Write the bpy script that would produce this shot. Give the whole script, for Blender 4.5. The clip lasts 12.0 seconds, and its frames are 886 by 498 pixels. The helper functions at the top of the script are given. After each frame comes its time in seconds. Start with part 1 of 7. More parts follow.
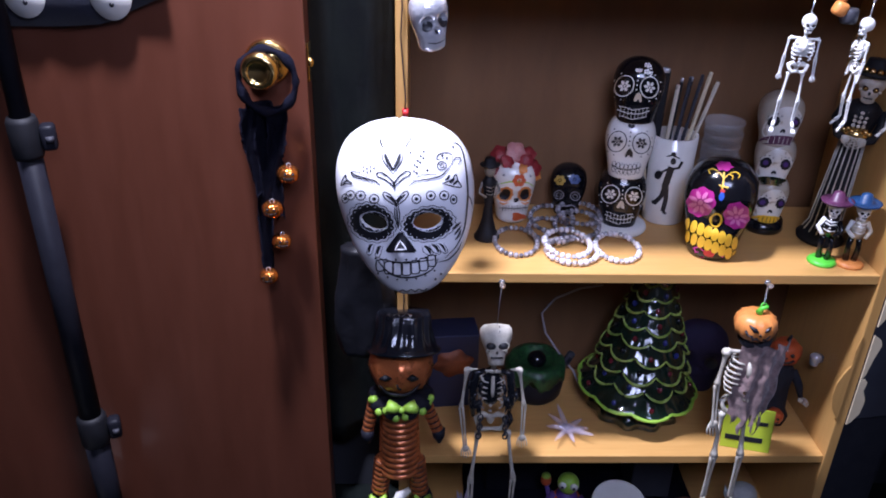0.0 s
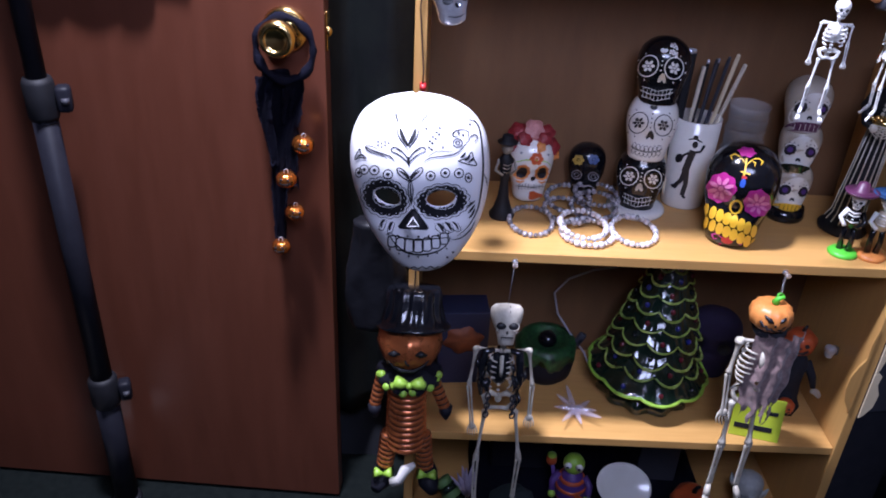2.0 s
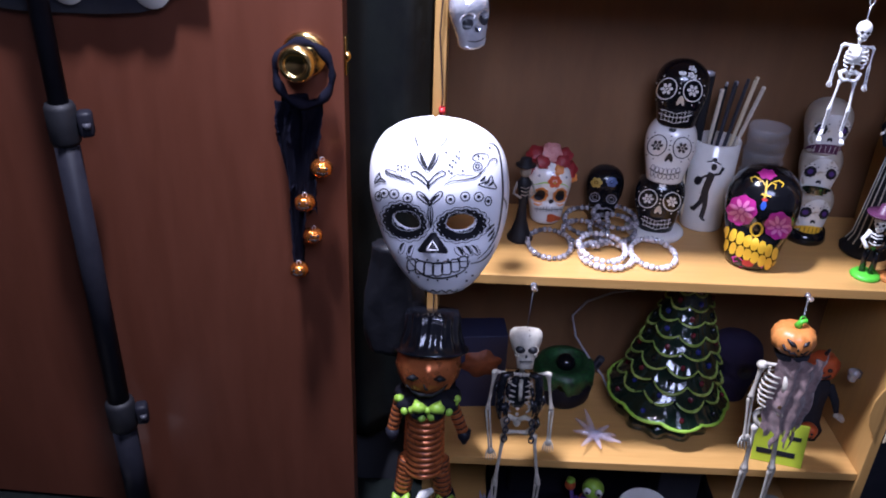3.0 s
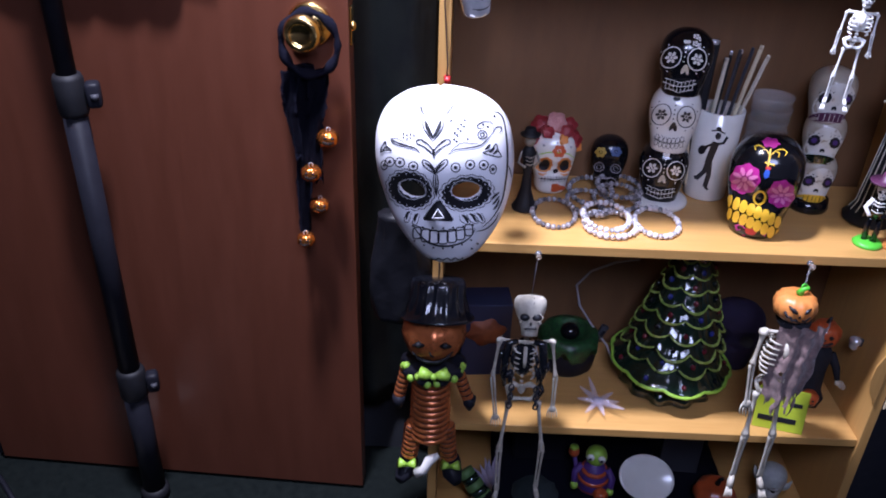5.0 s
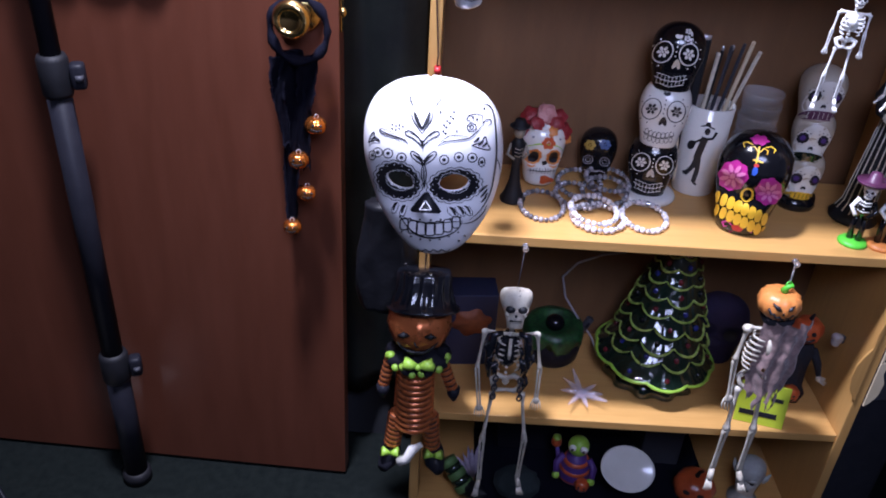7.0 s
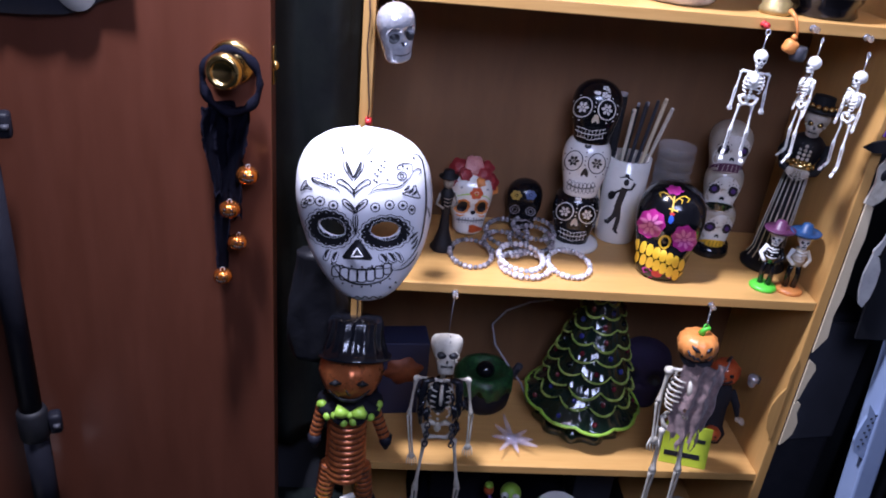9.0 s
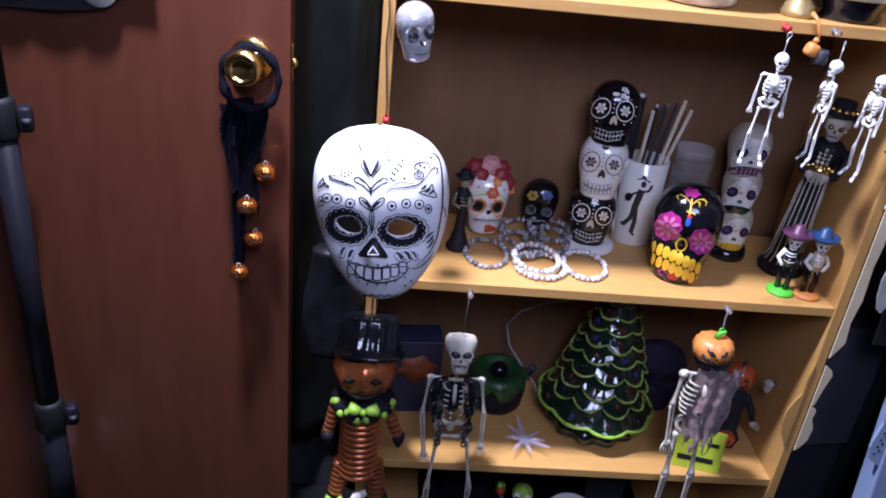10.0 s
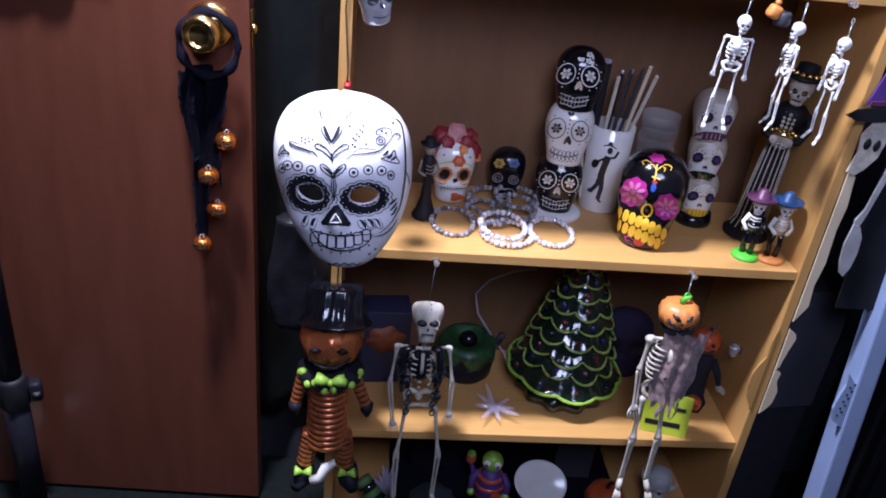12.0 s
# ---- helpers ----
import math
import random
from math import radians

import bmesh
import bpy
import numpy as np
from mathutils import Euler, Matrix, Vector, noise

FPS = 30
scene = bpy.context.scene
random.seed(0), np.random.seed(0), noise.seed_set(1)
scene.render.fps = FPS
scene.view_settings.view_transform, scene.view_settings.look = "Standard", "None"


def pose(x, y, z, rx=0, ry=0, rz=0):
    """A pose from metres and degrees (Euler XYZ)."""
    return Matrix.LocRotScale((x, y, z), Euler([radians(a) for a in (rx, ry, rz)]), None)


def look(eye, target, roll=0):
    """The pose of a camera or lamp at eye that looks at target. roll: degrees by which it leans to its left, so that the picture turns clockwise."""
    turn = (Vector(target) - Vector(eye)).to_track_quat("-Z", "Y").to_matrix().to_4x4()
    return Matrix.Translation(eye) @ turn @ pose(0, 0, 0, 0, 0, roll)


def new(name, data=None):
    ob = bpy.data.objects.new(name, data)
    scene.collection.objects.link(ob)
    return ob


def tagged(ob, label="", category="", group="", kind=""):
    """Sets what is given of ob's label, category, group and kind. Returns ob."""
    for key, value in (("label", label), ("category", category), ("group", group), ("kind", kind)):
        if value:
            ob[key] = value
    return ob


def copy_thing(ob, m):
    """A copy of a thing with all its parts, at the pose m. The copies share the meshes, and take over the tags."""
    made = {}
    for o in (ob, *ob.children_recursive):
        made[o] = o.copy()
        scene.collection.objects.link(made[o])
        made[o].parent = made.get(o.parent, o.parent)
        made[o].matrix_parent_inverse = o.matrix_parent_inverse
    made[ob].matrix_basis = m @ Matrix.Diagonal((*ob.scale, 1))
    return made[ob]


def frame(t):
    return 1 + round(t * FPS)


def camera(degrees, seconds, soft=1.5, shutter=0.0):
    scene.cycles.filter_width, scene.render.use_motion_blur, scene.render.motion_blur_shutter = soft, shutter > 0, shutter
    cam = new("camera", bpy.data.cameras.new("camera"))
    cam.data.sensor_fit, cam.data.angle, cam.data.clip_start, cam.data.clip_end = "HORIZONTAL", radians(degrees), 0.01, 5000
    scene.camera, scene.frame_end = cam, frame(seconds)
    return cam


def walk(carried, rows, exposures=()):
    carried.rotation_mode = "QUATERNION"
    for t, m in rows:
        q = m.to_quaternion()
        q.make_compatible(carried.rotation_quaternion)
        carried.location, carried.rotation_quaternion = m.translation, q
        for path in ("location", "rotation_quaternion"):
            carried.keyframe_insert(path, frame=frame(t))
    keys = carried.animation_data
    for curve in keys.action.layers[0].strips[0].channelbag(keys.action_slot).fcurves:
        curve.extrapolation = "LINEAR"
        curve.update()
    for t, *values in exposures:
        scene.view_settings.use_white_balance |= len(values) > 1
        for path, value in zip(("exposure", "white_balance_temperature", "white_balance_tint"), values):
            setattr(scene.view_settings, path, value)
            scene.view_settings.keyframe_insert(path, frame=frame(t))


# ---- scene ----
cam = camera(58.2, 12.0, 1.9)
PATH = [
    (0, (0.033, -1.033, 1.265), (0.092, 0.737, 0.335), 1.3),
    (0.5, (0.044, -1.025, 1.274), (0.115, 0.728, 0.315), 1.6),
    (1, (0.041, -1.024, 1.276), (0.124, 0.725, 0.31), 2.0),
    (1.5, (0.039, -1.028, 1.271), (0.09, 0.724, 0.308), 2.1),
    (2, (0.039, -1.017, 1.269), (0.057, 0.716, 0.271), 2.8),
    (2.5, (0.033, -1.015, 1.272), (0.041, 0.711, 0.261), 1.7),
    (3, (0.029, -1.013, 1.27), (0.015, 0.745, 0.317), 2.2),
    (3.2, (0.029, -1.013, 1.270), (-0.003, 0.748, 0.323), 2.4),
    (5, (0.029, -1.029, 1.267), (0.005, 0.699, 0.261), 1.9),
    (5.5, (0.033, -1.028, 1.262), (0.011, 0.686, 0.231), 2.3),
    (6, (0.038, -1.019, 1.267), (0.014, 0.682, 0.215), 2.7),
    (6.5, (0.038, -1.014, 1.268), (0.039, 0.692, 0.223), 3.2),
    (7, (0.029, -1.019, 1.276), (0.039, 0.687, 0.233), 3.6),
    (7.5, (0.037, -1.021, 1.28), (0.076, 0.701, 0.263), 3.9),
    (7.7, (0.037, -1.021, 1.280), (0.113, 0.713, 0.286), 4.1),
    (9.3, (0.028, -1.047, 1.276), (0.205, 0.730, 0.375), 5.8),
    (9.5, (0.028, -1.047, 1.276), (0.198, 0.733, 0.378), 5.9),
    (10, (0.027, -1.045, 1.277), (0.166, 0.728, 0.362), 6.1),
    (10.5, (0.032, -1.042, 1.276), (0.15, 0.727, 0.351), 5.8),
    (11, (0.037, -1.045, 1.267), (0.125, 0.718, 0.326), 5.3),
    (11.5, (0.037, -1.043, 1.271), (0.159, 0.708, 0.311), 5.3),
    (12, (0.045, -1.044, 1.264), (0.246, 0.698, 0.302), 6.4),
]
walk(cam, [(t, look(eye, target, roll)) for t, eye, target, roll in PATH])

from mathutils.bvhtree import BVHTree

# ---- light ----
world = bpy.data.worlds.new("world")
scene.world = world
world.use_nodes = True
world.node_tree.nodes["Background"].inputs[0].default_value = (0.5, 0.55, 0.8, 1)
world.node_tree.nodes["Background"].inputs[1].default_value = 0.02


def lamp(name, at, to, watts, size, spread, colour):
    data = bpy.data.lights.new(name, "AREA")
    data.shape, data.size, data.energy, data.color, data.spread = "DISK", size, watts, colour, radians(spread)
    new(name, data).matrix_world = look(at, to)


# room lamp over the bookcase's front; unseen cool fill added over the viewer
lamp("lamp_over_bookcase", (-0.22, -0.22, 2.28), (0.14, -0.04, 0.6), 46.0, 0.16, 140, (0.92, 0.95, 1.27))
lamp("fill_over_viewer", (0.22, -1.18, 1.74), (0.20, 0.0, 1.00), 5.2, 0.56, 112, (0.80, 0.90, 1.46))


# ---- materials ----
def mat(name, base, rough=0.5, metal=0.0, second=None, scale=25.0, stretch=(1, 1, 1), mix=0.5, bump=0.15, fine=300.0, coat=0.0, trans=0.0, spec=0.5, sheen=0.0, alpha=1.0):
    """A procedural surface: two colours mixed by noise at one scale, fine relief and uneven gloss at another."""
    m = bpy.data.materials.new(name)
    m.use_nodes = True
    nt = m.node_tree
    n, l = nt.nodes, nt.links
    b = n["Principled BSDF"]
    co = n.new("ShaderNodeTexCoord")
    mp = n.new("ShaderNodeMapping")
    mp.inputs["Scale"].default_value = stretch
    l.new(co.outputs["Object"], mp.inputs["Vector"])
    big = n.new("ShaderNodeTexNoise")
    big.inputs["Scale"].default_value, big.inputs["Detail"].default_value = scale, 6.0
    big.inputs["Roughness"].default_value = 0.65
    l.new(mp.outputs["Vector"], big.inputs["Vector"])
    small = n.new("ShaderNodeTexNoise")
    small.inputs["Scale"].default_value, small.inputs["Detail"].default_value = fine, 4.0
    l.new(mp.outputs["Vector"], small.inputs["Vector"])
    ramp = n.new("ShaderNodeMapRange")
    ramp.inputs["From Min"].default_value, ramp.inputs["From Max"].default_value = 0.5 - 0.45 * mix, 0.5 + 0.45 * mix
    l.new(big.outputs["Fac"], ramp.inputs["Value"])
    mixer = n.new("ShaderNodeMix")
    mixer.data_type = "RGBA"
    two = second or tuple(0.72 * c for c in base)
    mixer.inputs["A"].default_value, mixer.inputs["B"].default_value = (*two, 1), (*base, 1)
    l.new(ramp.outputs["Result"], mixer.inputs["Factor"])
    l.new(mixer.outputs["Result"], b.inputs["Base Color"])
    gloss = n.new("ShaderNodeMapRange")
    gloss.inputs["To Min"].default_value, gloss.inputs["To Max"].default_value = max(0.02, rough - 0.1), min(1, rough + 0.12)
    l.new(big.outputs["Fac"], gloss.inputs["Value"])
    l.new(gloss.outputs["Result"], b.inputs["Roughness"])
    if bump:
        bp = n.new("ShaderNodeBump")
        bp.inputs["Strength"].default_value, bp.inputs["Distance"].default_value = bump, 0.002
        l.new(small.outputs["Fac"], bp.inputs["Height"])
        l.new(bp.outputs["Normal"], b.inputs["Normal"])
    b.inputs["Metallic"].default_value, b.inputs["Coat Weight"].default_value = metal, coat
    b.inputs["Coat Roughness"].default_value = 0.06
    b.inputs["Transmission Weight"].default_value, b.inputs["Specular IOR Level"].default_value = trans, spec
    b.inputs["Sheen Weight"].default_value, b.inputs["Alpha"].default_value = sheen, alpha
    return m


WOOD_X = mat("oak_laminate_along", (0.60, 0.335, 0.11), 0.38, second=(0.48, 0.25, 0.075), scale=14, stretch=(0.6, 9, 9), mix=0.7, bump=0.05, coat=0.1)
WOOD_Z = mat("oak_laminate_upright", (0.60, 0.335, 0.11), 0.4, second=(0.48, 0.25, 0.075), scale=14, stretch=(9, 9, 0.6), mix=0.7, bump=0.05, coat=0.1)
BACKING = mat("brown_hardboard", (0.185, 0.090, 0.037), 0.6, second=(0.130, 0.061, 0.025), scale=7, stretch=(3, 3, 0.7), bump=0.08)
DOOR_WOOD = mat("mahogany_veneer", (0.122, 0.037, 0.020), 0.38, second=(0.080, 0.024, 0.013), scale=6, stretch=(4, 4, 0.7), mix=0.9, bump=0.05, coat=0.15)
WALL = mat("grey_blue_paint", (0.020, 0.022, 0.030), 0.9, second=(0.014, 0.016, 0.022), scale=4, bump=0.2, fine=120)
BOUNCE_WALL = mat("pale_bounce_paint", (0.50, 0.52, 0.60), 0.85, scale=3, bump=0.2, fine=120)
CEIL = mat("white_ceiling_paint", (0.65, 0.64, 0.62), 0.9, scale=3, bump=0.3, fine=90)
CARPET = mat("dark_carpet", (0.011, 0.014, 0.013), 0.95, second=(0.005, 0.007, 0.007), scale=60, bump=0.9, fine=500, spec=0.05)
BLACK_CLOTH = mat("black_cloth", (0.013, 0.013, 0.018), 0.85, second=(0.020, 0.020, 0.027), scale=30, bump=0.5, fine=900, spec=0.25)
BLACK_PLASTIC = mat("black_plastic", (0.014, 0.014, 0.020), 0.45, scale=30, bump=0.08, spec=0.12)
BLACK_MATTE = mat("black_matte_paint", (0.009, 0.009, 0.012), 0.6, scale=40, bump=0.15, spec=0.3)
BLACK_GLAZE = mat("black_glaze", (0.006, 0.006, 0.008), 0.16, scale=30, bump=0.0, coat=0.25, spec=0.35)
WHITE_GLAZE = mat("white_glaze", (0.74, 0.72, 0.68), 0.18, second=(0.66, 0.63, 0.58), scale=18, bump=0.02, coat=0.4)
CREAM_GLAZE = mat("cream_glaze", (0.62, 0.55, 0.44), 0.25, second=(0.50, 0.43, 0.33), scale=18, bump=0.05, coat=0.3)
MASK_WHITE = mat("white_moulded_plastic", (0.80, 0.79, 0.82), 0.42, second=(0.74, 0.73, 0.77), scale=12, bump=0.03)
INK = mat("black_ink", (0.010, 0.010, 0.014), 0.45, scale=40, bump=0.0)
BONE = mat("bone_plastic", (0.68, 0.64, 0.55), 0.45, second=(0.36, 0.31, 0.24), scale=75, mix=0.6, bump=0.1, fine=500)
BONE_WHITE = mat("white_bone_plastic", (0.80, 0.79, 0.76), 0.38, second=(0.66, 0.64, 0.6), scale=120, bump=0.05)
PUMPKIN = mat("orange_pumpkin_paint", (0.72, 0.28, 0.075), 0.4, second=(0.55, 0.17, 0.04), scale=45, bump=0.1)
RED_ORANGE = mat("red_orange_glaze", (0.55, 0.10, 0.03), 0.3, second=(0.38, 0.06, 0.02), scale=40, bump=0.05, coat=0.3)
COPPER = mat("orange_metallic_foil", (0.60, 0.18, 0.06), 0.28, metal=0.6, second=(0.45, 0.12, 0.04), scale=60, bump=0.1)
LIME = mat("lime_green", (0.33, 0.55, 0.07), 0.4, second=(0.25, 0.44, 0.05), scale=60, bump=0.1)
OLIVE = mat("olive_lime_glaze", (0.22, 0.32, 0.07), 0.3, second=(0.10, 0.16, 0.03), scale=60, bump=0.05, coat=0.3)
LIME_GLAZE = mat("lime_glaze", (0.44, 0.54, 0.13), 0.25, second=(0.10, 0.17, 0.03), scale=55, bump=0.05, coat=0.4)
RIBBON = mat("black_ribbon", (0.005, 0.005, 0.010), 0.95, second=(0.009, 0.009, 0.016), scale=70, bump=0.8, fine=400, spec=0.05)
BELL = mat("copper_bell", (0.98, 0.38, 0.09), 0.20, metal=0.95, second=(0.85, 0.20, 0.04), scale=60, bump=0.05)
FROST = mat("frosted_plastic", (0.80, 0.78, 0.78), 0.35, second=(0.7, 0.68, 0.68), scale=30, bump=0.1, alpha=0.16)
MAUVE = mat("mauve_paint", (0.11, 0.030, 0.080), 0.4, scale=50)
NAVY = mat("dark_blue_paint", (0.018, 0.07, 0.19), 0.4, scale=50)
BULB_RED = mat("dark_red_bulb", (0.12, 0.012, 0.02), 0.15, scale=60, bump=0.0, coat=0.5)
BULB_BLUE = mat("dark_blue_bulb", (0.02, 0.025, 0.16), 0.15, scale=60, bump=0.0, coat=0.5)
BROWN = mat("brown_cord", (0.06, 0.025, 0.012), 0.8, scale=200)
DARK_COPPER = mat("dark_copper_foil", (0.16, 0.035, 0.012), 0.4, metal=0.3, scale=60)
VINYL = mat("shiny_black_vinyl", (0.010, 0.011, 0.016), 0.2, scale=20, bump=0.8, fine=70, coat=0.5)
GREEN = mat("bright_green_paint", (0.10, 0.60, 0.05), 0.4, scale=40)
DARK_GREEN = mat("dark_green_glaze", (0.008, 0.022, 0.014), 0.09, second=(0.004, 0.010, 0.007), scale=30, bump=0.9, fine=70, coat=0.8)
PINK = mat("magenta_paint", (0.50, 0.03, 0.26), 0.35, second=(0.40, 0.02, 0.19), scale=60, bump=0.03)
ROSE = mat("pale_rose", (0.74, 0.24, 0.46), 0.45, second=(0.62, 0.13, 0.34), scale=60)
DUSTY_ROSE = mat("dusty_rose", (0.56, 0.27, 0.25), 0.5, second=(0.42, 0.15, 0.14), scale=90, bump=0.2)
DEEP_RED = mat("deep_red_rose", (0.30, 0.025, 0.03), 0.45, second=(0.18, 0.012, 0.016), scale=90, bump=0.2)
RED = mat("red_paint", (0.55, 0.03, 0.03), 0.4, second=(0.4, 0.02, 0.025), scale=50)
YELLOW = mat("yellow_paint", (0.82, 0.50, 0.04), 0.32, second=(0.72, 0.40, 0.03), scale=50, bump=0.03)
BLUE = mat("cobalt_paint", (0.04, 0.12, 0.55), 0.35, scale=50)
PURPLE = mat("purple_paint", (0.09, 0.035, 0.20), 0.5, second=(0.06, 0.024, 0.14), scale=50)
SILVER = mat("silver_plate", (0.86, 0.86, 0.90), 0.16, metal=0.65, second=(0.62, 0.62, 0.68), scale=90, bump=0.7, fine=110, coat=0.5)
BRASS = mat("polished_brass", (0.80, 0.58, 0.25), 0.17, metal=1.0, second=(0.62, 0.42, 0.16), scale=40, bump=0.02)
BEADS = mat("pearly_beads", (0.40, 0.37, 0.39), 0.25, metal=0.2, second=(0.24, 0.22, 0.24), scale=150, bump=0.02, coat=0.4)
WHITE_BEADS = mat("white_beads", (0.76, 0.73, 0.74), 0.25, second=(0.5, 0.46, 0.5), scale=170, bump=0.02, coat=0.3)
PALE_BLUE = mat("pale_blue_paint", (0.33, 0.42, 0.62), 0.5, second=(0.26, 0.34, 0.54), scale=12, bump=0.15)
GREY_PLASTIC = mat("grey_plastic", (0.045, 0.045, 0.055), 0.45, scale=20, spec=0.3)
PAPER = mat("cream_card", (0.62, 0.52, 0.36), 0.8, second=(0.54, 0.44, 0.29), scale=18, bump=0.1)
GAUZE = mat("grey_purple_gauze", (0.31, 0.20, 0.19), 0.9, second=(0.08, 0.05, 0.05), scale=90, mix=0.5, bump=0.8, fine=700, sheen=0.3)
CLEAR = mat("clear_plastic", (0.9, 0.9, 0.93), 0.12, trans=0.92, scale=60, bump=0.1, second=(0.8, 0.8, 0.84))


# ---- building helpers ----
def part(name, bm, material, parent=None, label="", smooth=True):
    """Links a bmesh as one mesh object, under its thing where one is given."""
    me = bpy.data.meshes.new(name)
    bm.to_mesh(me)
    bm.free()
    for m in material if isinstance(material, (list, tuple)) else (material,):
        me.materials.append(m)
    if smooth:
        me.shade_smooth()
    ob = new(name, me)
    ob.parent = parent
    return tagged(ob, label)


def thing(name, label, category, group="", kind=""):
    return tagged(new(name), label, category, group, kind)


def put(ob, x, y, z, rz=0, rx=0, ry=0, s=1.0):
    ob.matrix_basis = pose(x, y, z, rx, ry, rz) @ Matrix.Scale(s, 4)
    return ob


def paint(faces, slot):
    for f in faces:
        f.material_index = slot


def box(bm, c, size, bevel=0.0, slot=0, turn=None):
    """A bevelled block at c; turn: degrees round x, y, z."""
    m = Matrix.Translation(c) @ (pose(0, 0, 0, *turn) if turn else Matrix.Identity(4)) @ Matrix.Diagonal((*size, 1))
    before = set(bm.faces)
    r = bmesh.ops.create_cube(bm, size=1, matrix=m)
    if bevel:
        edges = list({e for v in r["verts"] for e in v.link_edges})
        bmesh.ops.bevel(bm, geom=edges, offset=bevel, segments=2, profile=0.5, affect="EDGES")
    paint((f for f in bm.faces if f not in before), slot)
    return bm


def ball(bm, c, r, slot=0, u=14, v=9, turn=None):
    """An ellipsoid with the radii r."""
    r = (r, r, r) if isinstance(r, (int, float)) else r
    m = Matrix.Translation(c) @ (pose(0, 0, 0, *turn) if turn else Matrix.Identity(4)) @ Matrix.Diagonal((*r, 1))
    got = bmesh.ops.create_uvsphere(bm, u_segments=u, v_segments=v, radius=1, matrix=m)
    paint({f for w in got["verts"] for f in w.link_faces}, slot)
    return bm


def lathe(bm, profile, seg=24, slot=0, c=(0, 0, 0), wave=None):
    """A turned shape from (radius, height) pairs; wave(angle, index) scales the radius."""
    rows = []
    for k, (r, z) in enumerate(profile):
        row = []
        for i in range(seg):
            a = 2 * math.pi * i / seg
            q = r * (wave(a, k) if wave else 1)
            row.append(bm.verts.new((c[0] + q * math.cos(a), c[1] + q * math.sin(a), c[2] + z)))
        rows.append(row)
    made = []
    for a, b in zip(rows, rows[1:]):
        for i in range(seg):
            j = (i + 1) % seg
            made.append(bm.faces.new((a[i], a[j], b[j], b[i])))
    for row, flip in ((rows[0], True), (rows[-1], False)):
        made.append(bm.faces.new(row[::-1] if flip else row))
    paint(made, slot)
    return bm


def tube(bm, pts, radius, seg=8, slot=0, closed=False):
    """A swept round bar through pts; radius: one number or one for each point."""
    pts = [Vector(p) for p in pts]
    n = len(pts)
    rad = [radius] * n if isinstance(radius, (int, float)) else list(radius)
    rows, side = [], None
    for i, p in enumerate(pts):
        a = pts[(i - 1) % n] if closed or i else p
        b = pts[(i + 1) % n] if closed or i < n - 1 else p
        d = (b - a).normalized()
        if side is None:
            side = d.orthogonal().normalized()
        side = (side - d * side.dot(d)).normalized()
        up = d.cross(side)
        rows.append([bm.verts.new(p + rad[i] * (math.cos(t) * side + math.sin(t) * up)) for t in (2 * math.pi * k / seg for k in range(seg))])
    made = []
    for i in range(n if closed else n - 1):
        a, b = rows[i], rows[(i + 1) % n]
        for k in range(seg):
            made.append(bm.faces.new((a[k], a[(k + 1) % seg], b[(k + 1) % seg], b[k])))
    if not closed:
        made += [bm.faces.new(rows[0][::-1]), bm.faces.new(rows[-1])]
    paint(made, slot)
    return bm


def bone(bm, a, b, r, slot=0, knob=1.7):
    """A long bone: a thin shaft with swollen ends."""
    a, b = Vector(a), Vector(b)
    at = [(0.0, 0.5), (0.03, knob), (0.10, knob * 0.8), (0.2, 1.0), (0.5, 0.85), (0.8, 1.0), (0.9, knob * 0.8), (0.97, knob), (1.0, 0.5)]
    return tube(bm, [a.lerp(b, t) for t, _ in at], [r * k for _, k in at], 7, slot)


def ring_pts(c, rx, ry, n=24, tilt=None, z=0.0):
    m = pose(*c, *(tilt or (0, 0, 0)))
    return [m @ Vector((rx * math.cos(2 * math.pi * i / n), ry * math.sin(2 * math.pi * i / n), z)) for i in range(n)]


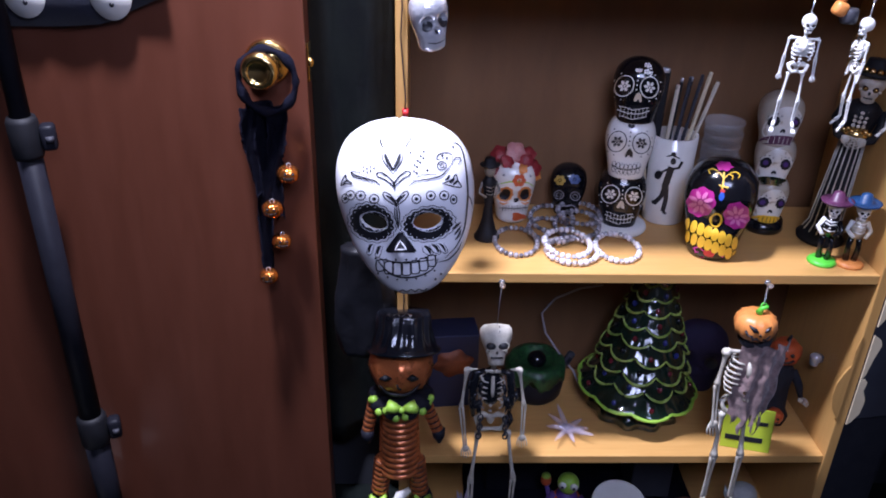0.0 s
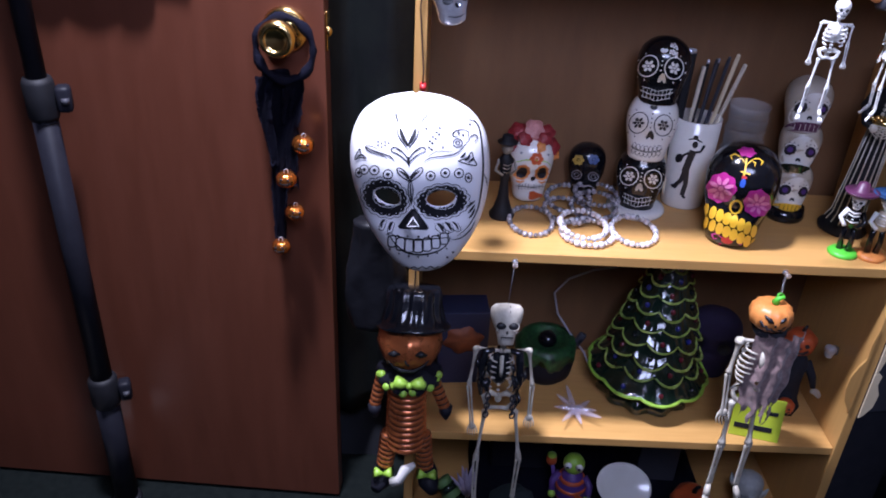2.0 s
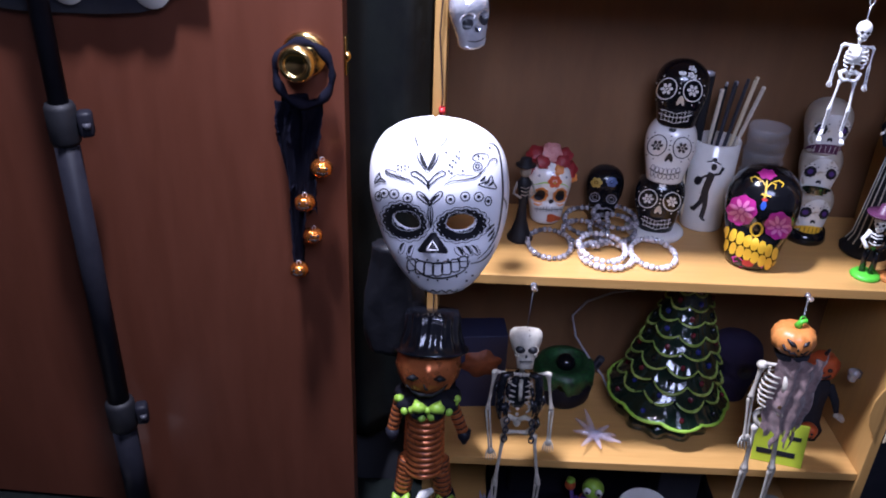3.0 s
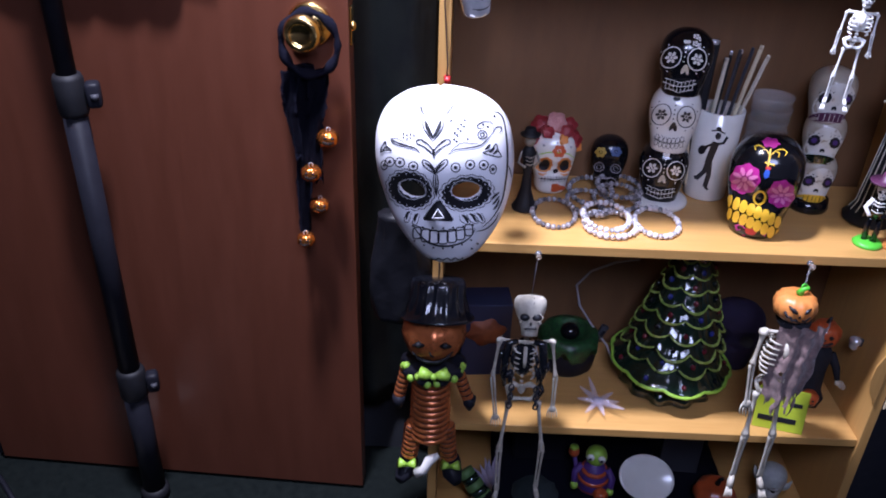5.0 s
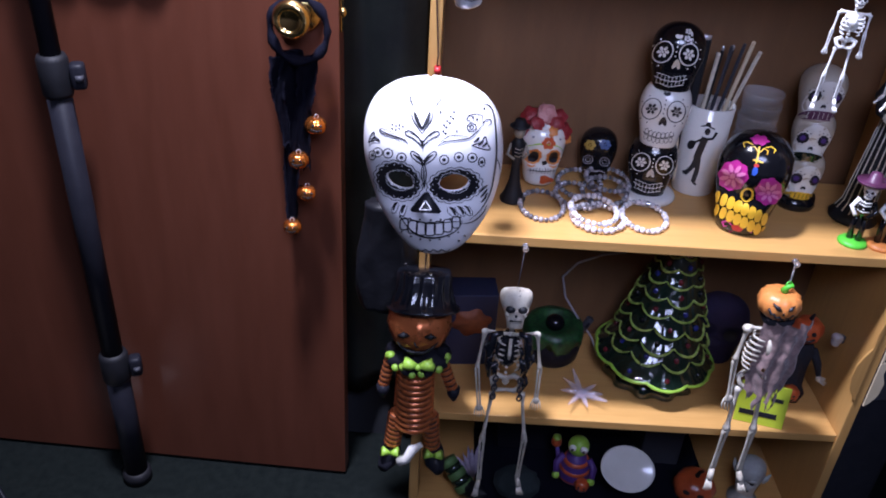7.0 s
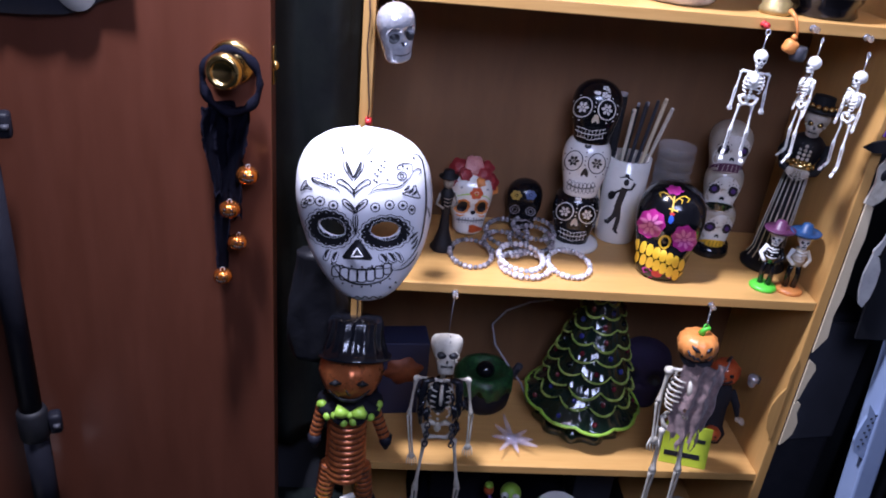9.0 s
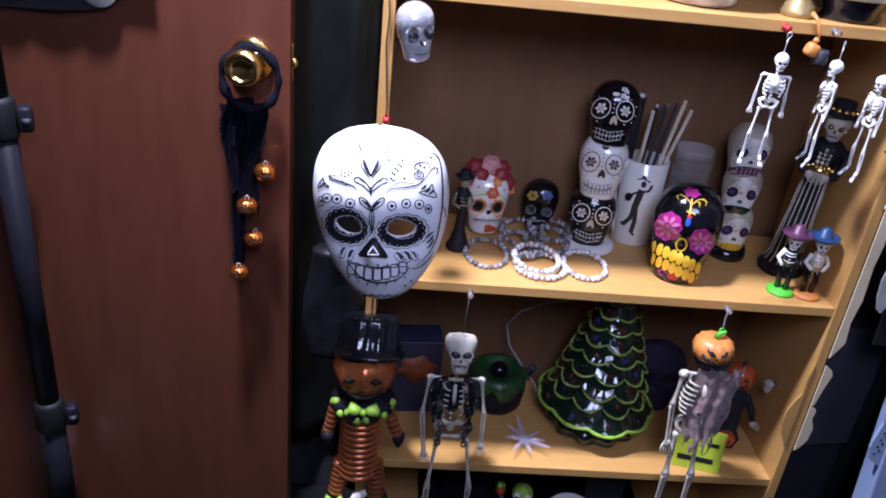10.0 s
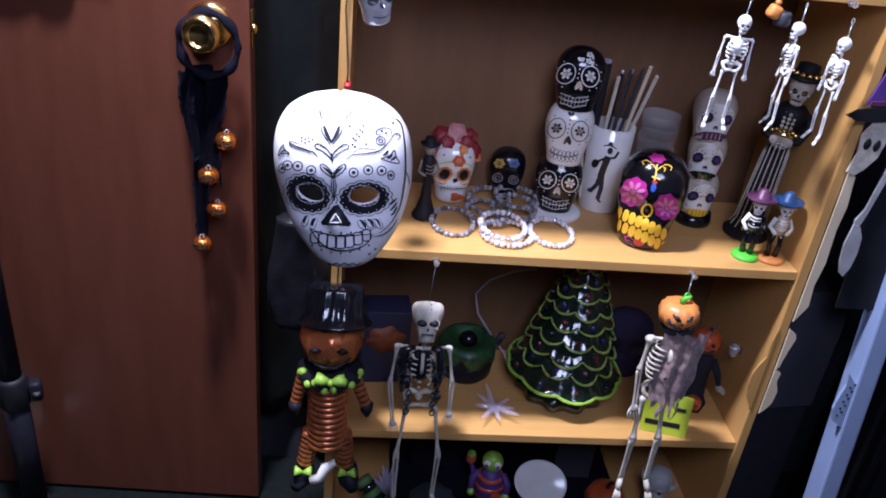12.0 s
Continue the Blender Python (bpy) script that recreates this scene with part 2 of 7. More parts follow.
class Decal:
    """Paint with a thickness of its own: flat figures in the x-z plane, laid onto a body's front, which looks to -y, along a slope downwards."""

    def __init__(self, body, lift=0.0006, slope=0.53):
        body.normal_update()
        self.tree, self.lift, self.bm = BVHTree.FromBMesh(body), lift, bmesh.new()
        self.way = Vector((0, 1, -slope)).normalized()

    def lay(self, u, v):
        place, normal, _, _ = self.tree.ray_cast(Vector((u, 0, v)) - self.way, self.way)
        if place is None:
            return None
        return self.bm.verts.new(place + (normal if normal.dot(self.way) < 0 else -normal) * self.lift)

    def quad(self, *vs):
        if all(vs):
            self.bm.faces.new(vs)

    def fill(self, c, r, turn=0.0, n=18, rings=3, wave=None):
        """A filled round figure; r: (half width, half height); wave(angle) scales the rim."""
        r = (r, r) if isinstance(r, (int, float)) else r
        ct, st = math.cos(radians(turn)), math.sin(radians(turn))
        rows = []
        for k in range(1, rings + 1):
            row = []
            for i in range(n):
                a = 2 * math.pi * i / n
                q = k / rings * (wave(a) if wave else 1)
                p, w = q * r[0] * math.cos(a), q * r[1] * math.sin(a)
                row.append(self.lay(c[0] + p * ct - w * st, c[1] + p * st + w * ct))
            rows.append(row)
        mid = self.lay(*c)
        for i in range(n):
            j = (i + 1) % n
            if mid and rows[0][i] and rows[0][j]:
                self.bm.faces.new((mid, rows[0][i], rows[0][j]))
            for a, b in zip(rows, rows[1:]):
                self.quad(a[i], b[i], b[j], a[j])

    def line(self, pts, w, closed=False, taper=False):
        """A brush stroke of width w along pts."""
        pts = [Vector((*p, 0)) for p in pts]
        fine = []
        for a, b in zip(pts, pts[1:] + (pts[:1] if closed else [])):
            steps = max(1, int((b - a).length / 0.004))
            fine += [a.lerp(b, i / steps) for i in range(steps)]
        if not closed:
            fine.append(pts[-1])
        rows, n = [], len(fine)
        for i, p in enumerate(fine):
            a = fine[(i - 1) % n] if closed or i else p
            b = fine[(i + 1) % n] if closed or i < n - 1 else p
            d = (b - a).normalized() if (b - a).length else Vector((1, 0, 0))
            k = w / 2 * ((0.25 + 0.75 * math.sin(math.pi * (i + 0.5) / n)) if taper else 1)
            rows.append((self.lay(p.x - d.y * k, p.y + d.x * k), self.lay(p.x + d.y * k, p.y - d.x * k)))
        for i in range(n if closed else n - 1):
            a, b = rows[i], rows[(i + 1) % n]
            self.quad(a[0], a[1], b[1], b[0])

    def ring(self, c, r, w, n=20):
        r = (r, r) if isinstance(r, (int, float)) else r
        self.line([(c[0] + r[0] * math.cos(2 * math.pi * i / n), c[1] + r[1] * math.sin(2 * math.pi * i / n)) for i in range(n)], w, True)

    def flower(self, c, r, petals=8, w=0.4, turn=0.0, core=True):
        """Separate petals round a centre."""
        for k in range(petals):
            a = radians(turn) + 2 * math.pi * k / petals
            self.fill((c[0] + 0.62 * r * math.cos(a), c[1] + 0.62 * r * math.sin(a)), (0.36 * r, w * 0.62 * r), math.degrees(a), 10, 2)
        if core:
            self.fill(c, 0.2 * r, 0, 10, 1)

    def done(self, name, material, parent, label="", kind="stuff"):
        for f in self.bm.faces:
            f.normal_update()
            if f.normal.dot(self.way) > 0:
                f.normal_flip()
        return tagged(part(name, self.bm, material, parent, label), kind=kind)


def arc(c, r, a0, a1, n=10, ry=None):
    ry = r if ry is None else ry
    return [(c[0] + r * math.cos(radians(a0 + (a1 - a0) * i / n)), c[1] + ry * math.sin(radians(a0 + (a1 - a0) * i / n))) for i in range(n + 1)]


# ---- the room ----
def plain(name, c, size, material, bevel=0.0, label="", category=""):
    bm = bmesh.new()
    box(bm, (0, 0, 0), size, bevel)
    ob = part(name, bm, material, None, label, smooth=False)
    ob.location = c
    return tagged(ob, label, category, kind="structure")


FLOOR = 0.0
plain("floor", (0.3, -1.2, -0.05), (5.2, 3.6, 0.1), CARPET, label="dark grey-green carpet floor", category="floor")
# unseen ceiling that closes the room and bounces light
plain("ceiling", (0.3, -1.2, 2.45), (5.2, 3.6, 0.1), CEIL, label="white painted ceiling", category="ceiling")
plain("wall_north", (1.37, 0.315, 1.2), (3.06, 0.09, 2.4), WALL, label="dark grey-blue painted wall behind the bookcase", category="wall")
# unseen walls added to close the room; their bluish tint cools the bounce
plain("wall_east", (2.85, -1.2, 1.2), (0.1, 3.0, 2.4), BOUNCE_WALL, label="plain pale blue-grey wall, unseen, bouncing fill light", category="wall")
plain("wall_west", (-2.25, -1.2, 1.2), (0.1, 3.0, 2.4), BOUNCE_WALL, label="plain pale blue-grey wall, unseen, bouncing fill light", category="wall")
plain("wall_south", (0.3, -2.75, 1.2), (5.2, 0.1, 2.4), BOUNCE_WALL, label="plain pale blue-grey wall behind the viewer, unseen, bouncing fill light", category="wall")


# the door, in a wall that stands forward of the bookcase's wall
def build_door():
    door = tagged(new("door_1"), "closed reddish-brown veneered wooden door, flush, slightly glossy", "door", kind="structure")
    width, height = 0.77, 2.03
    bm = bmesh.new()
    box(bm, (-width / 2, 0.02, height / 2 + 0.008), (width, 0.036, height), 0.002)
    part("door_leaf", bm, DOOR_WOOD, door, "reddish-brown veneer", smooth=False)
    bm = bmesh.new()
    lathe(bm, [(0.001, 0), (0.033, 0), (0.034, 0.004), (0.030, 0.010), (0.016, 0.013), (0.011, 0.02), (0.011, 0.032), (0.018, 0.037), (0.026, 0.045), (0.0275, 0.055), (0.024, 0.062), (0.017, 0.065), (0.0165, 0.062), (0.013, 0.0605), (0.001, 0.0605)], 32)
    bmesh.ops.rotate(bm, verts=bm.verts, matrix=Matrix.Rotation(radians(90), 3, "X"))
    knob = part("door_knob", bm, BRASS, door, "polished brass round knob")
    knob.location = (-0.057, 0.002, 0.957)
    bm = bmesh.new()
    box(bm, (0.0015, 0.02, 0.955), (0.003, 0.026, 0.058), 0.001)
    ball(bm, (0.004, 0.012, 0.955), (0.006, 0.006, 0.008))
    part("latch_plate", bm, BRASS, door, "brass latch plate on the door's edge")
    door.matrix_basis = pose(-0.137, 0.142, 0, 0, 0, -3.0)
    return door


build_door()
plain("wall_north_west", (-1.56, 0.24, 1.2), (1.28, 0.09, 2.4), WALL, label="dark grey-blue painted wall beside the door", category="wall")
plain("wall_over_door", (-0.54, 0.24, 2.225), (0.76, 0.09, 0.35), WALL, label="dark wall over the door", category="wall")
# unseen black slab added to close off the gap behind the door
plain("door_gap_backing", (-0.54, 0.34, 1.2), (0.80, 0.04, 2.4), BLACK_MATTE, label="unseen black backing that closes the gap behind the door", category="wall")


# the bookcase
BX, BD, BT = 0.75, 0.255, 0.016
SHELVES = (0.075, 0.322, 0.68, 1.108, 1.50)


def build_bookcase():
    case = thing("bookcase", "tall honey-oak laminate bookcase crowded with skull ornaments", "bookcase")
    for x in (BT / 2, BX - BT / 2):
        bm = bmesh.new()
        box(bm, (x, BD / 2, 0.95), (BT, BD, 1.9), 0.0012)
        part("side_panel", bm, WOOD_Z, case, smooth=False)
    for z in SHELVES:
        bm = bmesh.new()
        box(bm, (BX / 2, BD / 2 + 0.001, z - BT / 2), (BX - 2 * BT - 0.0006, BD - 0.004, BT), 0.0012)
        part("shelf", bm, WOOD_X, case, smooth=False)
    bm = bmesh.new()
    box(bm, (BX / 2, BD / 2, 1.9 + BT / 2), (BX, BD, BT), 0.0012)
    part("top_board", bm, WOOD_X, case, smooth=False)
    bm = bmesh.new()
    box(bm, (BX / 2, BD + 0.003, 0.95), (BX - 0.004, 0.005, 1.89))
    part("back_panel", bm, BACKING, case, "thin brown hardboard back", smooth=False)
    bm = bmesh.new()
    box(bm, (BX / 2, 0.012, 0.029), (BX - 2 * BT - 0.0006, 0.014, 0.056), 0.001)
    part("plinth", bm, WOOD_X, case, smooth=False)
    return case


build_bookcase()


# ---- ornaments on the middle shelf ----
def towards(x, y):
    """The turn that makes a thing at x, y look at the middle of the room."""
    return -math.degrees(math.atan2(x - 0.035, y + 1.03))


def curve(table, v):
    """Reads a smooth profile from (v, value) pairs."""
    n = len(table)
    for i in range(n - 1):
        (a, p), (b, q) = table[i], table[i + 1]
        if v <= b or i == n - 2:
            t = (v - a) / (b - a)
            before, after = table[max(i - 1, 0)], table[min(i + 2, n - 1)]
            m0 = (q - before[1]) / (b - before[0]) * (b - a)
            m1 = (after[1] - p) / (after[0] - a) * (b - a)
            return (2 * t**3 - 3 * t**2 + 1) * p + (t**3 - 2 * t**2 + t) * m0 + (3 * t**2 - 2 * t**3) * q + (t**3 - t**2) * m1


SKULL_W = ((0, 0.58), (0.04, 0.69), (0.2, 0.77), (0.33, 0.85), (0.45, 0.94), (0.6, 1.0), (0.72, 0.99), (0.84, 0.87), (0.93, 0.62), (0.98, 0.33), (1, 0.02))
SKULL_F = ((0, 0.62), (0.04, 0.74), (0.18, 0.80), (0.3, 0.84), (0.38, 0.80), (0.48, 0.84), (0.58, 0.93), (0.72, 0.95), (0.84, 0.84), (0.93, 0.60), (0.98, 0.32), (1, 0.02))
SKULL_B = ((0, 0.42), (0.05, 0.52), (0.25, 0.62), (0.45, 0.85), (0.65, 1.0), (0.8, 0.93), (0.93, 0.62), (0.98, 0.33), (1, 0.02))


def skull_shape(bm, w, d, h, z=0.0, dents=(), slot=0, rows=40, seg=56, low=0.0):
    """A closed skull on z, w wide, d deep and h high, looking to -y. dents: (u, v, radius, depth) hollows of its face."""
    grid = []
    for k in range(rows + 1):
        v = low + (1 - low) * k / rows
        row = []
        for i in range(seg):
            a = 2 * math.pi * i / seg
            x, y = math.sin(a), -math.cos(a)
            sx, sy = math.copysign(abs(x) ** 0.86, x), math.copysign(abs(y) ** 0.86, y)
            px = sx * w / 2 * curve(SKULL_W, v)
            py = sy * d / 2 * curve(SKULL_F if y < 0 else SKULL_B, v)
            pz = z + h * (v - low) / (1 - low)
            if y < 0:
                for du, dv, r, deep in dents:
                    q = math.hypot(px - du, pz - z - dv) / r
                    if q < 1:
                        py += deep * (1 - q * q) ** 1.5
            row.append(bm.verts.new((px, py, pz)))
        grid.append(row)
    made = []
    for a, b in zip(grid, grid[1:]):
        for i in range(seg):
            j = (i + 1) % seg
            made.append(bm.faces.new((a[i], a[j], b[j], b[i])))
    made += [bm.faces.new(grid[0][::-1]), bm.faces.new(grid[-1])]
    paint(made, slot)
    return bm


# the big white mask, hung on the bookcase's front edge
MASK_W = ((0, 0.021), (0.04, 0.040), (0.12, 0.0565), (0.25, 0.0745), (0.4, 0.0860), (0.55, 0.0910), (0.68, 0.0905), (0.8, 0.0845), (0.9, 0.069), (0.96, 0.047), (0.985, 0.029), (1, 0.003))
MASK_D = ((0, 0.034), (0.05, 0.055), (0.15, 0.066), (0.3, 0.068), (0.42, 0.066), (0.55, 0.075), (0.7, 0.074), (0.82, 0.062), (0.92, 0.042), (1, 0.006))
EYE_X, EYE_Z, EYE_RX, EYE_RZ = 0.0345, 0.0075, 0.0175, 0.0142


def face_chart(px, py):
    """From the flat drawing of the ornament, about 500 wide and 680 high, to the bent face of the mask."""
    x, y = (px - 460) / 250, (410 - py) / 340
    u = 0.0002 + 0.0805 * x - 0.0046 * y - 0.0022 * x * x - 0.0064 * x * y - 0.0014 * y * y + 0.0050 * x**3 + 0.0017 * x * x * y + 0.0055 * x * y * y - 0.0007 * y**3
    v = -0.0076 + 0.0048 * x + 0.1201 * y + 0.0023 * x * x - 0.0011 * x * y - 0.0036 * y * y + 0.0050 * x * x * y + 0.0006 * x * y * y + 0.0090 * y**3
    return u, v


def smooth_way(pts, n=7):
    """A rounded line through a few points."""
    out = []
    for i in range(len(pts) - 1):
        p0, p1, p2, p3 = (pts[min(max(i + k, 0), len(pts) - 1)] for k in (-1, 0, 1, 2))
        for q in range(n):
            t = q / n
            out.append(tuple(0.5 * (2 * b + (c - a) * t + (2 * a - 5 * b + 4 * c - d) * t * t + (3 * b - a - 3 * c + d) * t**3) for a, b, c, d in zip(p0, p1, p2, p3)))
    return out + [pts[-1]]


def build_mask():
    mask = thing("skull_mask", "white plastic sugar-skull face mask with black ornament, hanging", "mask")
    h, bm = 0.249, bmesh.new()
    rows, cols, grid = 120, 104, []
    for k in range(rows + 1):
        v = k / rows
        w, d = curve(MASK_W, v), curve(MASK_D, v)
        row = []
        for i in range(cols + 1):
            s = -1 + 2 * i / cols
            a = s * radians(88)
            x, y = w * math.sin(a), -d * math.cos(a) ** 0.8 if abs(s) < 1 else 0.0
            z = (v - 0.5) * h
            nose = math.exp(-((x / 0.013) ** 2) - ((z + 0.030) / 0.020) ** 2)
            y -= 0.016 * nose
            for e in (-1, 1):
                q = ((x - e * 0.036) / 0.031) ** 2 + ((z - 0.004) / 0.024) ** 2
                y += 0.009 * math.exp(-q * 1.3)
                y -= 0.004 * math.exp(-(((x - e * 0.045) / 0.02) ** 2 + ((z + 0.045) / 0.015) ** 2))
            y -= 0.006 * math.exp(-((x / 0.03) ** 2 + ((z + 0.066) / 0.018) ** 2))
            row.append(bm.verts.new((x, y, z)))
        grid.append(row)

    def eye_at(x, z):
        e = 1 if x > 0 else -1
        p, q = (x - e * EYE_X) / EYE_RX, (z - EYE_Z) / EYE_RZ
        return e, p, q, math.hypot(p, q)

    for k in range(rows):
        for i in range(cols):
            q = [grid[k][i], grid[k][i + 1], grid[k + 1][i + 1], grid[k + 1][i]]
            m = sum((p.co for p in q), Vector()) / 4
            if eye_at(m.x, m.z)[3] > 1:
                bm.faces.new(q)
    bmesh.ops.delete(bm, geom=[v for v in bm.verts if not v.link_faces], context="VERTS")
    for v in bm.verts:
        if v.is_boundary:
            e, p, q, r = eye_at(v.co.x, v.co.z)
            if r < 1.4:
                v.co.x, v.co.z = e * EYE_X + EYE_RX * p / r, EYE_Z + EYE_RZ * q / r
    # hanging tilt, face turned a little aside
    hang = pose(0, 0, 0, 5, -4.2, -7)
    bmesh.ops.transform(bm, verts=bm.verts, matrix=hang)
    line, pale, fine = Decal(bm, 0.0009), Decal(bm, 0.0016), Decal(bm, 0.0011)
    solid, front = bm.copy(), min(v.co.y for v in bm.verts)
    bmesh.ops.solidify(solid, geom=solid.faces, thickness=0.0022)
    if min(v.co.y for v in solid.verts) < front - 0.001:
        solid = bm.copy()
        bmesh.ops.solidify(solid, geom=solid.faces, thickness=-0.0022)
    bmesh.ops.recalc_face_normals(solid, faces=solid.faces)
    part("shell", solid, MASK_WHITE, mask, "white moulded plastic shell with open eyes")
    mm = 0.00033

    def stroke(w, *pts, taper=True, on=line):
        on.line([face_chart(*p) for p in smooth_way(pts)], w * mm, taper=taper)

    def oval(c, r, w, on=line, n=26, wave=lambda a: 1):
        on.line([face_chart(c[0] + r[0] * wave(a) * math.cos(a), c[1] - r[1] * wave(a) * math.sin(a)) for a in (2 * math.pi * i / n for i in range(n))], w * mm, True)

    # scalloped black rings round the open eyes
    for c, r in (((327, 474), (80, 68)), ((539, 490), (94, 61))):
        scallop = lambda a: 0.95 + 0.09 * abs(math.sin(8 * a))
        n, turns = 72, 7
        tilt = 0.16 if c[0] < 400 else -0.06
        spot = lambda a, q: face_chart(c[0] + q * r[0] * math.cos(a), c[1] + q * (r[1] * math.sin(a) + tilt * r[0] * math.cos(a)))
        rows = [[line.lay(*spot(2 * math.pi * i / n, scallop(2 * math.pi * i / n) * (0.34 + 0.66 * k / turns))) for i in range(n)] for k in range(turns + 1)]
        for a, b in zip(rows, rows[1:]):
            for i in range(n):
                line.quad(a[i], b[i], b[(i + 1) % n], a[(i + 1) % n])
        fine.line([spot(a, scallop(a) + 0.12) for a in (2 * math.pi * i / 80 for i in range(80))], 3.0 * mm, True)
        for i in range(16):
            pale.fill(spot(math.pi * (i + 0.5) / 8, 0.91), 0.0009, 0, 8, 1)
    for e in (-1, 1):
        ring = [hang @ Vector((e * EYE_X + 1.07 * EYE_RX * math.cos(a), -0.062, EYE_Z + 1.07 * EYE_RZ * math.sin(a))) for a in (2 * math.pi * i / 40 for i in range(40))]
        pale.line([(p.x, p.z + 0.53 * p.y) for p in ring], 0.0007, True)
    # nose
    line.fill(face_chart(431, 567), (0.0255, 0.0220), 0, 30, 6, lambda a: 0.5 / max(0.52, math.cos((a - math.pi / 2) % (2 * math.pi / 3) - math.pi / 3)))
    pale.line([face_chart(431, 550), face_chart(413, 584), face_chart(450, 584)], 4 * mm, True)
    # ringed dots over the brows
    for x, y in ((338, 385), (289, 370), (252, 367), (232, 378), (498, 392), (554, 382), (605, 384), (640, 401)):
        r = 17 if 240 < x < 630 else 12
        oval((x, y), (r, 17), 4.5)
        line.fill(face_chart(x, y), 7.5 * mm, 0, 10, 1)
    # forehead: a split leaf, two long seeds and the fleurs below
    for e in (-1, 1):
        stroke(15, (414 + e * 30, 212), (414 + e * 20, 242), (413, 278))
        stroke(5, (414 + e * 38, 206), (414 + e * 36, 240), (413, 292))
        stroke(10, (421 + e * 43, 190), (427 + e * 57, 166), (430 + e * 62, 150))
        stroke(4, (430 + e * 66, 146), (434 + e * 76, 122))
        stroke(5, (415, 342), (415 + e * 34, 312), (415 + e * 60, 300), (415 + e * 64, 288), (415 + e * 46, 284), (415 + e * 18, 305), (414, 330), taper=False)
        stroke(4, (415, 325), (415 + e * 24, 300), (415 + e * 48, 292))
        stroke(11, (420, 412), (420 + e * 14, 390), (419 + e * 38, 372))
        stroke(5, (420, 415), (420 + e * 34, 392), (420 + e * 48, 372), (420 + e * 42, 361), (420 + e * 22, 372), (419, 398), taper=False)
        stroke(5, (421 + e * 5, 412), (422 + e * 9, 450), (424, 502))
    stroke(9, (414, 318), (415, 336), (416, 352))
    stroke(6, (421, 415), (422, 450), (424, 500))
    # scrolls over the brows
    stroke(6, (362, 334), (345, 316), (312, 306), (270, 290), (255, 278))
    stroke(4, (350, 330), (320, 318), (275, 302), (258, 288), (262, 278), (290, 284), (318, 304))
    stroke(6, (470, 342), (500, 324), (550, 318), (592, 310), (620, 288), (640, 262))
    stroke(4, (478, 330), (520, 300), (566, 302), (590, 304))
    stroke(5, (638, 268), (650, 246), (668, 240), (674, 252), (662, 266))
    stroke(5, (640, 250), (640, 226), (612, 220), (590, 228), (584, 242), (600, 246), (612, 240))
    oval((602, 270), (17, 16), 4.5)
    oval((602, 270), (7, 7), 4.5)
    # leaves at the temples
    stroke(5, (602, 338), (636, 326), (652, 306), (660, 330), (670, 354), (636, 350), (602, 338), taper=False)
    for x, y in ((610, 326), (626, 338), (640, 344)):
        stroke(10, (x, y), (x + 12, y - 8), (x + 20, y - 20))
    stroke(5, (218, 330), (236, 322), (258, 324), (240, 306), (236, 290), (222, 312), (218, 330), taper=False)
    stroke(8, (226, 322), (238, 312), (246, 314))
    # the long line down one side
    stroke(8, (640, 184), (664, 186), (682, 214), (692, 290), (695, 370), (688, 450), (674, 520), (640, 582), (596, 622))
    stroke(5, (694, 380), (706, 404), (712, 430))
    for k in range(3):
        stroke(9, (640 - 2 * k, 556 - 20 * k), (654 - 2 * k, 540 - 20 * k), (664, 516 - 14 * k))
    stroke(6, (572, 636), (610, 628), (644, 600), (664, 566))
    # cheeks
    for x, y, w in ((520, 574, 13), (550, 570, 12), (576, 568, 9)):
        stroke(w, (x, y), (x + 14, y + 10), (x + 24, y + 32))
        stroke(3.5, (x - 7, y), (x - 4, y + 22), (x + 22, y + 38), (x + 32, y + 26), (x + 18, y))
    for x, y, w in ((356, 566, 13), (326, 556, 11)):
        stroke(w, (x, y), (x - 10, y + 12), (x - 12, y + 32))
        stroke(3.5, (x + 7, y + 2), (x - 4, y + 40), (x - 20, y + 34), (x - 10, y))
    # grin: outlined teeth and the lips' dots
    for k in range(7):
        q = (k - 3) / 3
        c, half = (450 + 96 * q, 655 - 20 * q * q - 4 * q), 18 - 3 * q * q
        line.line([face_chart(c[0] + half * math.copysign(abs(math.cos(a)) ** 0.55, math.cos(a)), c[1] + (25 - 4 * q * q) * math.copysign(abs(math.sin(a)) ** 0.55, math.sin(a))) for a in (2 * math.pi * i / 24 for i in range(24))], 5.5 * mm, True)
        line.fill(face_chart(450 + 112 * q, 622 - 10 * q * q), 4.5 * mm, 0, 8, 1)
        line.fill(face_chart(450 + 104 * q, 696 - 28 * q * q), 4.5 * mm, 0, 8, 1)
    stroke(8, (338, 606), (360, 640), (400, 676), (455, 688), (510, 680), (548, 660), (570, 628))
    stroke(6, (338, 606), (380, 622), (450, 634), (520, 630), (570, 626))
    stroke(5, *((404 + 15 * k, 734 + (6 if k % 2 else -2)) for k in range(9)), taper=False)
    # scattered dots
    for k in range(11):
        line.fill(face_chart(484 + 13 * (k % 5) + 10 * (k // 5), 212 + 24 * (k // 5) + 16 * ((k * 3) % 4)), 5 * mm, 0, 8, 1)
        if k < 7:
            line.fill(face_chart(302 + 13 * (k % 4), 262 + 14 * (k // 4) + 5 * (k % 2)), 4 * mm, 0, 8, 1)
    for x, y in ((578, 682), (556, 700), (606, 232), (622, 240), (648, 200)):
        line.fill(face_chart(x, y), 5 * mm, 0, 8, 1)
    pale.done("pale_dots", MASK_WHITE, mask, "white printed dots and rings round the eyes")
    line.done("painted_ornament", INK, mask, "black printed flowers, scrolls and teeth")
    fine.done("eye_outline", INK, mask, "thin black scalloped outlines round the eyes")
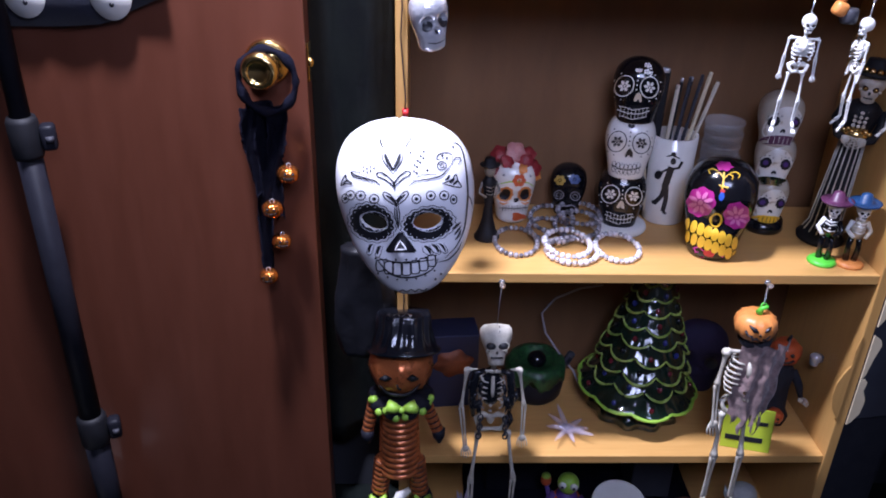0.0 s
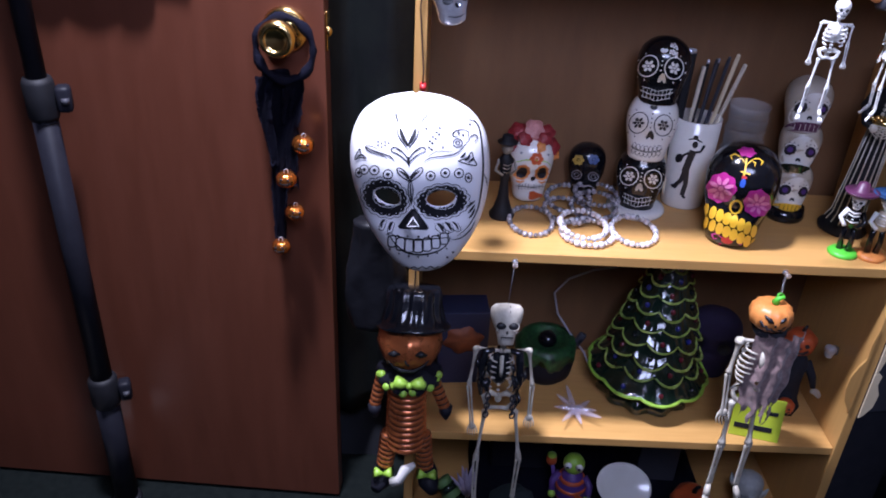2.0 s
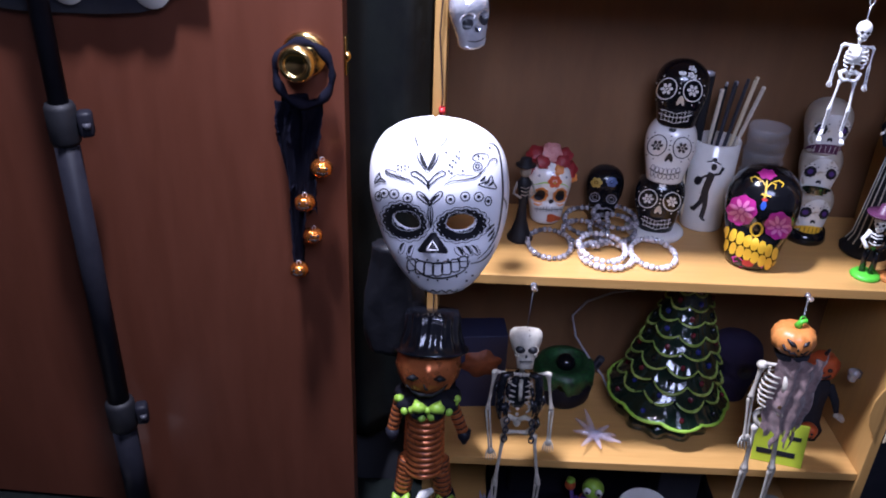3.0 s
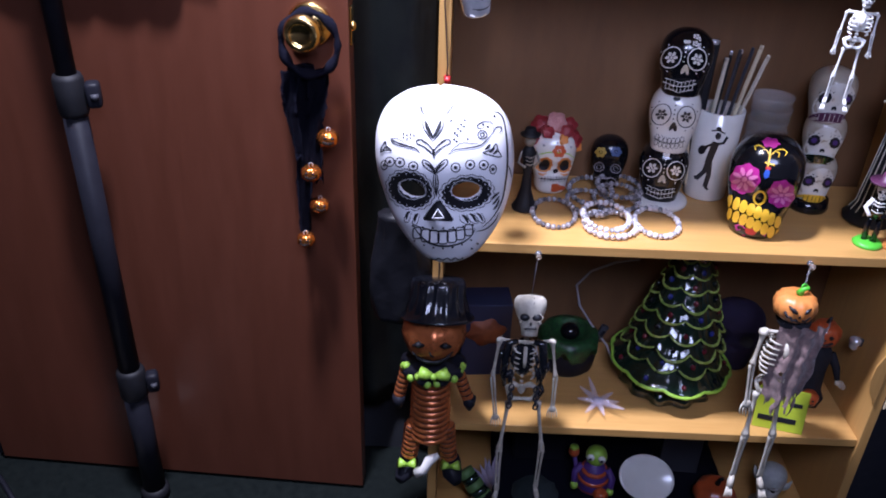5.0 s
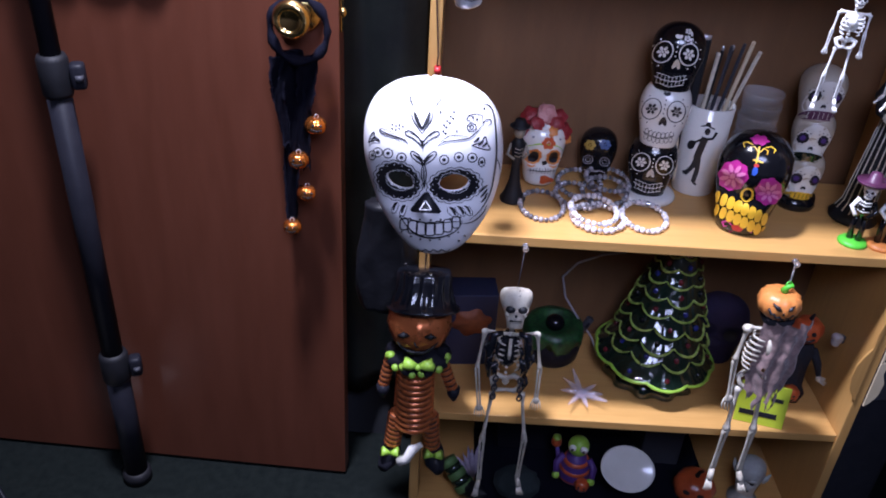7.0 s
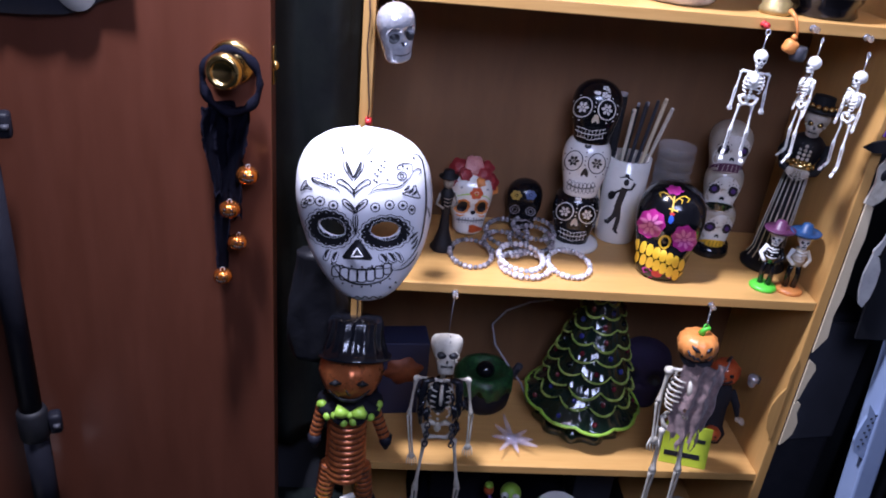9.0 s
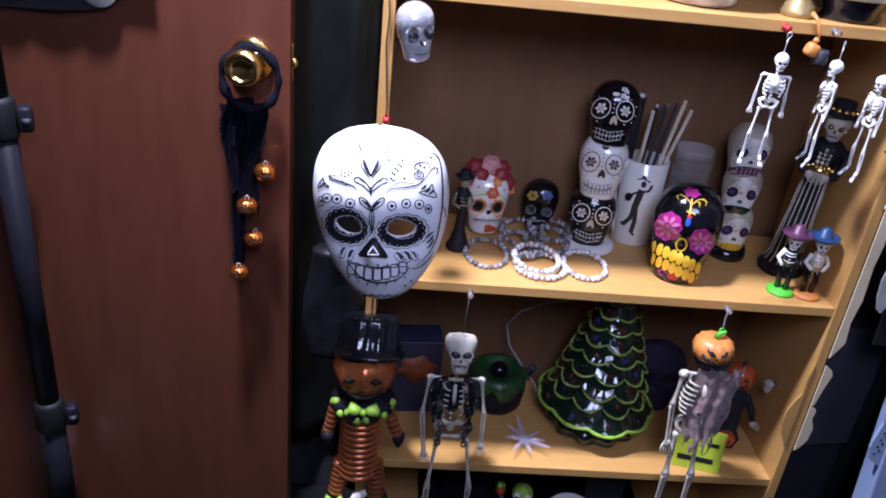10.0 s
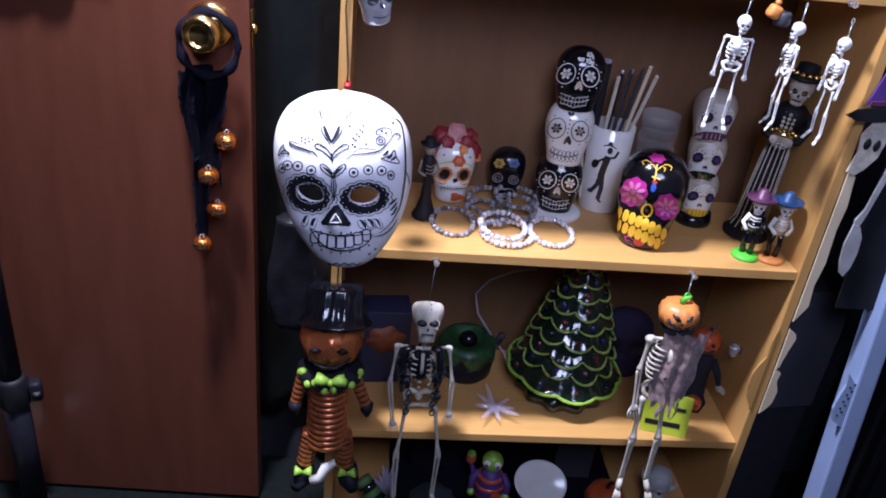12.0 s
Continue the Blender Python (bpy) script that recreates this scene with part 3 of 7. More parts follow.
    part("strap", tube(bmesh.new(), [(-0.080, 0.004, 0.03), (-0.05, 0.030, 0.05), (0.0, 0.046, 0.07), (0.05, 0.030, 0.05), (0.082, 0.0, 0.03)], 0.0015, 6), BLACK_CLOTH, mask, "thin black elastic")
    put(mask, 0.0165, -0.05, 0.819)
    return mask


build_mask()


def push_pin(x, y, z, material=None, label="clear plastic push pin in the shelf's edge", turn=0):
    pin = thing("push_pin", label, "push pin", "pins along the shelf edges")
    bm = bmesh.new()
    lathe(bm, [(0.001, 0), (0.0045, 0), (0.005, 0.0015), (0.003, 0.003), (0.0026, 0.009), (0.0042, 0.011), (0.0045, 0.013), (0.001, 0.014)], 14)
    bmesh.ops.rotate(bm, verts=bm.verts, matrix=Matrix.Rotation(radians(90), 3, "X"))
    part("pin_head", bm, material or CLEAR, pin)
    part("needle", tube(bmesh.new(), [(0, 0.004, 0), (0, -0.002, 0)], 0.0006, 6), SILVER, pin)
    return put(pin, x, y, z, turn)


push_pin(0.157, -0.001, 0.668)
push_pin(0.560, -0.001, 0.670)
push_pin(0.013, -0.001, 0.932, RED, "red plastic push pin holding the mask")
push_pin(0.524, -0.001, 1.100, RED, "red plastic push pin in the shelf's edge")
push_pin(0.592, -0.001, 1.100)
push_pin(0.669, -0.001, 1.094)


# the black skull with magenta flower eyes
def build_flower_skull():
    x, y = 0.497, 0.082
    skull = thing("sugar_skull", "glossy black ceramic sugar skull with magenta flower eyes and yellow teeth", "skull ornament")
    bm = skull_shape(bmesh.new(), 0.106, 0.106, 0.158, dents=((-0.026, 0.080, 0.024, 0.008), (0.026, 0.080, 0.024, 0.008), (0, 0.064, 0.012, 0.004)))
    s = 0.00088

    def at(px, py):
        return (px - 1180 + 0.2 * (py - 436)) * s * 0.93, 0.050 - (py - 436) * s * 1.04

    pink, gold, red, blue = (Decal(bm, k) for k in (0.0010, 0.0011, 0.0012, 0.0012))
    eyes = []
    for c, r in (((1154, 408), 0.0205), ((1216, 422), 0.0185)):
        p = at(*c)
        eye, petals = Decal(bm, 0.0012), Decal(bm, 0.0026)
        eye.fill(p, (r, r * 1.15), 0, 32, 4, lambda a: 1 + 0.06 * math.cos(8 * a))
        petals.flower(p, r * 0.92, 8, 0.27, 22)
        eyes.append((eye, petals))
    gold.ring(at(1180, 436), (0.0075, 0.0105), 0.003)
    gold.line([at(1190, 388), at(1193, 370), at(1195, 350)], 0.0024)
    gold.line([at(1186, 375), at(1202, 377)], 0.0026)
    for side in (-1, 1):
        gold.line([at(1195, 362), at(1195 + side * 8, 352), at(1195 + side * 15, 355), at(1195 + side * 13, 362)], 0.002, taper=True)
        gold.line([at(1195 + side * 10, 350), at(1195 + side * 20, 346), at(1195 + side * 27, 350), at(1195 + side * 24, 357)], 0.0022, taper=True)
    pink.fill(at(1195, 338), (0.012, 0.009), 0, 16, 2, lambda a: 1 + 0.2 * math.cos(6 * a))
    blue.fill(at(1190, 394), (0.004, 0.0075), 0, 8, 2)
    red.fill(at(1192, 384), (0.004, 0.003), 0, 8, 1)
    grin = []
    for k in range(8):
        px = 1129 + 12.2 * k - 1.2 * max(0, k - 5)
        py = 448 + 2.9 * k
        w = 0.0038 + 0.0017 * math.sin(math.pi * (k + 0.5) / 8)
        for dy, tall in ((2, 0.0105), (25, 0.0100)):
            tooth = Decal(bm, 0.0022)
            tooth.fill(at(px, py + dy), (w, tall), 0, 14, 3, lambda a: 1 / max(abs(math.cos(a)) ** 2.4 + abs(math.sin(a)) ** 2.4, 0.3) ** (1 / 2.4))
            grin.append(tooth)
    red.fill(at(1167, 497), (0.008, 0.0075), 0, 18, 2, lambda a: 0.8 + 0.25 * abs(math.cos(a)) - 0.2 * (math.sin(a) > 0.9))
    for side in (-1, 1):
        pink.line([at(1167 + side * 10, 495), at(1167 + side * 18, 489), at(1167 + side * 27, 493), at(1167 + side * 24, 500), at(1167 + side * 18, 498)], 0.0032, taper=True)
        pink.line([at(1167 + side * 9, 506), at(1167 + side * 20, 509), at(1167 + side * 30, 503)], 0.0028, taper=True)
    part("body", bm, BLACK_GLAZE, skull, "glossy black glaze")
    for eye, petals in eyes:
        petals.done("petal_paint", ROSE, eye.done("flower_eye", PINK, skull, "magenta painted flower", ""), "pale pink petals")
    for tooth in grin:
        tooth.done("tooth", YELLOW, skull, "", "")
    pink.done("pink_scroll_paint", PINK, skull, "magenta painted scrolls")
    gold.done("scroll_paint", YELLOW, skull, "yellow painted scrolls")
    red.done("heart", RED, skull, "red painted heart")
    blue.done("diamond", BLUE, skull, "blue painted drop")
    return put(skull, x, y, 0.68, towards(x, y))


build_flower_skull()


# stacked skulls: dark, white, dark
def face_lines(d, dark, w, h, z, heart=True):
    """Flower eyes, nose and grin for one small skull of a stack."""
    for e in (-1, 1):
        c = (e * 0.235 * w, z + 0.50 * h)
        d.ring(c, (0.175 * w, 0.16 * h), 0.0016, 22)
        d.flower(c, 0.115 * w, 6, 0.42)
        for k in range(5):
            a = radians(70 - 38 * k) if e > 0 else radians(110 + 38 * k)
            d.fill((c[0] + 0.225 * w * math.cos(a), c[1] + 0.21 * h * math.sin(a)), 0.0012, 0, 6, 1)
    for k in range(4):
        d.fill((0, z + (0.44 + 0.07 * k) * h), 0.0013, 0, 6, 1)
    d.fill((-0.025 * w, z + 0.75 * h), (0.04 * w, 0.04 * h), 40, 10, 2)
    d.fill((0.025 * w, z + 0.75 * h), (0.04 * w, 0.04 * h), -40, 10, 2)
    d.line([(-0.30 * w, z + 0.14 * h), (-0.15 * w, z + 0.075 * h), (0, z + 0.06 * h), (0.15 * w, z + 0.075 * h), (0.30 * w, z + 0.14 * h)], 0.0011)
    if dark:
        d.line([(-0.26 * w, z + 0.04 * h), (0, z - 0.03 * h), (0.26 * w, z + 0.04 * h)], 0.0009)
        d.line([(-0.28 * w, z + 0.19 * h), (0, z + 0.12 * h), (0.28 * w, z + 0.19 * h)], 0.0009)
        for k in range(8):
            x = (-0.245 + 0.07 * k) * w
            y = z + 0.06 * h + 0.07 * h * (abs(x) / (0.3 * w)) ** 1.4
            d.line([(x, y + 0.06 * h), (x, y - 0.08 * h)], 0.0007)
    else:
        for k in range(7):
            x = (-0.24 + 0.08 * k) * w
            y = z + 0.065 * h + 0.07 * h * (abs(x) / (0.3 * w)) ** 2
            d.ring((x, y + 0.035 * h), (0.036 * w, 0.05 * h), 0.0008, 12)
            d.ring((x, y - 0.045 * h), (0.034 * w, 0.045 * h), 0.0008, 12)


def build_skull_stack():
    x, y = 0.366, 0.168
    stack = thing("skull_stack", "ceramic stack of three sugar skulls, black, white and black", "skull ornament")
    part("base", lathe(bmesh.new(), [(0.001, 0), (0.046, 0), (0.048, 0.004), (0.046, 0.009), (0.038, 0.012), (0.001, 0.0125)], 32), WHITE_GLAZE, stack, "white glazed foot")
    w, d = 0.078, 0.077
    for z, h, body, ink, dark, dx, turn in ((0.011, 0.098, BLACK_GLAZE, WHITE_GLAZE, True, 0.0, 2), (0.098, 0.104, WHITE_GLAZE, INK, False, 0.002, -4), (0.190, 0.098, BLACK_GLAZE, WHITE_GLAZE, True, 0.004, 5)):
        bm = skull_shape(bmesh.new(), w, d, h, z, dents=((-0.02, 0.055, 0.017, 0.004), (0.02, 0.055, 0.017, 0.004), (0, 0.042, 0.008, 0.003)), low=0.12)
        bmesh.ops.transform(bm, verts=bm.verts, matrix=pose(dx, 0, 0, 0, 0, turn))
        deco, nose = Decal(bm, 0.0006), Decal(bm, 0.0009)
        face_lines(deco, dark, w, h, z - 0.006)
        for e in (-1, 1):
            nose.fill((dx + e * 0.028 * w, z - 0.006 + 0.33 * h), (0.038 * w, 0.075 * h), e * 22, 12, 2)
        skull = part("skull", bm, body, stack, "glossy black skull" if dark else "glossy white skull")
        deco.done("painted_face", ink, skull)
        nose.done("nose", CREAM_GLAZE if dark else INK, skull)
        if z > 0.15:
            deco = Decal(bm if bm.is_valid else skull_shape(bmesh.new(), w, d, h, z, low=0.12), 0.0012)
            for k in range(7):
                deco.flower((0.012 + 0.0075 * (k % 4), z + 0.066 + 0.006 * (k // 2) - 0.003 * (k % 2)), 0.0055, 5, 0.55, 17 * k)
            deco.done("flower_paint", WHITE_GLAZE, skull)
    return put(stack, x, y, 0.68, towards(x, y) + 3)


build_skull_stack()


def build_white_stack():
    x, y = 0.613, 0.168
    stack = thing("skull_stack", "cream ceramic stack of three small owl-eyed skulls with dark bands", "skull ornament")
    part("base", lathe(bmesh.new(), [(0.001, 0), (0.031, 0), (0.033, 0.005), (0.030, 0.020), (0.001, 0.021)], 28), BLACK_GLAZE, stack, "black glazed foot")
    back = mat("grey_brown_glaze", (0.46, 0.41, 0.33), 0.35, second=(0.36, 0.31, 0.25), scale=30, bump=0.05, coat=0.2)
    w, d, h = 0.062, 0.064, 0.084
    for z, scale, band, turn, dx in ((0.016, 0.94, YELLOW, 3, 0.0), (0.084, 1.0, DARK_GREEN, -4, -0.005), (0.153, 1.08, MAUVE, 4, -0.010)):
        bm = skull_shape(bmesh.new(), w * scale, d * scale, h, z, dents=((-0.0155, 0.050, 0.013, 0.005), (0.0155, 0.050, 0.013, 0.005), (0, 0.036, 0.006, 0.003)), low=0.10)
        face, ink, pupil, tie, teeth = (Decal(bm, k) for k in (0.0006, 0.0012, 0.0018, 0.0020, 0.0026))
        face.fill((0.002, z + 0.020), (0.0265 * scale, 0.034), 0, 30, 5, lambda a: 0.96 + 0.05 * math.cos(2 * a))
        for e in (-1, 1):
            c = (e * 0.0145 * scale, z + 0.028)
            ink.fill(c, (0.0082, 0.0092), 0, 18, 2, lambda a: 1 + 0.07 * math.cos(9 * a))
            pupil.fill(c, 0.0042, 0, 10, 1)
            for k in range(4):
                a = radians(40 + 33 * k)
                ink.fill((c[0] + 0.0115 * math.cos(a), c[1] + 0.0125 * math.sin(a)), 0.0011, 0, 6, 1)
            ink.fill((e * 0.0018, z + 0.0125), (0.0020, 0.0036), e * 20, 8, 1)
        tie.fill((0, z - 0.002), (0.0225 * scale, 0.0070), 0, 26, 3, lambda a: 1 / max(abs(math.cos(a)) ** 4 + abs(math.sin(a)) ** 4, 0.3) ** 0.25)
        for k in range(6):
            tx = (-0.0150 + 0.006 * k) * scale
            teeth.line([(tx, z + 0.003), (tx, z - 0.007)], 0.0008)
        ink.line([(-0.010, z - 0.014), (0, z - 0.0165), (0.010, z - 0.014)], 0.0010, taper=True)
        skull = part("skull", bm, back, stack, "grey-brown glazed skull with a cream face")
        face.done("cream_face", WHITE_GLAZE, skull, "cream glazed face", "")
        ink.done("eye_paint", INK, skull)
        pupil.done("pupil_paint", PURPLE, skull)
        tie.done("mouth_band", band, skull)
        teeth.done("teeth_lines", INK if band is not MAUVE else WHITE_GLAZE, skull)
        skull.matrix_basis = pose(dx, 0, 0, 0, 0, turn)
    return put(stack, x, y, 0.68, towards(x, y) + 14)


build_white_stack()


# the printed cup and what stands in it
def build_cup():
    x, y = 0.452, 0.205
    cup = thing("tumbler", "white glazed tumbler with a printed black dancing figure", "cup")
    wall = bmesh.new()
    lathe(wall, [(0.001, 0), (0.033, 0), (0.035, 0.003), (0.0385, 0.152), (0.0365, 0.153), (0.033, 0.006), (0.001, 0.005)], 40)
    ink = Decal(wall, 0.0006)
    ink.fill((0.004, 0.098), (0.0045, 0.006), 0, 12, 2)
    ink.line([(-0.008, 0.105), (0.002, 0.108), (0.014, 0.104)], 0.003, taper=True)
    ink.fill((0.003, 0.110), (0.004, 0.004), 0, 8, 1)
    for w, pts in ((0.011, ((0.003, 0.088), (0.000, 0.070), (-0.003, 0.050))), (0.004, ((0.0, 0.085), (-0.010, 0.078), (-0.014, 0.066))), (0.004, ((0.005, 0.085), (0.014, 0.088), (0.018, 0.100))), (0.0075, ((-0.003, 0.052), (-0.006, 0.035), (-0.016, 0.020))), (0.0075, ((0.0, 0.052), (0.002, 0.030), (0.0, 0.008))), (0.004, ((-0.016, 0.020), (-0.019, 0.026))), (0.004, ((0.0, 0.008), (0.006, 0.004)))):
        ink.line(pts, w)
    ink.fill((-0.016, 0.072), (0.006, 0.008), 0, 12, 2)
    part("body", wall, WHITE_GLAZE, cup, "white glaze")
    ink.done("print", INK, cup, "black printed figure")
    put(cup, x, y, 0.68, towards(x, y))
    kinds = ((-0.028, -0.010, 0.222, 0.0032, PAPER, -9), (-0.030, 0.012, 0.252, 0.0095, BLACK_MATTE, 2), (-0.012, -0.010, 0.228, 0.0034, CREAM_GLAZE, 5), (-0.004, 0.004, 0.226, 0.0030, BLACK_MATTE, 4), (0.002, 0.010, 0.236, 0.0028, BLACK_MATTE, 5), (0.008, 0.000, 0.240, 0.0028, GREY_PLASTIC, 7), (0.012, 0.016, 0.238, 0.0028, BLACK_MATTE, 8), (0.016, 0.004, 0.245, 0.003, GREY_PLASTIC, 11), (0.020, -0.006, 0.252, 0.0034, PAPER, 13), (0.024, 0.010, 0.238, 0.0036, CREAM_GLAZE, 18))
    for dx, dy, length, r, m, lean in kinds:
        black = m is BLACK_MATTE
        stick = thing("pencil", "dark wooden pencil standing in a tumbler" if black or m is GREY_PLASTIC else "pale wooden stick standing in a tumbler", "pencil", "pencils in the tumbler")
        part("shaft", lathe(bmesh.new(), [(0.0005, 0), (r, 0.012), (r, length - 0.014), (r * 1.04, length - 0.013), (r * 1.04, length - 0.006)], 6), m, stick, smooth=False)
        part("tip", lathe(bmesh.new(), [(r * 0.95, length - 0.006), (r * 0.95, length), (0.0006, length + 0.001)], 8), SILVER if black else m, stick)
        put(stick, x - 0.015 + dx * 0.6, y + dy * 0.6, 0.687, 0, 0, lean * 0.85 - 1)


build_cup()


def clear_boxes():
    for k in range(9):
        b = thing("plastic_tub", "empty frosted plastic tub stacked at the back of the shelf", "tub", "stacked tubs")
        part("body", lathe(bmesh.new(), [(0.001, 0), (0.033, 0), (0.0345, 0.0165), (0.036, 0.017), (0.036, 0.019), (0.034, 0.019), (0.032, 0.002), (0.001, 0.002)], 28), FROST, b)
        put(b, 0.534 + 0.0015 * (k % 2), 0.213, 0.68 + 0.0195 * k, 0, 0, 0, 0.92)


clear_boxes()


def build_floral_skull():
    x, y = 0.188, 0.192
    skull = thing("sugar_skull", "white ceramic skull with orange flowers and a crown of red roses", "skull ornament")
    bm = skull_shape(bmesh.new(), 0.074, 0.072, 0.112, 0.004, dents=((-0.016, 0.050, 0.015, 0.008), (0.016, 0.050, 0.015, 0.008), (0, 0.040, 0.006, 0.004)))
    eye, orange, green, red, pupil = (Decal(bm, k) for k in (0.0020, 0.0012, 0.0012, 0.0016, 0.0020))
    for e in (-1, 1):
        orange.fill((e * 0.016, 0.044), (0.0125, 0.0135), 0, 20, 3, lambda a: 1 + 0.08 * math.cos(9 * a))
        eye.fill((e * 0.016, 0.044), (0.0088, 0.0100), 0, 16, 2)
    eye.fill((0.002, 0.034), (0.004, 0.0045), 0, 10, 1)
    red.flower((0.004, 0.068), 0.0115, 6, 0.62)
    green.line([(-0.03, 0.062), (-0.012, 0.066), (0.02, 0.064), (0.03, 0.058)], 0.0025, taper=True)
    for p in ((-0.020, 0.078), (0.022, 0.076), (0.0, 0.082)):
        pupil.fill(p, 0.0022, 0, 8, 1)
    for k in range(9):
        eye.line([(-0.018 + 0.0045 * k, 0.024), (-0.018 + 0.0045 * k, 0.015)], 0.0008)
    eye.line([(-0.022, 0.021), (0, 0.0185), (0.022, 0.021)], 0.0012)
    red.fill((0.008, 0.004), (0.012, 0.007), 0, 14, 2, lambda a: 1 + 0.25 * math.cos(3 * a))
    for e in (-1, 1):
        orange.line([(e * 0.024, 0.030), (e * 0.017, 0.026), (e * 0.011, 0.029)], 0.003, taper=True)
    part("body", bm, WHITE_GLAZE, skull, "white glaze")
    eye.done("eye_paint", INK, skull)
    orange.done("eye_ring_paint", PUMPKIN, skull, "orange painted petals")
    green.done("leaf_band", LIME, skull)
    red.done("red_flower", RED_ORANGE, skull)
    pupil.done("gem_paint", SILVER, skull)
    random.seed(5)
    for dx, dy, dz, r, m in ((-0.030, -0.008, 0.098, 0.016, DEEP_RED), (0.030, -0.006, 0.096, 0.017, DEEP_RED), (-0.014, -0.016, 0.112, 0.015, DEEP_RED), (0.016, -0.014, 0.112, 0.015, DEEP_RED), (0.0, -0.006, 0.124, 0.019, DUSTY_ROSE), (-0.022, 0.014, 0.112, 0.018, DEEP_RED), (0.024, 0.014, 0.110, 0.017, DEEP_RED), (-0.036, 0.006, 0.084, 0.012, PUMPKIN), (0.010, -0.026, 0.102, 0.010, PUMPKIN), (0.037, -0.006, 0.082, 0.010, PUMPKIN)):
        r *= 0.86
        turn = random.uniform(0, 6)
        bm = lathe(bmesh.new(), [(0.05 * r, -0.5 * r), (0.75 * r, -0.4 * r), (1.0 * r, 0.05 * r), (0.95 * r, 0.3 * r), (0.72 * r, 0.22 * r), (0.70 * r, 0.5 * r), (0.5 * r, 0.42 * r), (0.42 * r, 0.66 * r), (0.22 * r, 0.55 * r), (0.05 * r, 0.62 * r)], 20, 0, (0, 0, 0), lambda a, k: 1 + 0.13 * math.cos((5 if k < 5 else 3) * a + k + turn))
        bmesh.ops.transform(bm, verts=bm.verts, matrix=pose(dx, dy, dz, 50, 0, random.uniform(-30, 30)))
        part("rose", bm, m, skull)
    return put(skull, x, y, 0.68, towards(x, y) + 10)


build_floral_skull()


def build_small_black_skull():
    x, y = 0.287, 0.222
    skull = thing("sugar_skull", "small black ceramic skull with yellow and blue flowers", "skull ornament")
    bm = skull_shape(bmesh.new(), 0.062, 0.058, 0.092, dents=((-0.014, 0.043, 0.012, 0.003), (0.014, 0.043, 0.012, 0.003)))
    grey, gold, blue = (Decal(bm, 0.0008) for _ in range(3))
    for e in (-1, 1):
        grey.ring((e * 0.0135, 0.030), 0.008, 0.0016)
        grey.ring((e * 0.0135, 0.030), 0.004, 0.0012)
    grey.line([(-0.018, 0.010), (-0.008, 0.013), (0, 0.010), (0.008, 0.013), (0.018, 0.010)], 0.003, taper=True)
    grey.line([(-0.012, -0.002), (0, -0.004), (0.012, -0.002)], 0.003)
    gold.flower((-0.014, 0.056), 0.010, 6, 0.6)
    blue.flower((0.010, 0.060), 0.010, 6, 0.6)
    part("body", bm, BLACK_GLAZE, skull, "black glaze")
    grey.done("painted_face", BEADS, skull)
    gold.done("yellow_flower", mat("mustard_paint", (0.42, 0.27, 0.05), 0.5, scale=80), skull)
    blue.done("blue_flower", mat("slate_blue_paint", (0.06, 0.10, 0.24), 0.5, scale=80), skull)
    return put(skull, x, y, 0.68, towards(x, y))


build_small_black_skull()


def build_candle_figure():
    bm = bmesh.new()
    lathe(bm, [(0.001, 0), (0.020, 0), (0.021, 0.004), (0.015, 0.014), (0.009, 0.035), (0.0065, 0.06), (0.009, 0.085), (0.012, 0.098), (0.007, 0.106), (0.004, 0.110)], 18)
    ball(bm, (0, -0.001, 0.118), (0.009, 0.009, 0.011), 1)
    lathe(bm, [(0.015, 0.126), (0.016, 0.128), (0.010, 0.130), (0.008, 0.138), (0.001, 0.139)], 18)
    for e in (-1, 1):
        tube(bm, [(e * 0.011, 0, 0.099), (e * 0.017, -0.004, 0.082), (e * 0.006, -0.010, 0.076)], 0.0022, 6, 1)
    for k in range(3):
        tube(bm, [(-0.007, -0.009, 0.094 - 0.006 * k), (0, -0.012, 0.092 - 0.006 * k), (0.007, -0.009, 0.094 - 0.006 * k)], 0.001, 5, 1)
    ob = part("candle_figurine", bm, (BLACK_MATTE, mat("aged_bone_paint", (0.30, 0.27, 0.22), 0.5, second=(0.12, 0.10, 0.08), scale=120)))
    tagged(ob, "slim dark figurine with a long flared gown and pale bones", "figurine")
    return put(ob, 0.142, 0.122, 0.68, 10)


build_candle_figure()


GREY_BEADS = mat("dark_grey_beads", (0.13, 0.12, 0.13), 0.3, second=(0.08, 0.07, 0.08), scale=150, bump=0.02, coat=0.3)


def bracelet(x, y, z, rx, ry, beads, r, m, label, tilt=(0, 0, 0)):
    ring = thing("bracelet", label, "bracelet", "beaded bracelets on the shelf")
    pts = ring_pts((0, 0, 0), rx, ry, beads)
    part("cord", tube(bmesh.new(), ring_pts((0, 0, 0), rx, ry, 28), 0.0008, 6, closed=True), BEADS, ring)
    protos = {}
    for k, p in enumerate(pts):
        kind = k % 3 == 2
        if kind not in protos:
            bm, q = bmesh.new(), r * (0.86 if kind else 1)
            lathe(bm, [(0.0012, -0.75 * q), (0.8 * q, -0.7 * q), (q, -0.25 * q), (q, 0.25 * q), (0.8 * q, 0.7 * q), (0.0012, 0.75 * q)], 10)
            ob = protos[kind] = part("bead", bm, (GREY_BEADS if m is BEADS else SILVER) if kind else m, ring)
        else:
            ob = new("bead", protos[kind].data)
            ob.parent = ring
        d = pts[(k + 1) % beads] - pts[k - 1]
        ob.matrix_basis = Matrix.Translation(p) @ d.to_track_quat("Z", "Y").to_matrix().to_4x4() @ Matrix.Scale(0.92 + 0.16 * random.random(), 4)
    put(ring, x, y, z, 0, tilt[0], tilt[1])
    return ring


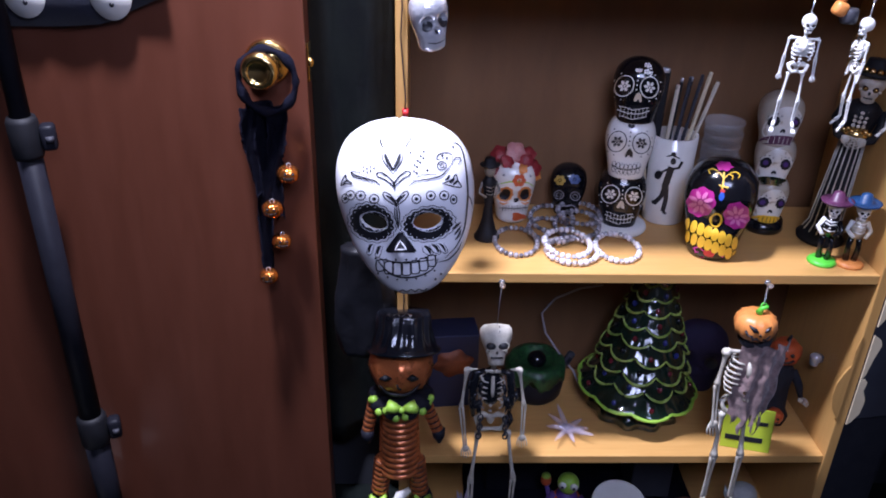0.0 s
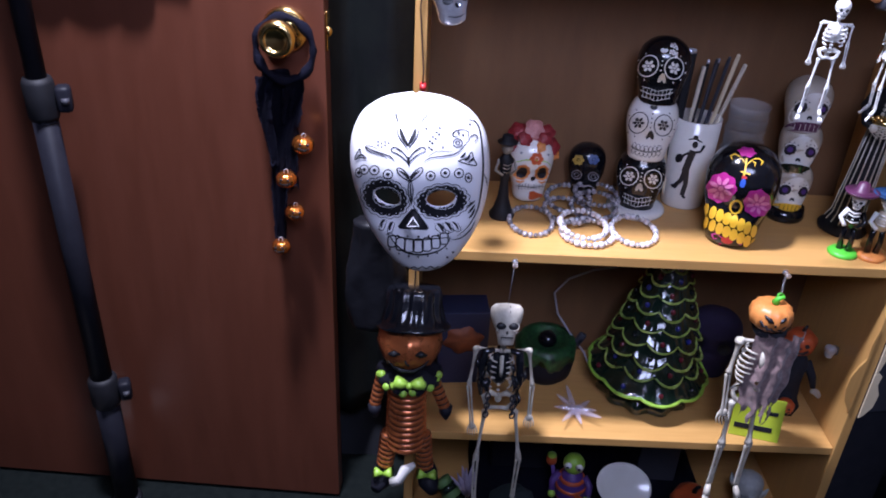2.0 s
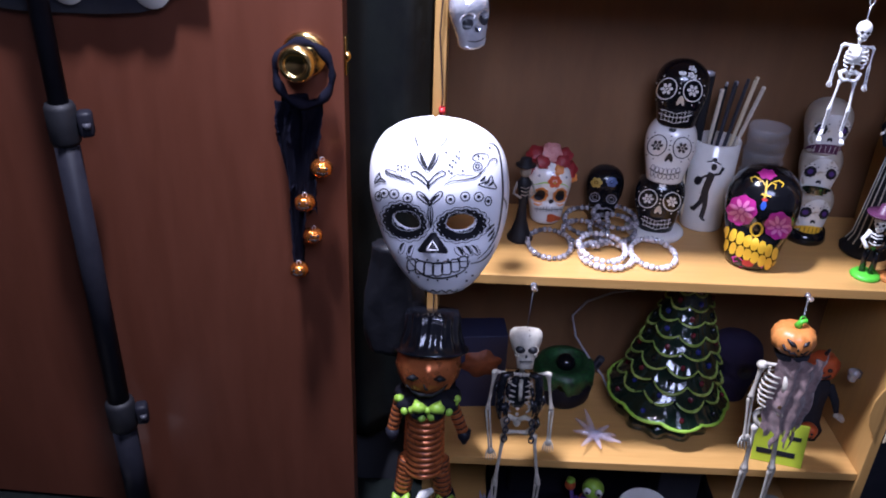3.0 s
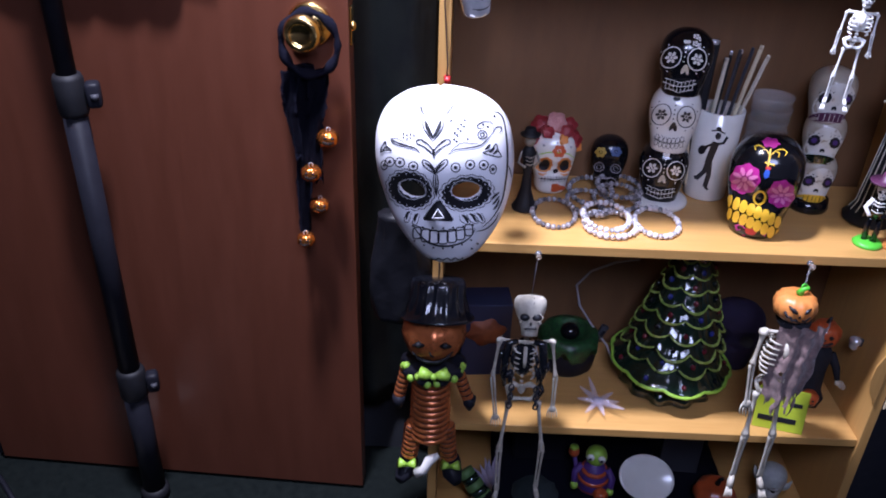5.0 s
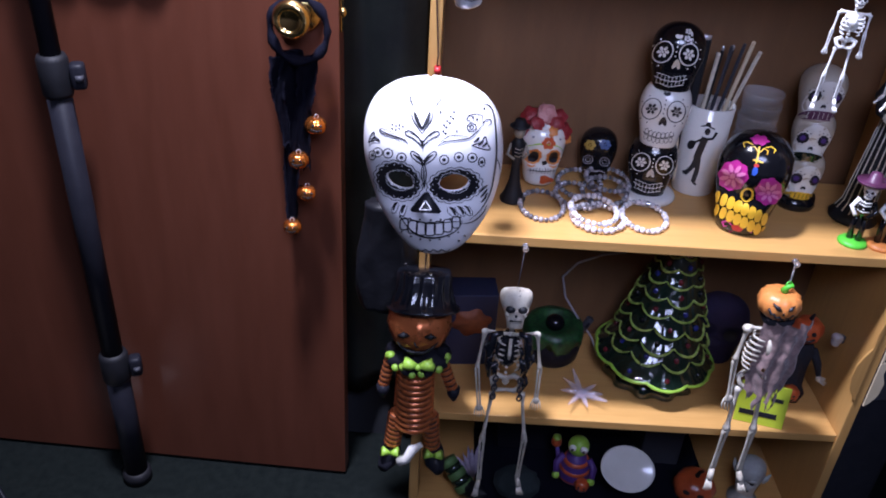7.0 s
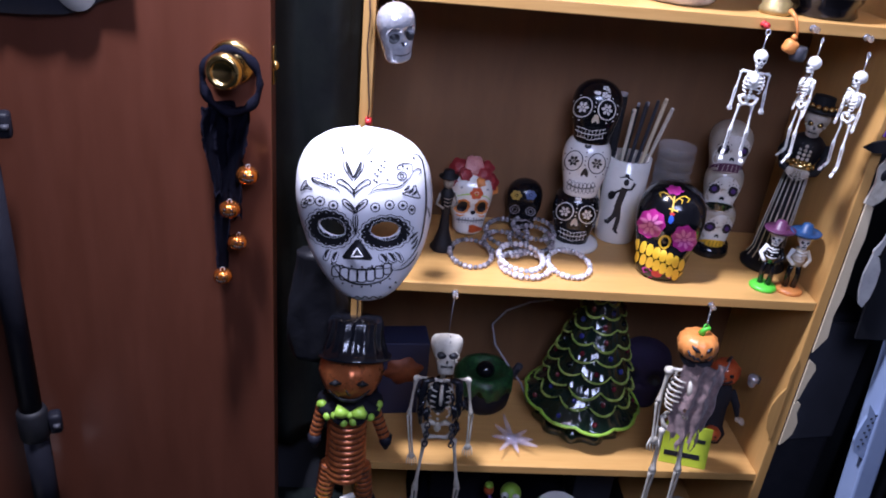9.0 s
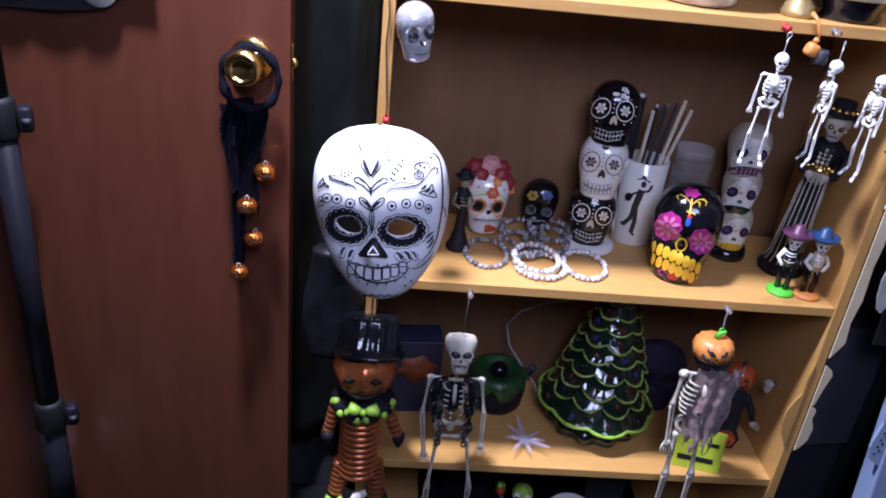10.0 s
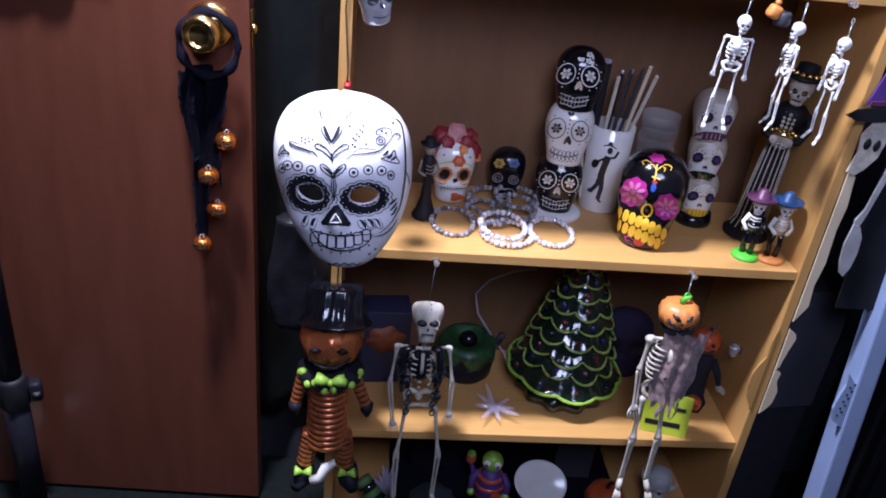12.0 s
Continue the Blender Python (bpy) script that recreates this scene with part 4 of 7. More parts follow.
random.seed(11)
GREYB, WHITEB = "elastic bracelet of grey pearly beads lying on the shelf", "elastic bracelet of white beads lying on the shelf"
bracelet(0.187, 0.096, 0.687, 0.034, 0.043, 26, 0.0046, BEADS, GREYB, (4, 0))
bracelet(0.256, 0.178, 0.689, 0.036, 0.043, 27, 0.0046, BEADS, GREYB, (6, 0))
bracelet(0.248, 0.128, 0.692, 0.037, 0.040, 27, 0.0046, BEADS, GREYB, (3, 5))
bracelet(0.292, 0.142, 0.696, 0.036, 0.040, 27, 0.0046, BEADS, GREYB, (8, -4))
bracelet(0.272, 0.066, 0.687, 0.040, 0.040, 27, 0.0052, WHITE_BEADS, WHITEB, (2, 0))
bracelet(0.265, 0.072, 0.697, 0.036, 0.038, 26, 0.0050, WHITE_BEADS, WHITEB, (7, 3))
bracelet(0.346, 0.078, 0.687, 0.034, 0.043, 27, 0.0048, WHITE_BEADS, WHITEB, (3, 0))
bracelet(0.300, 0.168, 0.704, 0.036, 0.040, 27, 0.0046, BEADS, GREYB, (2, 4))


# the brown cord down the bookcase's edge, by which the mask hangs
hang = part("twine", tube(bmesh.new(), [(0.006, -0.003, 1.105), (0.009, -0.003, 1.07), (0.007, -0.003, 1.03), (0.010, -0.003, 0.99), (0.013, -0.004, 0.95), (0.012, -0.006, 0.930)], 0.0011, 6), BROWN)
tagged(hang, "thin dark brown twine tied along the bookcase's front edge", "twine")


# ---- figures that hang from the shelves ----
def small_skull(bm, c, r, bone_slot=0, dark_slot=1, turn=0.0):
    """A little skull with sockets, nose hole and jaw, looking to -y."""
    m = pose(*c, 0, 0, turn)
    put_at = lambda p: tuple(m @ Vector(p))
    ball(bm, put_at((0, 0.08 * r, 0.25 * r)), (0.92 * r, 1.0 * r, 0.95 * r), bone_slot, 18, 12)
    ball(bm, put_at((0, -0.28 * r, -0.45 * r)), (0.62 * r, 0.62 * r, 0.55 * r), bone_slot, 14, 9)
    ball(bm, put_at((0, -0.34 * r, -0.92 * r)), (0.50 * r, 0.52 * r, 0.32 * r), bone_slot, 14, 8)
    for e in (-1, 1):
        ball(bm, put_at((e * 0.33 * r, -0.74 * r, -0.08 * r)), (0.23 * r, 0.20 * r, 0.22 * r), dark_slot, 10, 7)
        ball(bm, put_at((e * 0.60 * r, -0.35 * r, -0.30 * r)), (0.18 * r, 0.35 * r, 0.12 * r), bone_slot, 8, 6)
    ball(bm, put_at((0, -0.86 * r, -0.38 * r)), (0.10 * r, 0.10 * r, 0.14 * r), dark_slot, 8, 6)
    box(bm, put_at((0, -0.80 * r, -0.74 * r)), (0.62 * r, 0.14 * r, 0.05 * r), 0, dark_slot)
    for k in range(5):
        box(bm, put_at(((-0.24 + 0.12 * k) * r, -0.84 * r, -0.74 * r)), (0.02 * r, 0.12 * r, 0.24 * r), 0, dark_slot)


def ribcage(bm, top, low, w, d, n=6, slot=0, r=0.0016):
    """Breastbone, spine and n pairs of ribs between two heights."""
    top, low = Vector(top), Vector(low)
    for k in range(9):
        ball(bm, tuple(top.lerp(low, k / 8 * 1.6)), (r * 1.9, r * 2.0, r * 1.5), slot, 7, 5)
    front = Vector((0, -d, 0))
    tube(bm, [top + front * 0.7, top.lerp(low, 0.4) + front, top.lerp(low, 0.62) + front * 1.02], [r * 1.8, r * 2, r * 1.2], 6, slot)
    for k in range(n):
        t = k / (n - 1)
        c = top.lerp(low, 0.05 + 0.92 * t)
        k_w = w * (0.62 + 0.38 * math.sin(math.pi * (0.18 + 0.62 * t)))
        for e in (-1, 1):
            pts = [c + Vector((e * k_w * math.sin(a), d * 0.15 - d * 1.1 * (1 - math.cos(a)) / 2, -0.16 * w * (1 - math.cos(a)))) for a in (radians(v) for v in (5, 40, 75, 105, 135, 158 if t < 0.7 else 140))]
            tube(bm, pts, [r * 0.9] * 5 + [r * 0.6], 5, slot)
    return bm


def hand(bm, c, way, size, slot=0):
    c, way = Vector(c), Vector(way).normalized()
    side = way.cross(Vector((0, 1, 0))).normalized()
    ball(bm, tuple(c), (size * 0.28, size * 0.14, size * 0.28), slot, 8, 6)
    for k in range(5):
        s = (k - 2) / 2
        a = c + side * s * size * 0.24
        b = a + way * size * (0.42 - 0.06 * abs(s)) + side * s * size * 0.10
        tip = b + way * size * (0.34 - 0.10 * abs(s)) + Vector((0, -0.1 * size, 0))
        tube(bm, [a, b, tip], [size * 0.055, size * 0.05, size * 0.03], 5, slot)


def limbs(j, r, material, parent, thick=1.0, palm=8.5):
    """Two arms and two legs between the joints of j, each a part."""
    for e in ("l", "r"):
        sh, el, ha, hip, kn, an = (Vector(j[k + e]) for k in ("shoulder_", "elbow_", "hand_", "hip_", "knee_", "ankle_"))
        arm, leg = bmesh.new(), bmesh.new()
        bone(arm, sh, el, r * thick)
        off = Vector((r * 1.0, 0.4 * r, 0))
        bone(arm, el + off, ha + off * 0.7, r * 0.62 * thick, 0, 1.4)
        bone(arm, el - off, ha - off * 0.7, r * 0.62 * thick, 0, 1.4)
        hand(arm, ha, (ha - el), r * palm)
        bone(leg, hip, kn, r * 1.2 * thick, 0, 1.8)
        ball(leg, tuple(kn), (r * 2.0, r * 2.0, r * 2.0), 0, 9, 6)
        bone(leg, kn + off * 1.2, an + off * 0.8, r * 0.75 * thick, 0, 1.5)
        bone(leg, kn - off * 1.2, an - off * 0.8, r * 0.7 * thick, 0, 1.4)
        # flat foot with five long toes
        aside = -0.9 if e == "l" else 0.9
        sole = an + Vector((1.4 * aside * r, -r * 3.0, -r * 5.0))
        tube(leg, [an, an.lerp(sole, 0.5), sole], [r * 1.3, r * 1.7, r * 1.7], 8)
        for k in range(5):
            side = Vector(((k - 2) * 0.8 * r, 0, 0))
            tube(leg, [sole + side * 0.6, sole + side + Vector((0.6 * aside * r, -2.0 * r, -3.0 * r)), sole + 1.25 * side + Vector((1.1 * aside * r, -3.0 * r, -(5.0 - 0.3 * abs(k - 2)) * r))], [0.5 * r, 0.42 * r, 0.25 * r], 5)
        part("arm", arm, material, parent)
        part("leg", leg, material, parent)


def pelvis(bm, c, w, slot=0, r=0.002):
    c = Vector(c)
    for e in (-1, 1):
        tube(bm, [c + Vector(p) for p in ((0, 0.3 * w, 0.1 * w), (e * 0.5 * w, 0.2 * w, 0.42 * w), (e * 0.95 * w, -0.05 * w, 0.30 * w), (e * 0.82 * w, -0.2 * w, -0.10 * w), (e * 0.55 * w, -0.22 * w, -0.42 * w), (0, -0.3 * w, -0.30 * w))], [r * 1.2, r * 2.0, r * 1.7, r * 1.4, r * 1.6, r], 7, slot)
    ball(bm, tuple(c + Vector((0, 0.3 * w, -0.05 * w))), (0.25 * w, 0.15 * w, 0.4 * w), slot, 8, 6)
    return bm


def chain(bm, a, b, links, r, slot):
    a, b = Vector(a), Vector(b)
    for k in range(links):
        c = a.lerp(b, (k + 0.5) / links)
        tube(bm, ring_pts(c, r, 1.55 * r, 12, (90, 0, 75 if k % 2 else 15)), r * 0.34, 5, slot, True)
    return bm


def cord(bm, a, b, r=0.0007, slot=0):
    return tube(bm, [a, b], r, 5, slot)


# the skeleton in a dark vest with chains; its own frame is the shelf's edge plane
def build_chained_skeleton():
    toy = thing("hanging_skeleton", "cream plastic toy skeleton with dark vest and chains, hanging", "skeleton toy")
    bm = bmesh.new()
    c = (0.150, -0.034, 0.583)
    lathe(bm, [(0.004, -0.036), (0.0115, -0.035), (0.0135, -0.022), (0.0165, -0.012), (0.0205, -0.003), (0.0235, 0.006), (0.0245, 0.013), (0.0235, 0.020), (0.0185, 0.025), (0.004, 0.027)], 30, 0, c, lambda a, k: 1 + 0.02 * math.cos(2 * a))
    for e in (-1, 1):
        ball(bm, (c[0] + e * 0.0088, c[1] - 0.0155, c[2] - 0.006), (0.0086, 0.0062, 0.0064), 1, 12, 8, (0, e * 8, 0))
        tube(bm, ring_pts((c[0] + e * 0.0088, c[1] - 0.0190, c[2] - 0.006), 0.0086, 0.0064, 14, (72, 0, 0)), 0.0005, 5, 0, True)
        ball(bm, (c[0] + e * 0.0135, c[1] - 0.010, c[2] - 0.015), (0.0035, 0.006, 0.0026), 0, 9, 6)
    ball(bm, (c[0], c[1] - 0.0165, c[2] - 0.016), (0.002, 0.003, 0.0028), 1, 7, 5)
    box(bm, (c[0], c[1] - 0.0130, c[2] - 0.0235), (0.019, 0.004, 0.0016), 0, 1)
    for k in range(6):
        box(bm, (c[0] - 0.0075 + 0.003 * k, c[1] - 0.0136, c[2] - 0.0235), (0.0006, 0.004, 0.008), 0, 1)
    tube(bm, [(c[0] + 0.003, c[1] - 0.024, c[2] + 0.014), (c[0] + 0.003, c[1] - 0.020, c[2] + 0.024)], 0.0006, 5, 1)
    bmesh.ops.rotate(bm, verts=bm.verts, cent=c, matrix=Matrix.Rotation(radians(-30), 3, "X"))
    part("skull", bm, (BONE, INK), toy, "cream skull with dark sockets")
    j = dict(shoulder_l=(0.108, -0.03, 0.526), shoulder_r=(0.190, -0.03, 0.526), elbow_l=(0.101, -0.03, 0.455), elbow_r=(0.201, -0.03, 0.458), hand_l=(0.110, -0.038, 0.376), hand_r=(0.201, -0.038, 0.398), hip_l=(0.130, -0.03, 0.405), hip_r=(0.178, -0.03, 0.408), knee_l=(0.121, -0.034, 0.302), knee_r=(0.192, -0.034, 0.306), ankle_l=(0.123, -0.03, 0.200), ankle_r=(0.190, -0.03, 0.210))
    bm = tube(bmesh.new(), [(0.150, -0.03, 0.555), (0.149, -0.028, 0.525)], 0.004, 7)
    ribcage(bm, (0.148, -0.026, 0.522), (0.148, -0.026, 0.466), 0.022, 0.020, 6, 0, 0.0016)
    for x in (0.108, 0.190):
        bone(bm, (0.149, -0.038, 0.530), (x, -0.032, 0.530), 0.0024)
        ball(bm, (x, -0.03, 0.526), 0.0055, 0, 9, 6)
    part("ribcage", bm, BONE, toy)
    part("pelvis", pelvis(bmesh.new(), (0.150, -0.028, 0.424), 0.026, 0, 0.0026), BONE, toy)
    limbs(j, 0.0027, BONE, toy)
    # torn dark vest over the shoulders and flanks, its edges ragged
    random.seed(12)
    bm = ball(bmesh.new(), (0.148, -0.020, 0.488), (0.020, 0.012, 0.038), 0, 14, 9)
    for e in (-1, 1):
        pts = [(0.148 + e * 0.012, -0.036, 0.530), (0.148 + e * 0.026, -0.038, 0.528), (0.148 + e * 0.030, -0.040, 0.500), (0.148 + e * 0.031, -0.038, 0.470), (0.148 + e * 0.028, -0.036, 0.442)]
        tube(bm, pts, [0.004, 0.007, 0.007, 0.006, 0.003], 9)
        for k in range(9):
            x, z = 0.148 + e * random.uniform(0.016, 0.036), random.uniform(0.445, 0.520)
            tube(bm, [(x, -0.040, z), (x + e * 0.003, -0.046, z - 0.008), (x + e * random.uniform(-0.002, 0.006), -0.044, z - random.uniform(0.014, 0.026))], [0.0035, 0.003, 0.0008], 6)
    part("vest", bm, VINYL, toy, "torn shiny black vest")
    for a, b, links, r in (((0.131, -0.048, 0.452), (0.129, -0.050, 0.408), 5, 0.0042), ((0.170, -0.048, 0.450), (0.172, -0.050, 0.408), 5, 0.0042)):
        part("chain", chain(bmesh.new(), a, b, links, r, 0), GREY_PLASTIC, toy, "dark plastic chain")
    part("string", cord(bmesh.new(), (0.156, -0.012, 0.667), (0.150, -0.030, 0.606), 0.0006), GREY_PLASTIC, toy)
    return toy


build_chained_skeleton()


# the pumpkin-headed skeleton in torn gauze
def build_pumpkin_skeleton():
    toy = thing("hanging_skeleton", "pumpkin-headed toy skeleton in torn grey gauze, hanging from the shelf", "skeleton toy")
    bm = bmesh.new()
    c = (0.5425, -0.030, 0.614)
    lathe(bm, [(0.004, -0.021), (0.018, -0.022), (0.028, -0.013), (0.031, 0.0), (0.028, 0.013), (0.018, 0.020), (0.004, 0.018)], 48, 0, c, lambda a, k: 1 - 0.075 * abs(math.sin(6 * a)) ** 0.35 + 0.05)

    # carved face
    def on(dx, dz):
        return (c[0] - 0.003 + dx, c[1] - 0.0300 * math.sqrt(max(0.05, 1 - (dx / 0.033) ** 2 - (dz / 0.032) ** 2)), c[2] + dz)

    for e in (-1, 1):
        tube(bm, [on(e * 0.004, 0.003), on(e * 0.009, 0.006), on(e * 0.017, 0.012)], [0.0012, 0.0036, 0.0010], 7, 1)
    tube(bm, [on(0, 0.001), on(0, -0.004)], [0.0008, 0.0022], 6, 1)
    tube(bm, [on(-0.021, 0.002), on(-0.016, -0.006), on(-0.013, -0.004), on(-0.009, -0.011), on(-0.005, -0.008), on(0, -0.013), on(0.005, -0.009), on(0.010, -0.012), on(0.015, -0.005), on(0.020, -0.002)], 0.0020, 6, 1)
    head = part("pumpkin_head", bm, (PUMPKIN, INK), toy, "orange pumpkin with black carved grin")
    bm = tube(bmesh.new(), [(c[0] + 0.001, c[1], c[2] + 0.020), (c[0] + 0.004, c[1] - 0.002, c[2] + 0.029), (c[0] + 0.012, c[1] - 0.003, c[2] + 0.032)], [0.006, 0.004, 0.0025], 8)
    tube(bm, ring_pts((c[0] + 0.006, c[1], c[2] + 0.032), 0.005, 0.004, 12, (70, 0, 20)), 0.0013, 5, 0, True)
    part("stalk", bm, GREEN, head, "bright green stalk")
    part("string", cord(bmesh.new(), (0.557, -0.012, 0.670), (c[0] + 0.006, c[1], c[2] + 0.034), 0.0014), CLEAR, toy)
    j = dict(shoulder_l=(0.508, -0.03, 0.560), shoulder_r=(0.577, -0.026, 0.562), elbow_l=(0.504, -0.03, 0.500), elbow_r=(0.584, -0.022, 0.500), hand_l=(0.510, -0.036, 0.425), hand_r=(0.580, -0.022, 0.438), hip_l=(0.522, -0.03, 0.448), hip_r=(0.560, -0.028, 0.448), knee_l=(0.523, -0.034, 0.355), knee_r=(0.567, -0.034, 0.358), ankle_l=(0.523, -0.03, 0.262), ankle_r=(0.569, -0.03, 0.260))
    bm = ribcage(bmesh.new(), (0.543, -0.024, 0.562), (0.541, -0.024, 0.500), 0.031, 0.024, 7, 0, 0.0022)
    bone(bm, (0.543, -0.036, 0.566), (0.508, -0.032, 0.566), 0.0032)
    ball(bm, (0.508, -0.03, 0.562), (0.008, 0.008, 0.007), 0, 10, 7)
    part("ribcage", bm, BONE, toy)
    part("pelvis", pelvis(bmesh.new(), (0.541, -0.026, 0.458), 0.024, 0, 0.0028), BONE, toy)
    limbs(j, 0.0034, BONE, toy)
    # gauze: a crumpled strip round the neck and down one flank, torn below
    random.seed(21)
    rows, grid, bm = 34, [], bmesh.new()
    tear = [random.uniform(0.72, 1.0) for _ in range(23)]
    for k in range(rows + 1):
        v = k / rows
        row = []
        for i in range(23):
            q = -1 + 2 * i / 22
            half = 0.034 + 0.004 * math.sin(3 * v + 1) - 0.010 * max(0, v - 0.7) * 3
            fold = noise.noise((q * 4, v * 7, 4)) * 0.006
            row.append(bm.verts.new((0.563 - 0.007 * v + q * half + 0.005 * noise.noise((v * 12, q, 0)), -0.056 + 0.020 * q * q + fold - 0.004 * math.sin(11 * q), 0.588 - 0.175 * v)))
        grid.append(row)
    for k, (a, b) in enumerate(zip(grid, grid[1:])):
        for i in range(22):
            if k / rows < tear[i] and (noise.noise((i * 0.9, k * 0.6, 2)) > -0.50 or k < 8):
                bm.faces.new((a[i], a[i + 1], b[i + 1], b[i]))
    bmesh.ops.delete(bm, geom=[v for v in bm.verts if not v.link_faces], context="VERTS")
    part("gauze", bm, GAUZE, toy, "torn grey-brown gauze")
    part("neck_ruff", tube(bmesh.new(), ring_pts((0.548, -0.028, 0.586), 0.022, 0.016, 22, (8, 0, 0)), [0.0055 + 0.0015 * math.sin(5 * i) for i in range(22)], 7, 0, True), BLACK_CLOTH, toy, "black ruff")
    return toy


build_pumpkin_skeleton()


# three little white skeletons on hooks
def mini_skeleton():
    """About 0.15 m, its ring at the origin."""
    toy = thing("mini_skeleton", "small white plastic skeleton hanging by a metal ring", "skeleton toy", "small hanging skeletons")
    bm = tube(bmesh.new(), ring_pts((0, 0, -0.004), 0.003, 0.004, 12, (90, 0, 0)), 0.0008, 5, 0, True)
    cord(bm, (0, 0, -0.008), (0, 0, -0.030), 0.0008)
    part("hook", bm, SILVER, toy, "thin metal ring and wire")
    bm = bmesh.new()
    small_skull(bm, (0, -0.002, -0.040), 0.0105, 0, 1)
    part("skull", bm, (BONE_WHITE, INK), toy)
    j = dict(shoulder_l=(-0.0195, 0, -0.060), shoulder_r=(0.0195, 0, -0.060), elbow_l=(-0.0205, 0, -0.086), elbow_r=(0.0205, 0, -0.086), hand_l=(-0.022, -0.003, -0.110), hand_r=(0.022, -0.003, -0.110), hip_l=(-0.009, 0, -0.106), hip_r=(0.009, 0, -0.106), knee_l=(-0.012, -0.002, -0.145), knee_r=(0.012, -0.002, -0.145), ankle_l=(-0.012, 0, -0.176), ankle_r=(0.012, 0, -0.176))
    bm = tube(bmesh.new(), [(0, 0, -0.050), (0, 0, -0.060)], 0.002, 6)
    ball(bm, (0, 0.001, -0.072), (0.013, 0.008, 0.013), 0, 12, 8)
    ribcage(bm, (0, -0.002, -0.060), (0, -0.002, -0.083), 0.0145, 0.010, 5, 0, 0.0014)
    bone(bm, (-0.0195, 0, -0.060), (0.0195, 0, -0.060), 0.0017)
    part("ribcage", bm, BONE_WHITE, toy)
    part("pelvis", pelvis(bmesh.new(), (0, 0, -0.100), 0.013, 0, 0.0018), BONE_WHITE, toy)
    limbs(j, 0.0016, BONE_WHITE, toy, 0.9, 6.0)
    return toy


mini = mini_skeleton()
put(mini, 0.5245, -0.020, 1.097, -10, 0, 2, 0.95)
copy_thing(mini, pose(0.600, -0.020, 1.092, 0, 2, -98) @ Matrix.Scale(0.95, 4))
copy_thing(mini, pose(0.669, -0.020, 1.078, 0, 0, -84) @ Matrix.Scale(0.95, 4))


def build_charm():
    charm = thing("hanging_charm", "orange and grey charm tied on an orange ribbon", "charm")
    part("ribbon", tube(bmesh.new(), [(-0.008, 0.010, 0.040), (-0.004, -0.001, 0.034), (0.002, -0.004, 0.018), (0.004, -0.003, 0.006)], [0.0035, 0.0022, 0.0018, 0.0015], 6), PUMPKIN, charm, "orange ribbon")
    bm = box(bmesh.new(), (0, 0, -0.004), (0.018, 0.016, 0.018), 0.005, 0, (0, 22, 0))
    tube(bm, [(0.0, -0.001, 0.006), (0.003, -0.002, 0.011)], 0.004, 8)
    part("orange_half", bm, PUMPKIN, charm, "bright orange front")
    part("grey_half", lathe(bmesh.new(), [(0.001, -0.012), (0.009, -0.012), (0.011, -0.008), (0.011, 0.004), (0.009, 0.007), (0.001, 0.007)], 24, 0, (0.014, 0.001, -0.010)), GREY_PLASTIC, charm, "grey back")
    return put(charm, 0.563, -0.012, 1.080)


build_charm()


# the silver skull on the bookcase's edge
def build_silver_skull():
    skull = thing("silver_skull", "shiny silver plastic skull ornament hanging on the bookcase's edge", "skull ornament")
    bm = skull_shape(bmesh.new(), 0.048, 0.046, 0.074, dents=((-0.010, 0.040, 0.0095, 0.010), (0.010, 0.040, 0.0095, 0.010), (0, 0.028, 0.005, 0.005)))
    deep, grin = Decal(bm, 0.0006), Decal(bm, 0.0006)
    for e in (-1, 1):
        deep.fill((e * 0.0105, 0.027), (0.0068, 0.0072), e * 15, 16, 3)
    deep.fill((0, 0.017), (0.0028, 0.004), 0, 8, 1)
    grin.line([(-0.012, 0.006), (-0.004, 0.0025), (0.004, 0.0025), (0.012, 0.006)], 0.0016, taper=True)
    part("body", bm, SILVER, skull, "silver plating")
    deep.done("socket_paint", INK, skull)
    grin.done("grin", INK, skull)
    part("loop", tube(bmesh.new(), [(0, 0, 0.072), (-0.008, 0.012, 0.094), (-0.022, 0.026, 0.104)], 0.0007, 5), SILVER, skull)
    return put(skull, 0.047, -0.024, 1.022, 26, 4, -9)


build_silver_skull()


# the pumpkin-headed fellow with springy striped limbs
def spring(bm, a, b, r0, r1, turns, slots, seg=14, steps=8):
    """A ribbed sleeve from a to b with alternating dark grooves."""
    a, b = Vector(a), Vector(b)
    n = turns * steps
    pts, rad = [], []
    for k in range(n + 1):
        t = k / n
        pts.append(a.lerp(b, t))
        rad.append((r0 + (r1 - r0) * t) * (0.86 + 0.14 * abs(math.sin(math.pi * turns * t)) ** 0.7))
    before = len(bm.faces)
    tube(bm, pts, rad, seg, slots[0])
    bm.faces.ensure_lookup_table()
    for i in range(before, len(bm.faces)):
        k = (i - before) // seg
        if k < n and (k % steps == 0 or (k % steps == steps - 1 and r0 < 0.03)):
            bm.faces[i].material_index = slots[1]


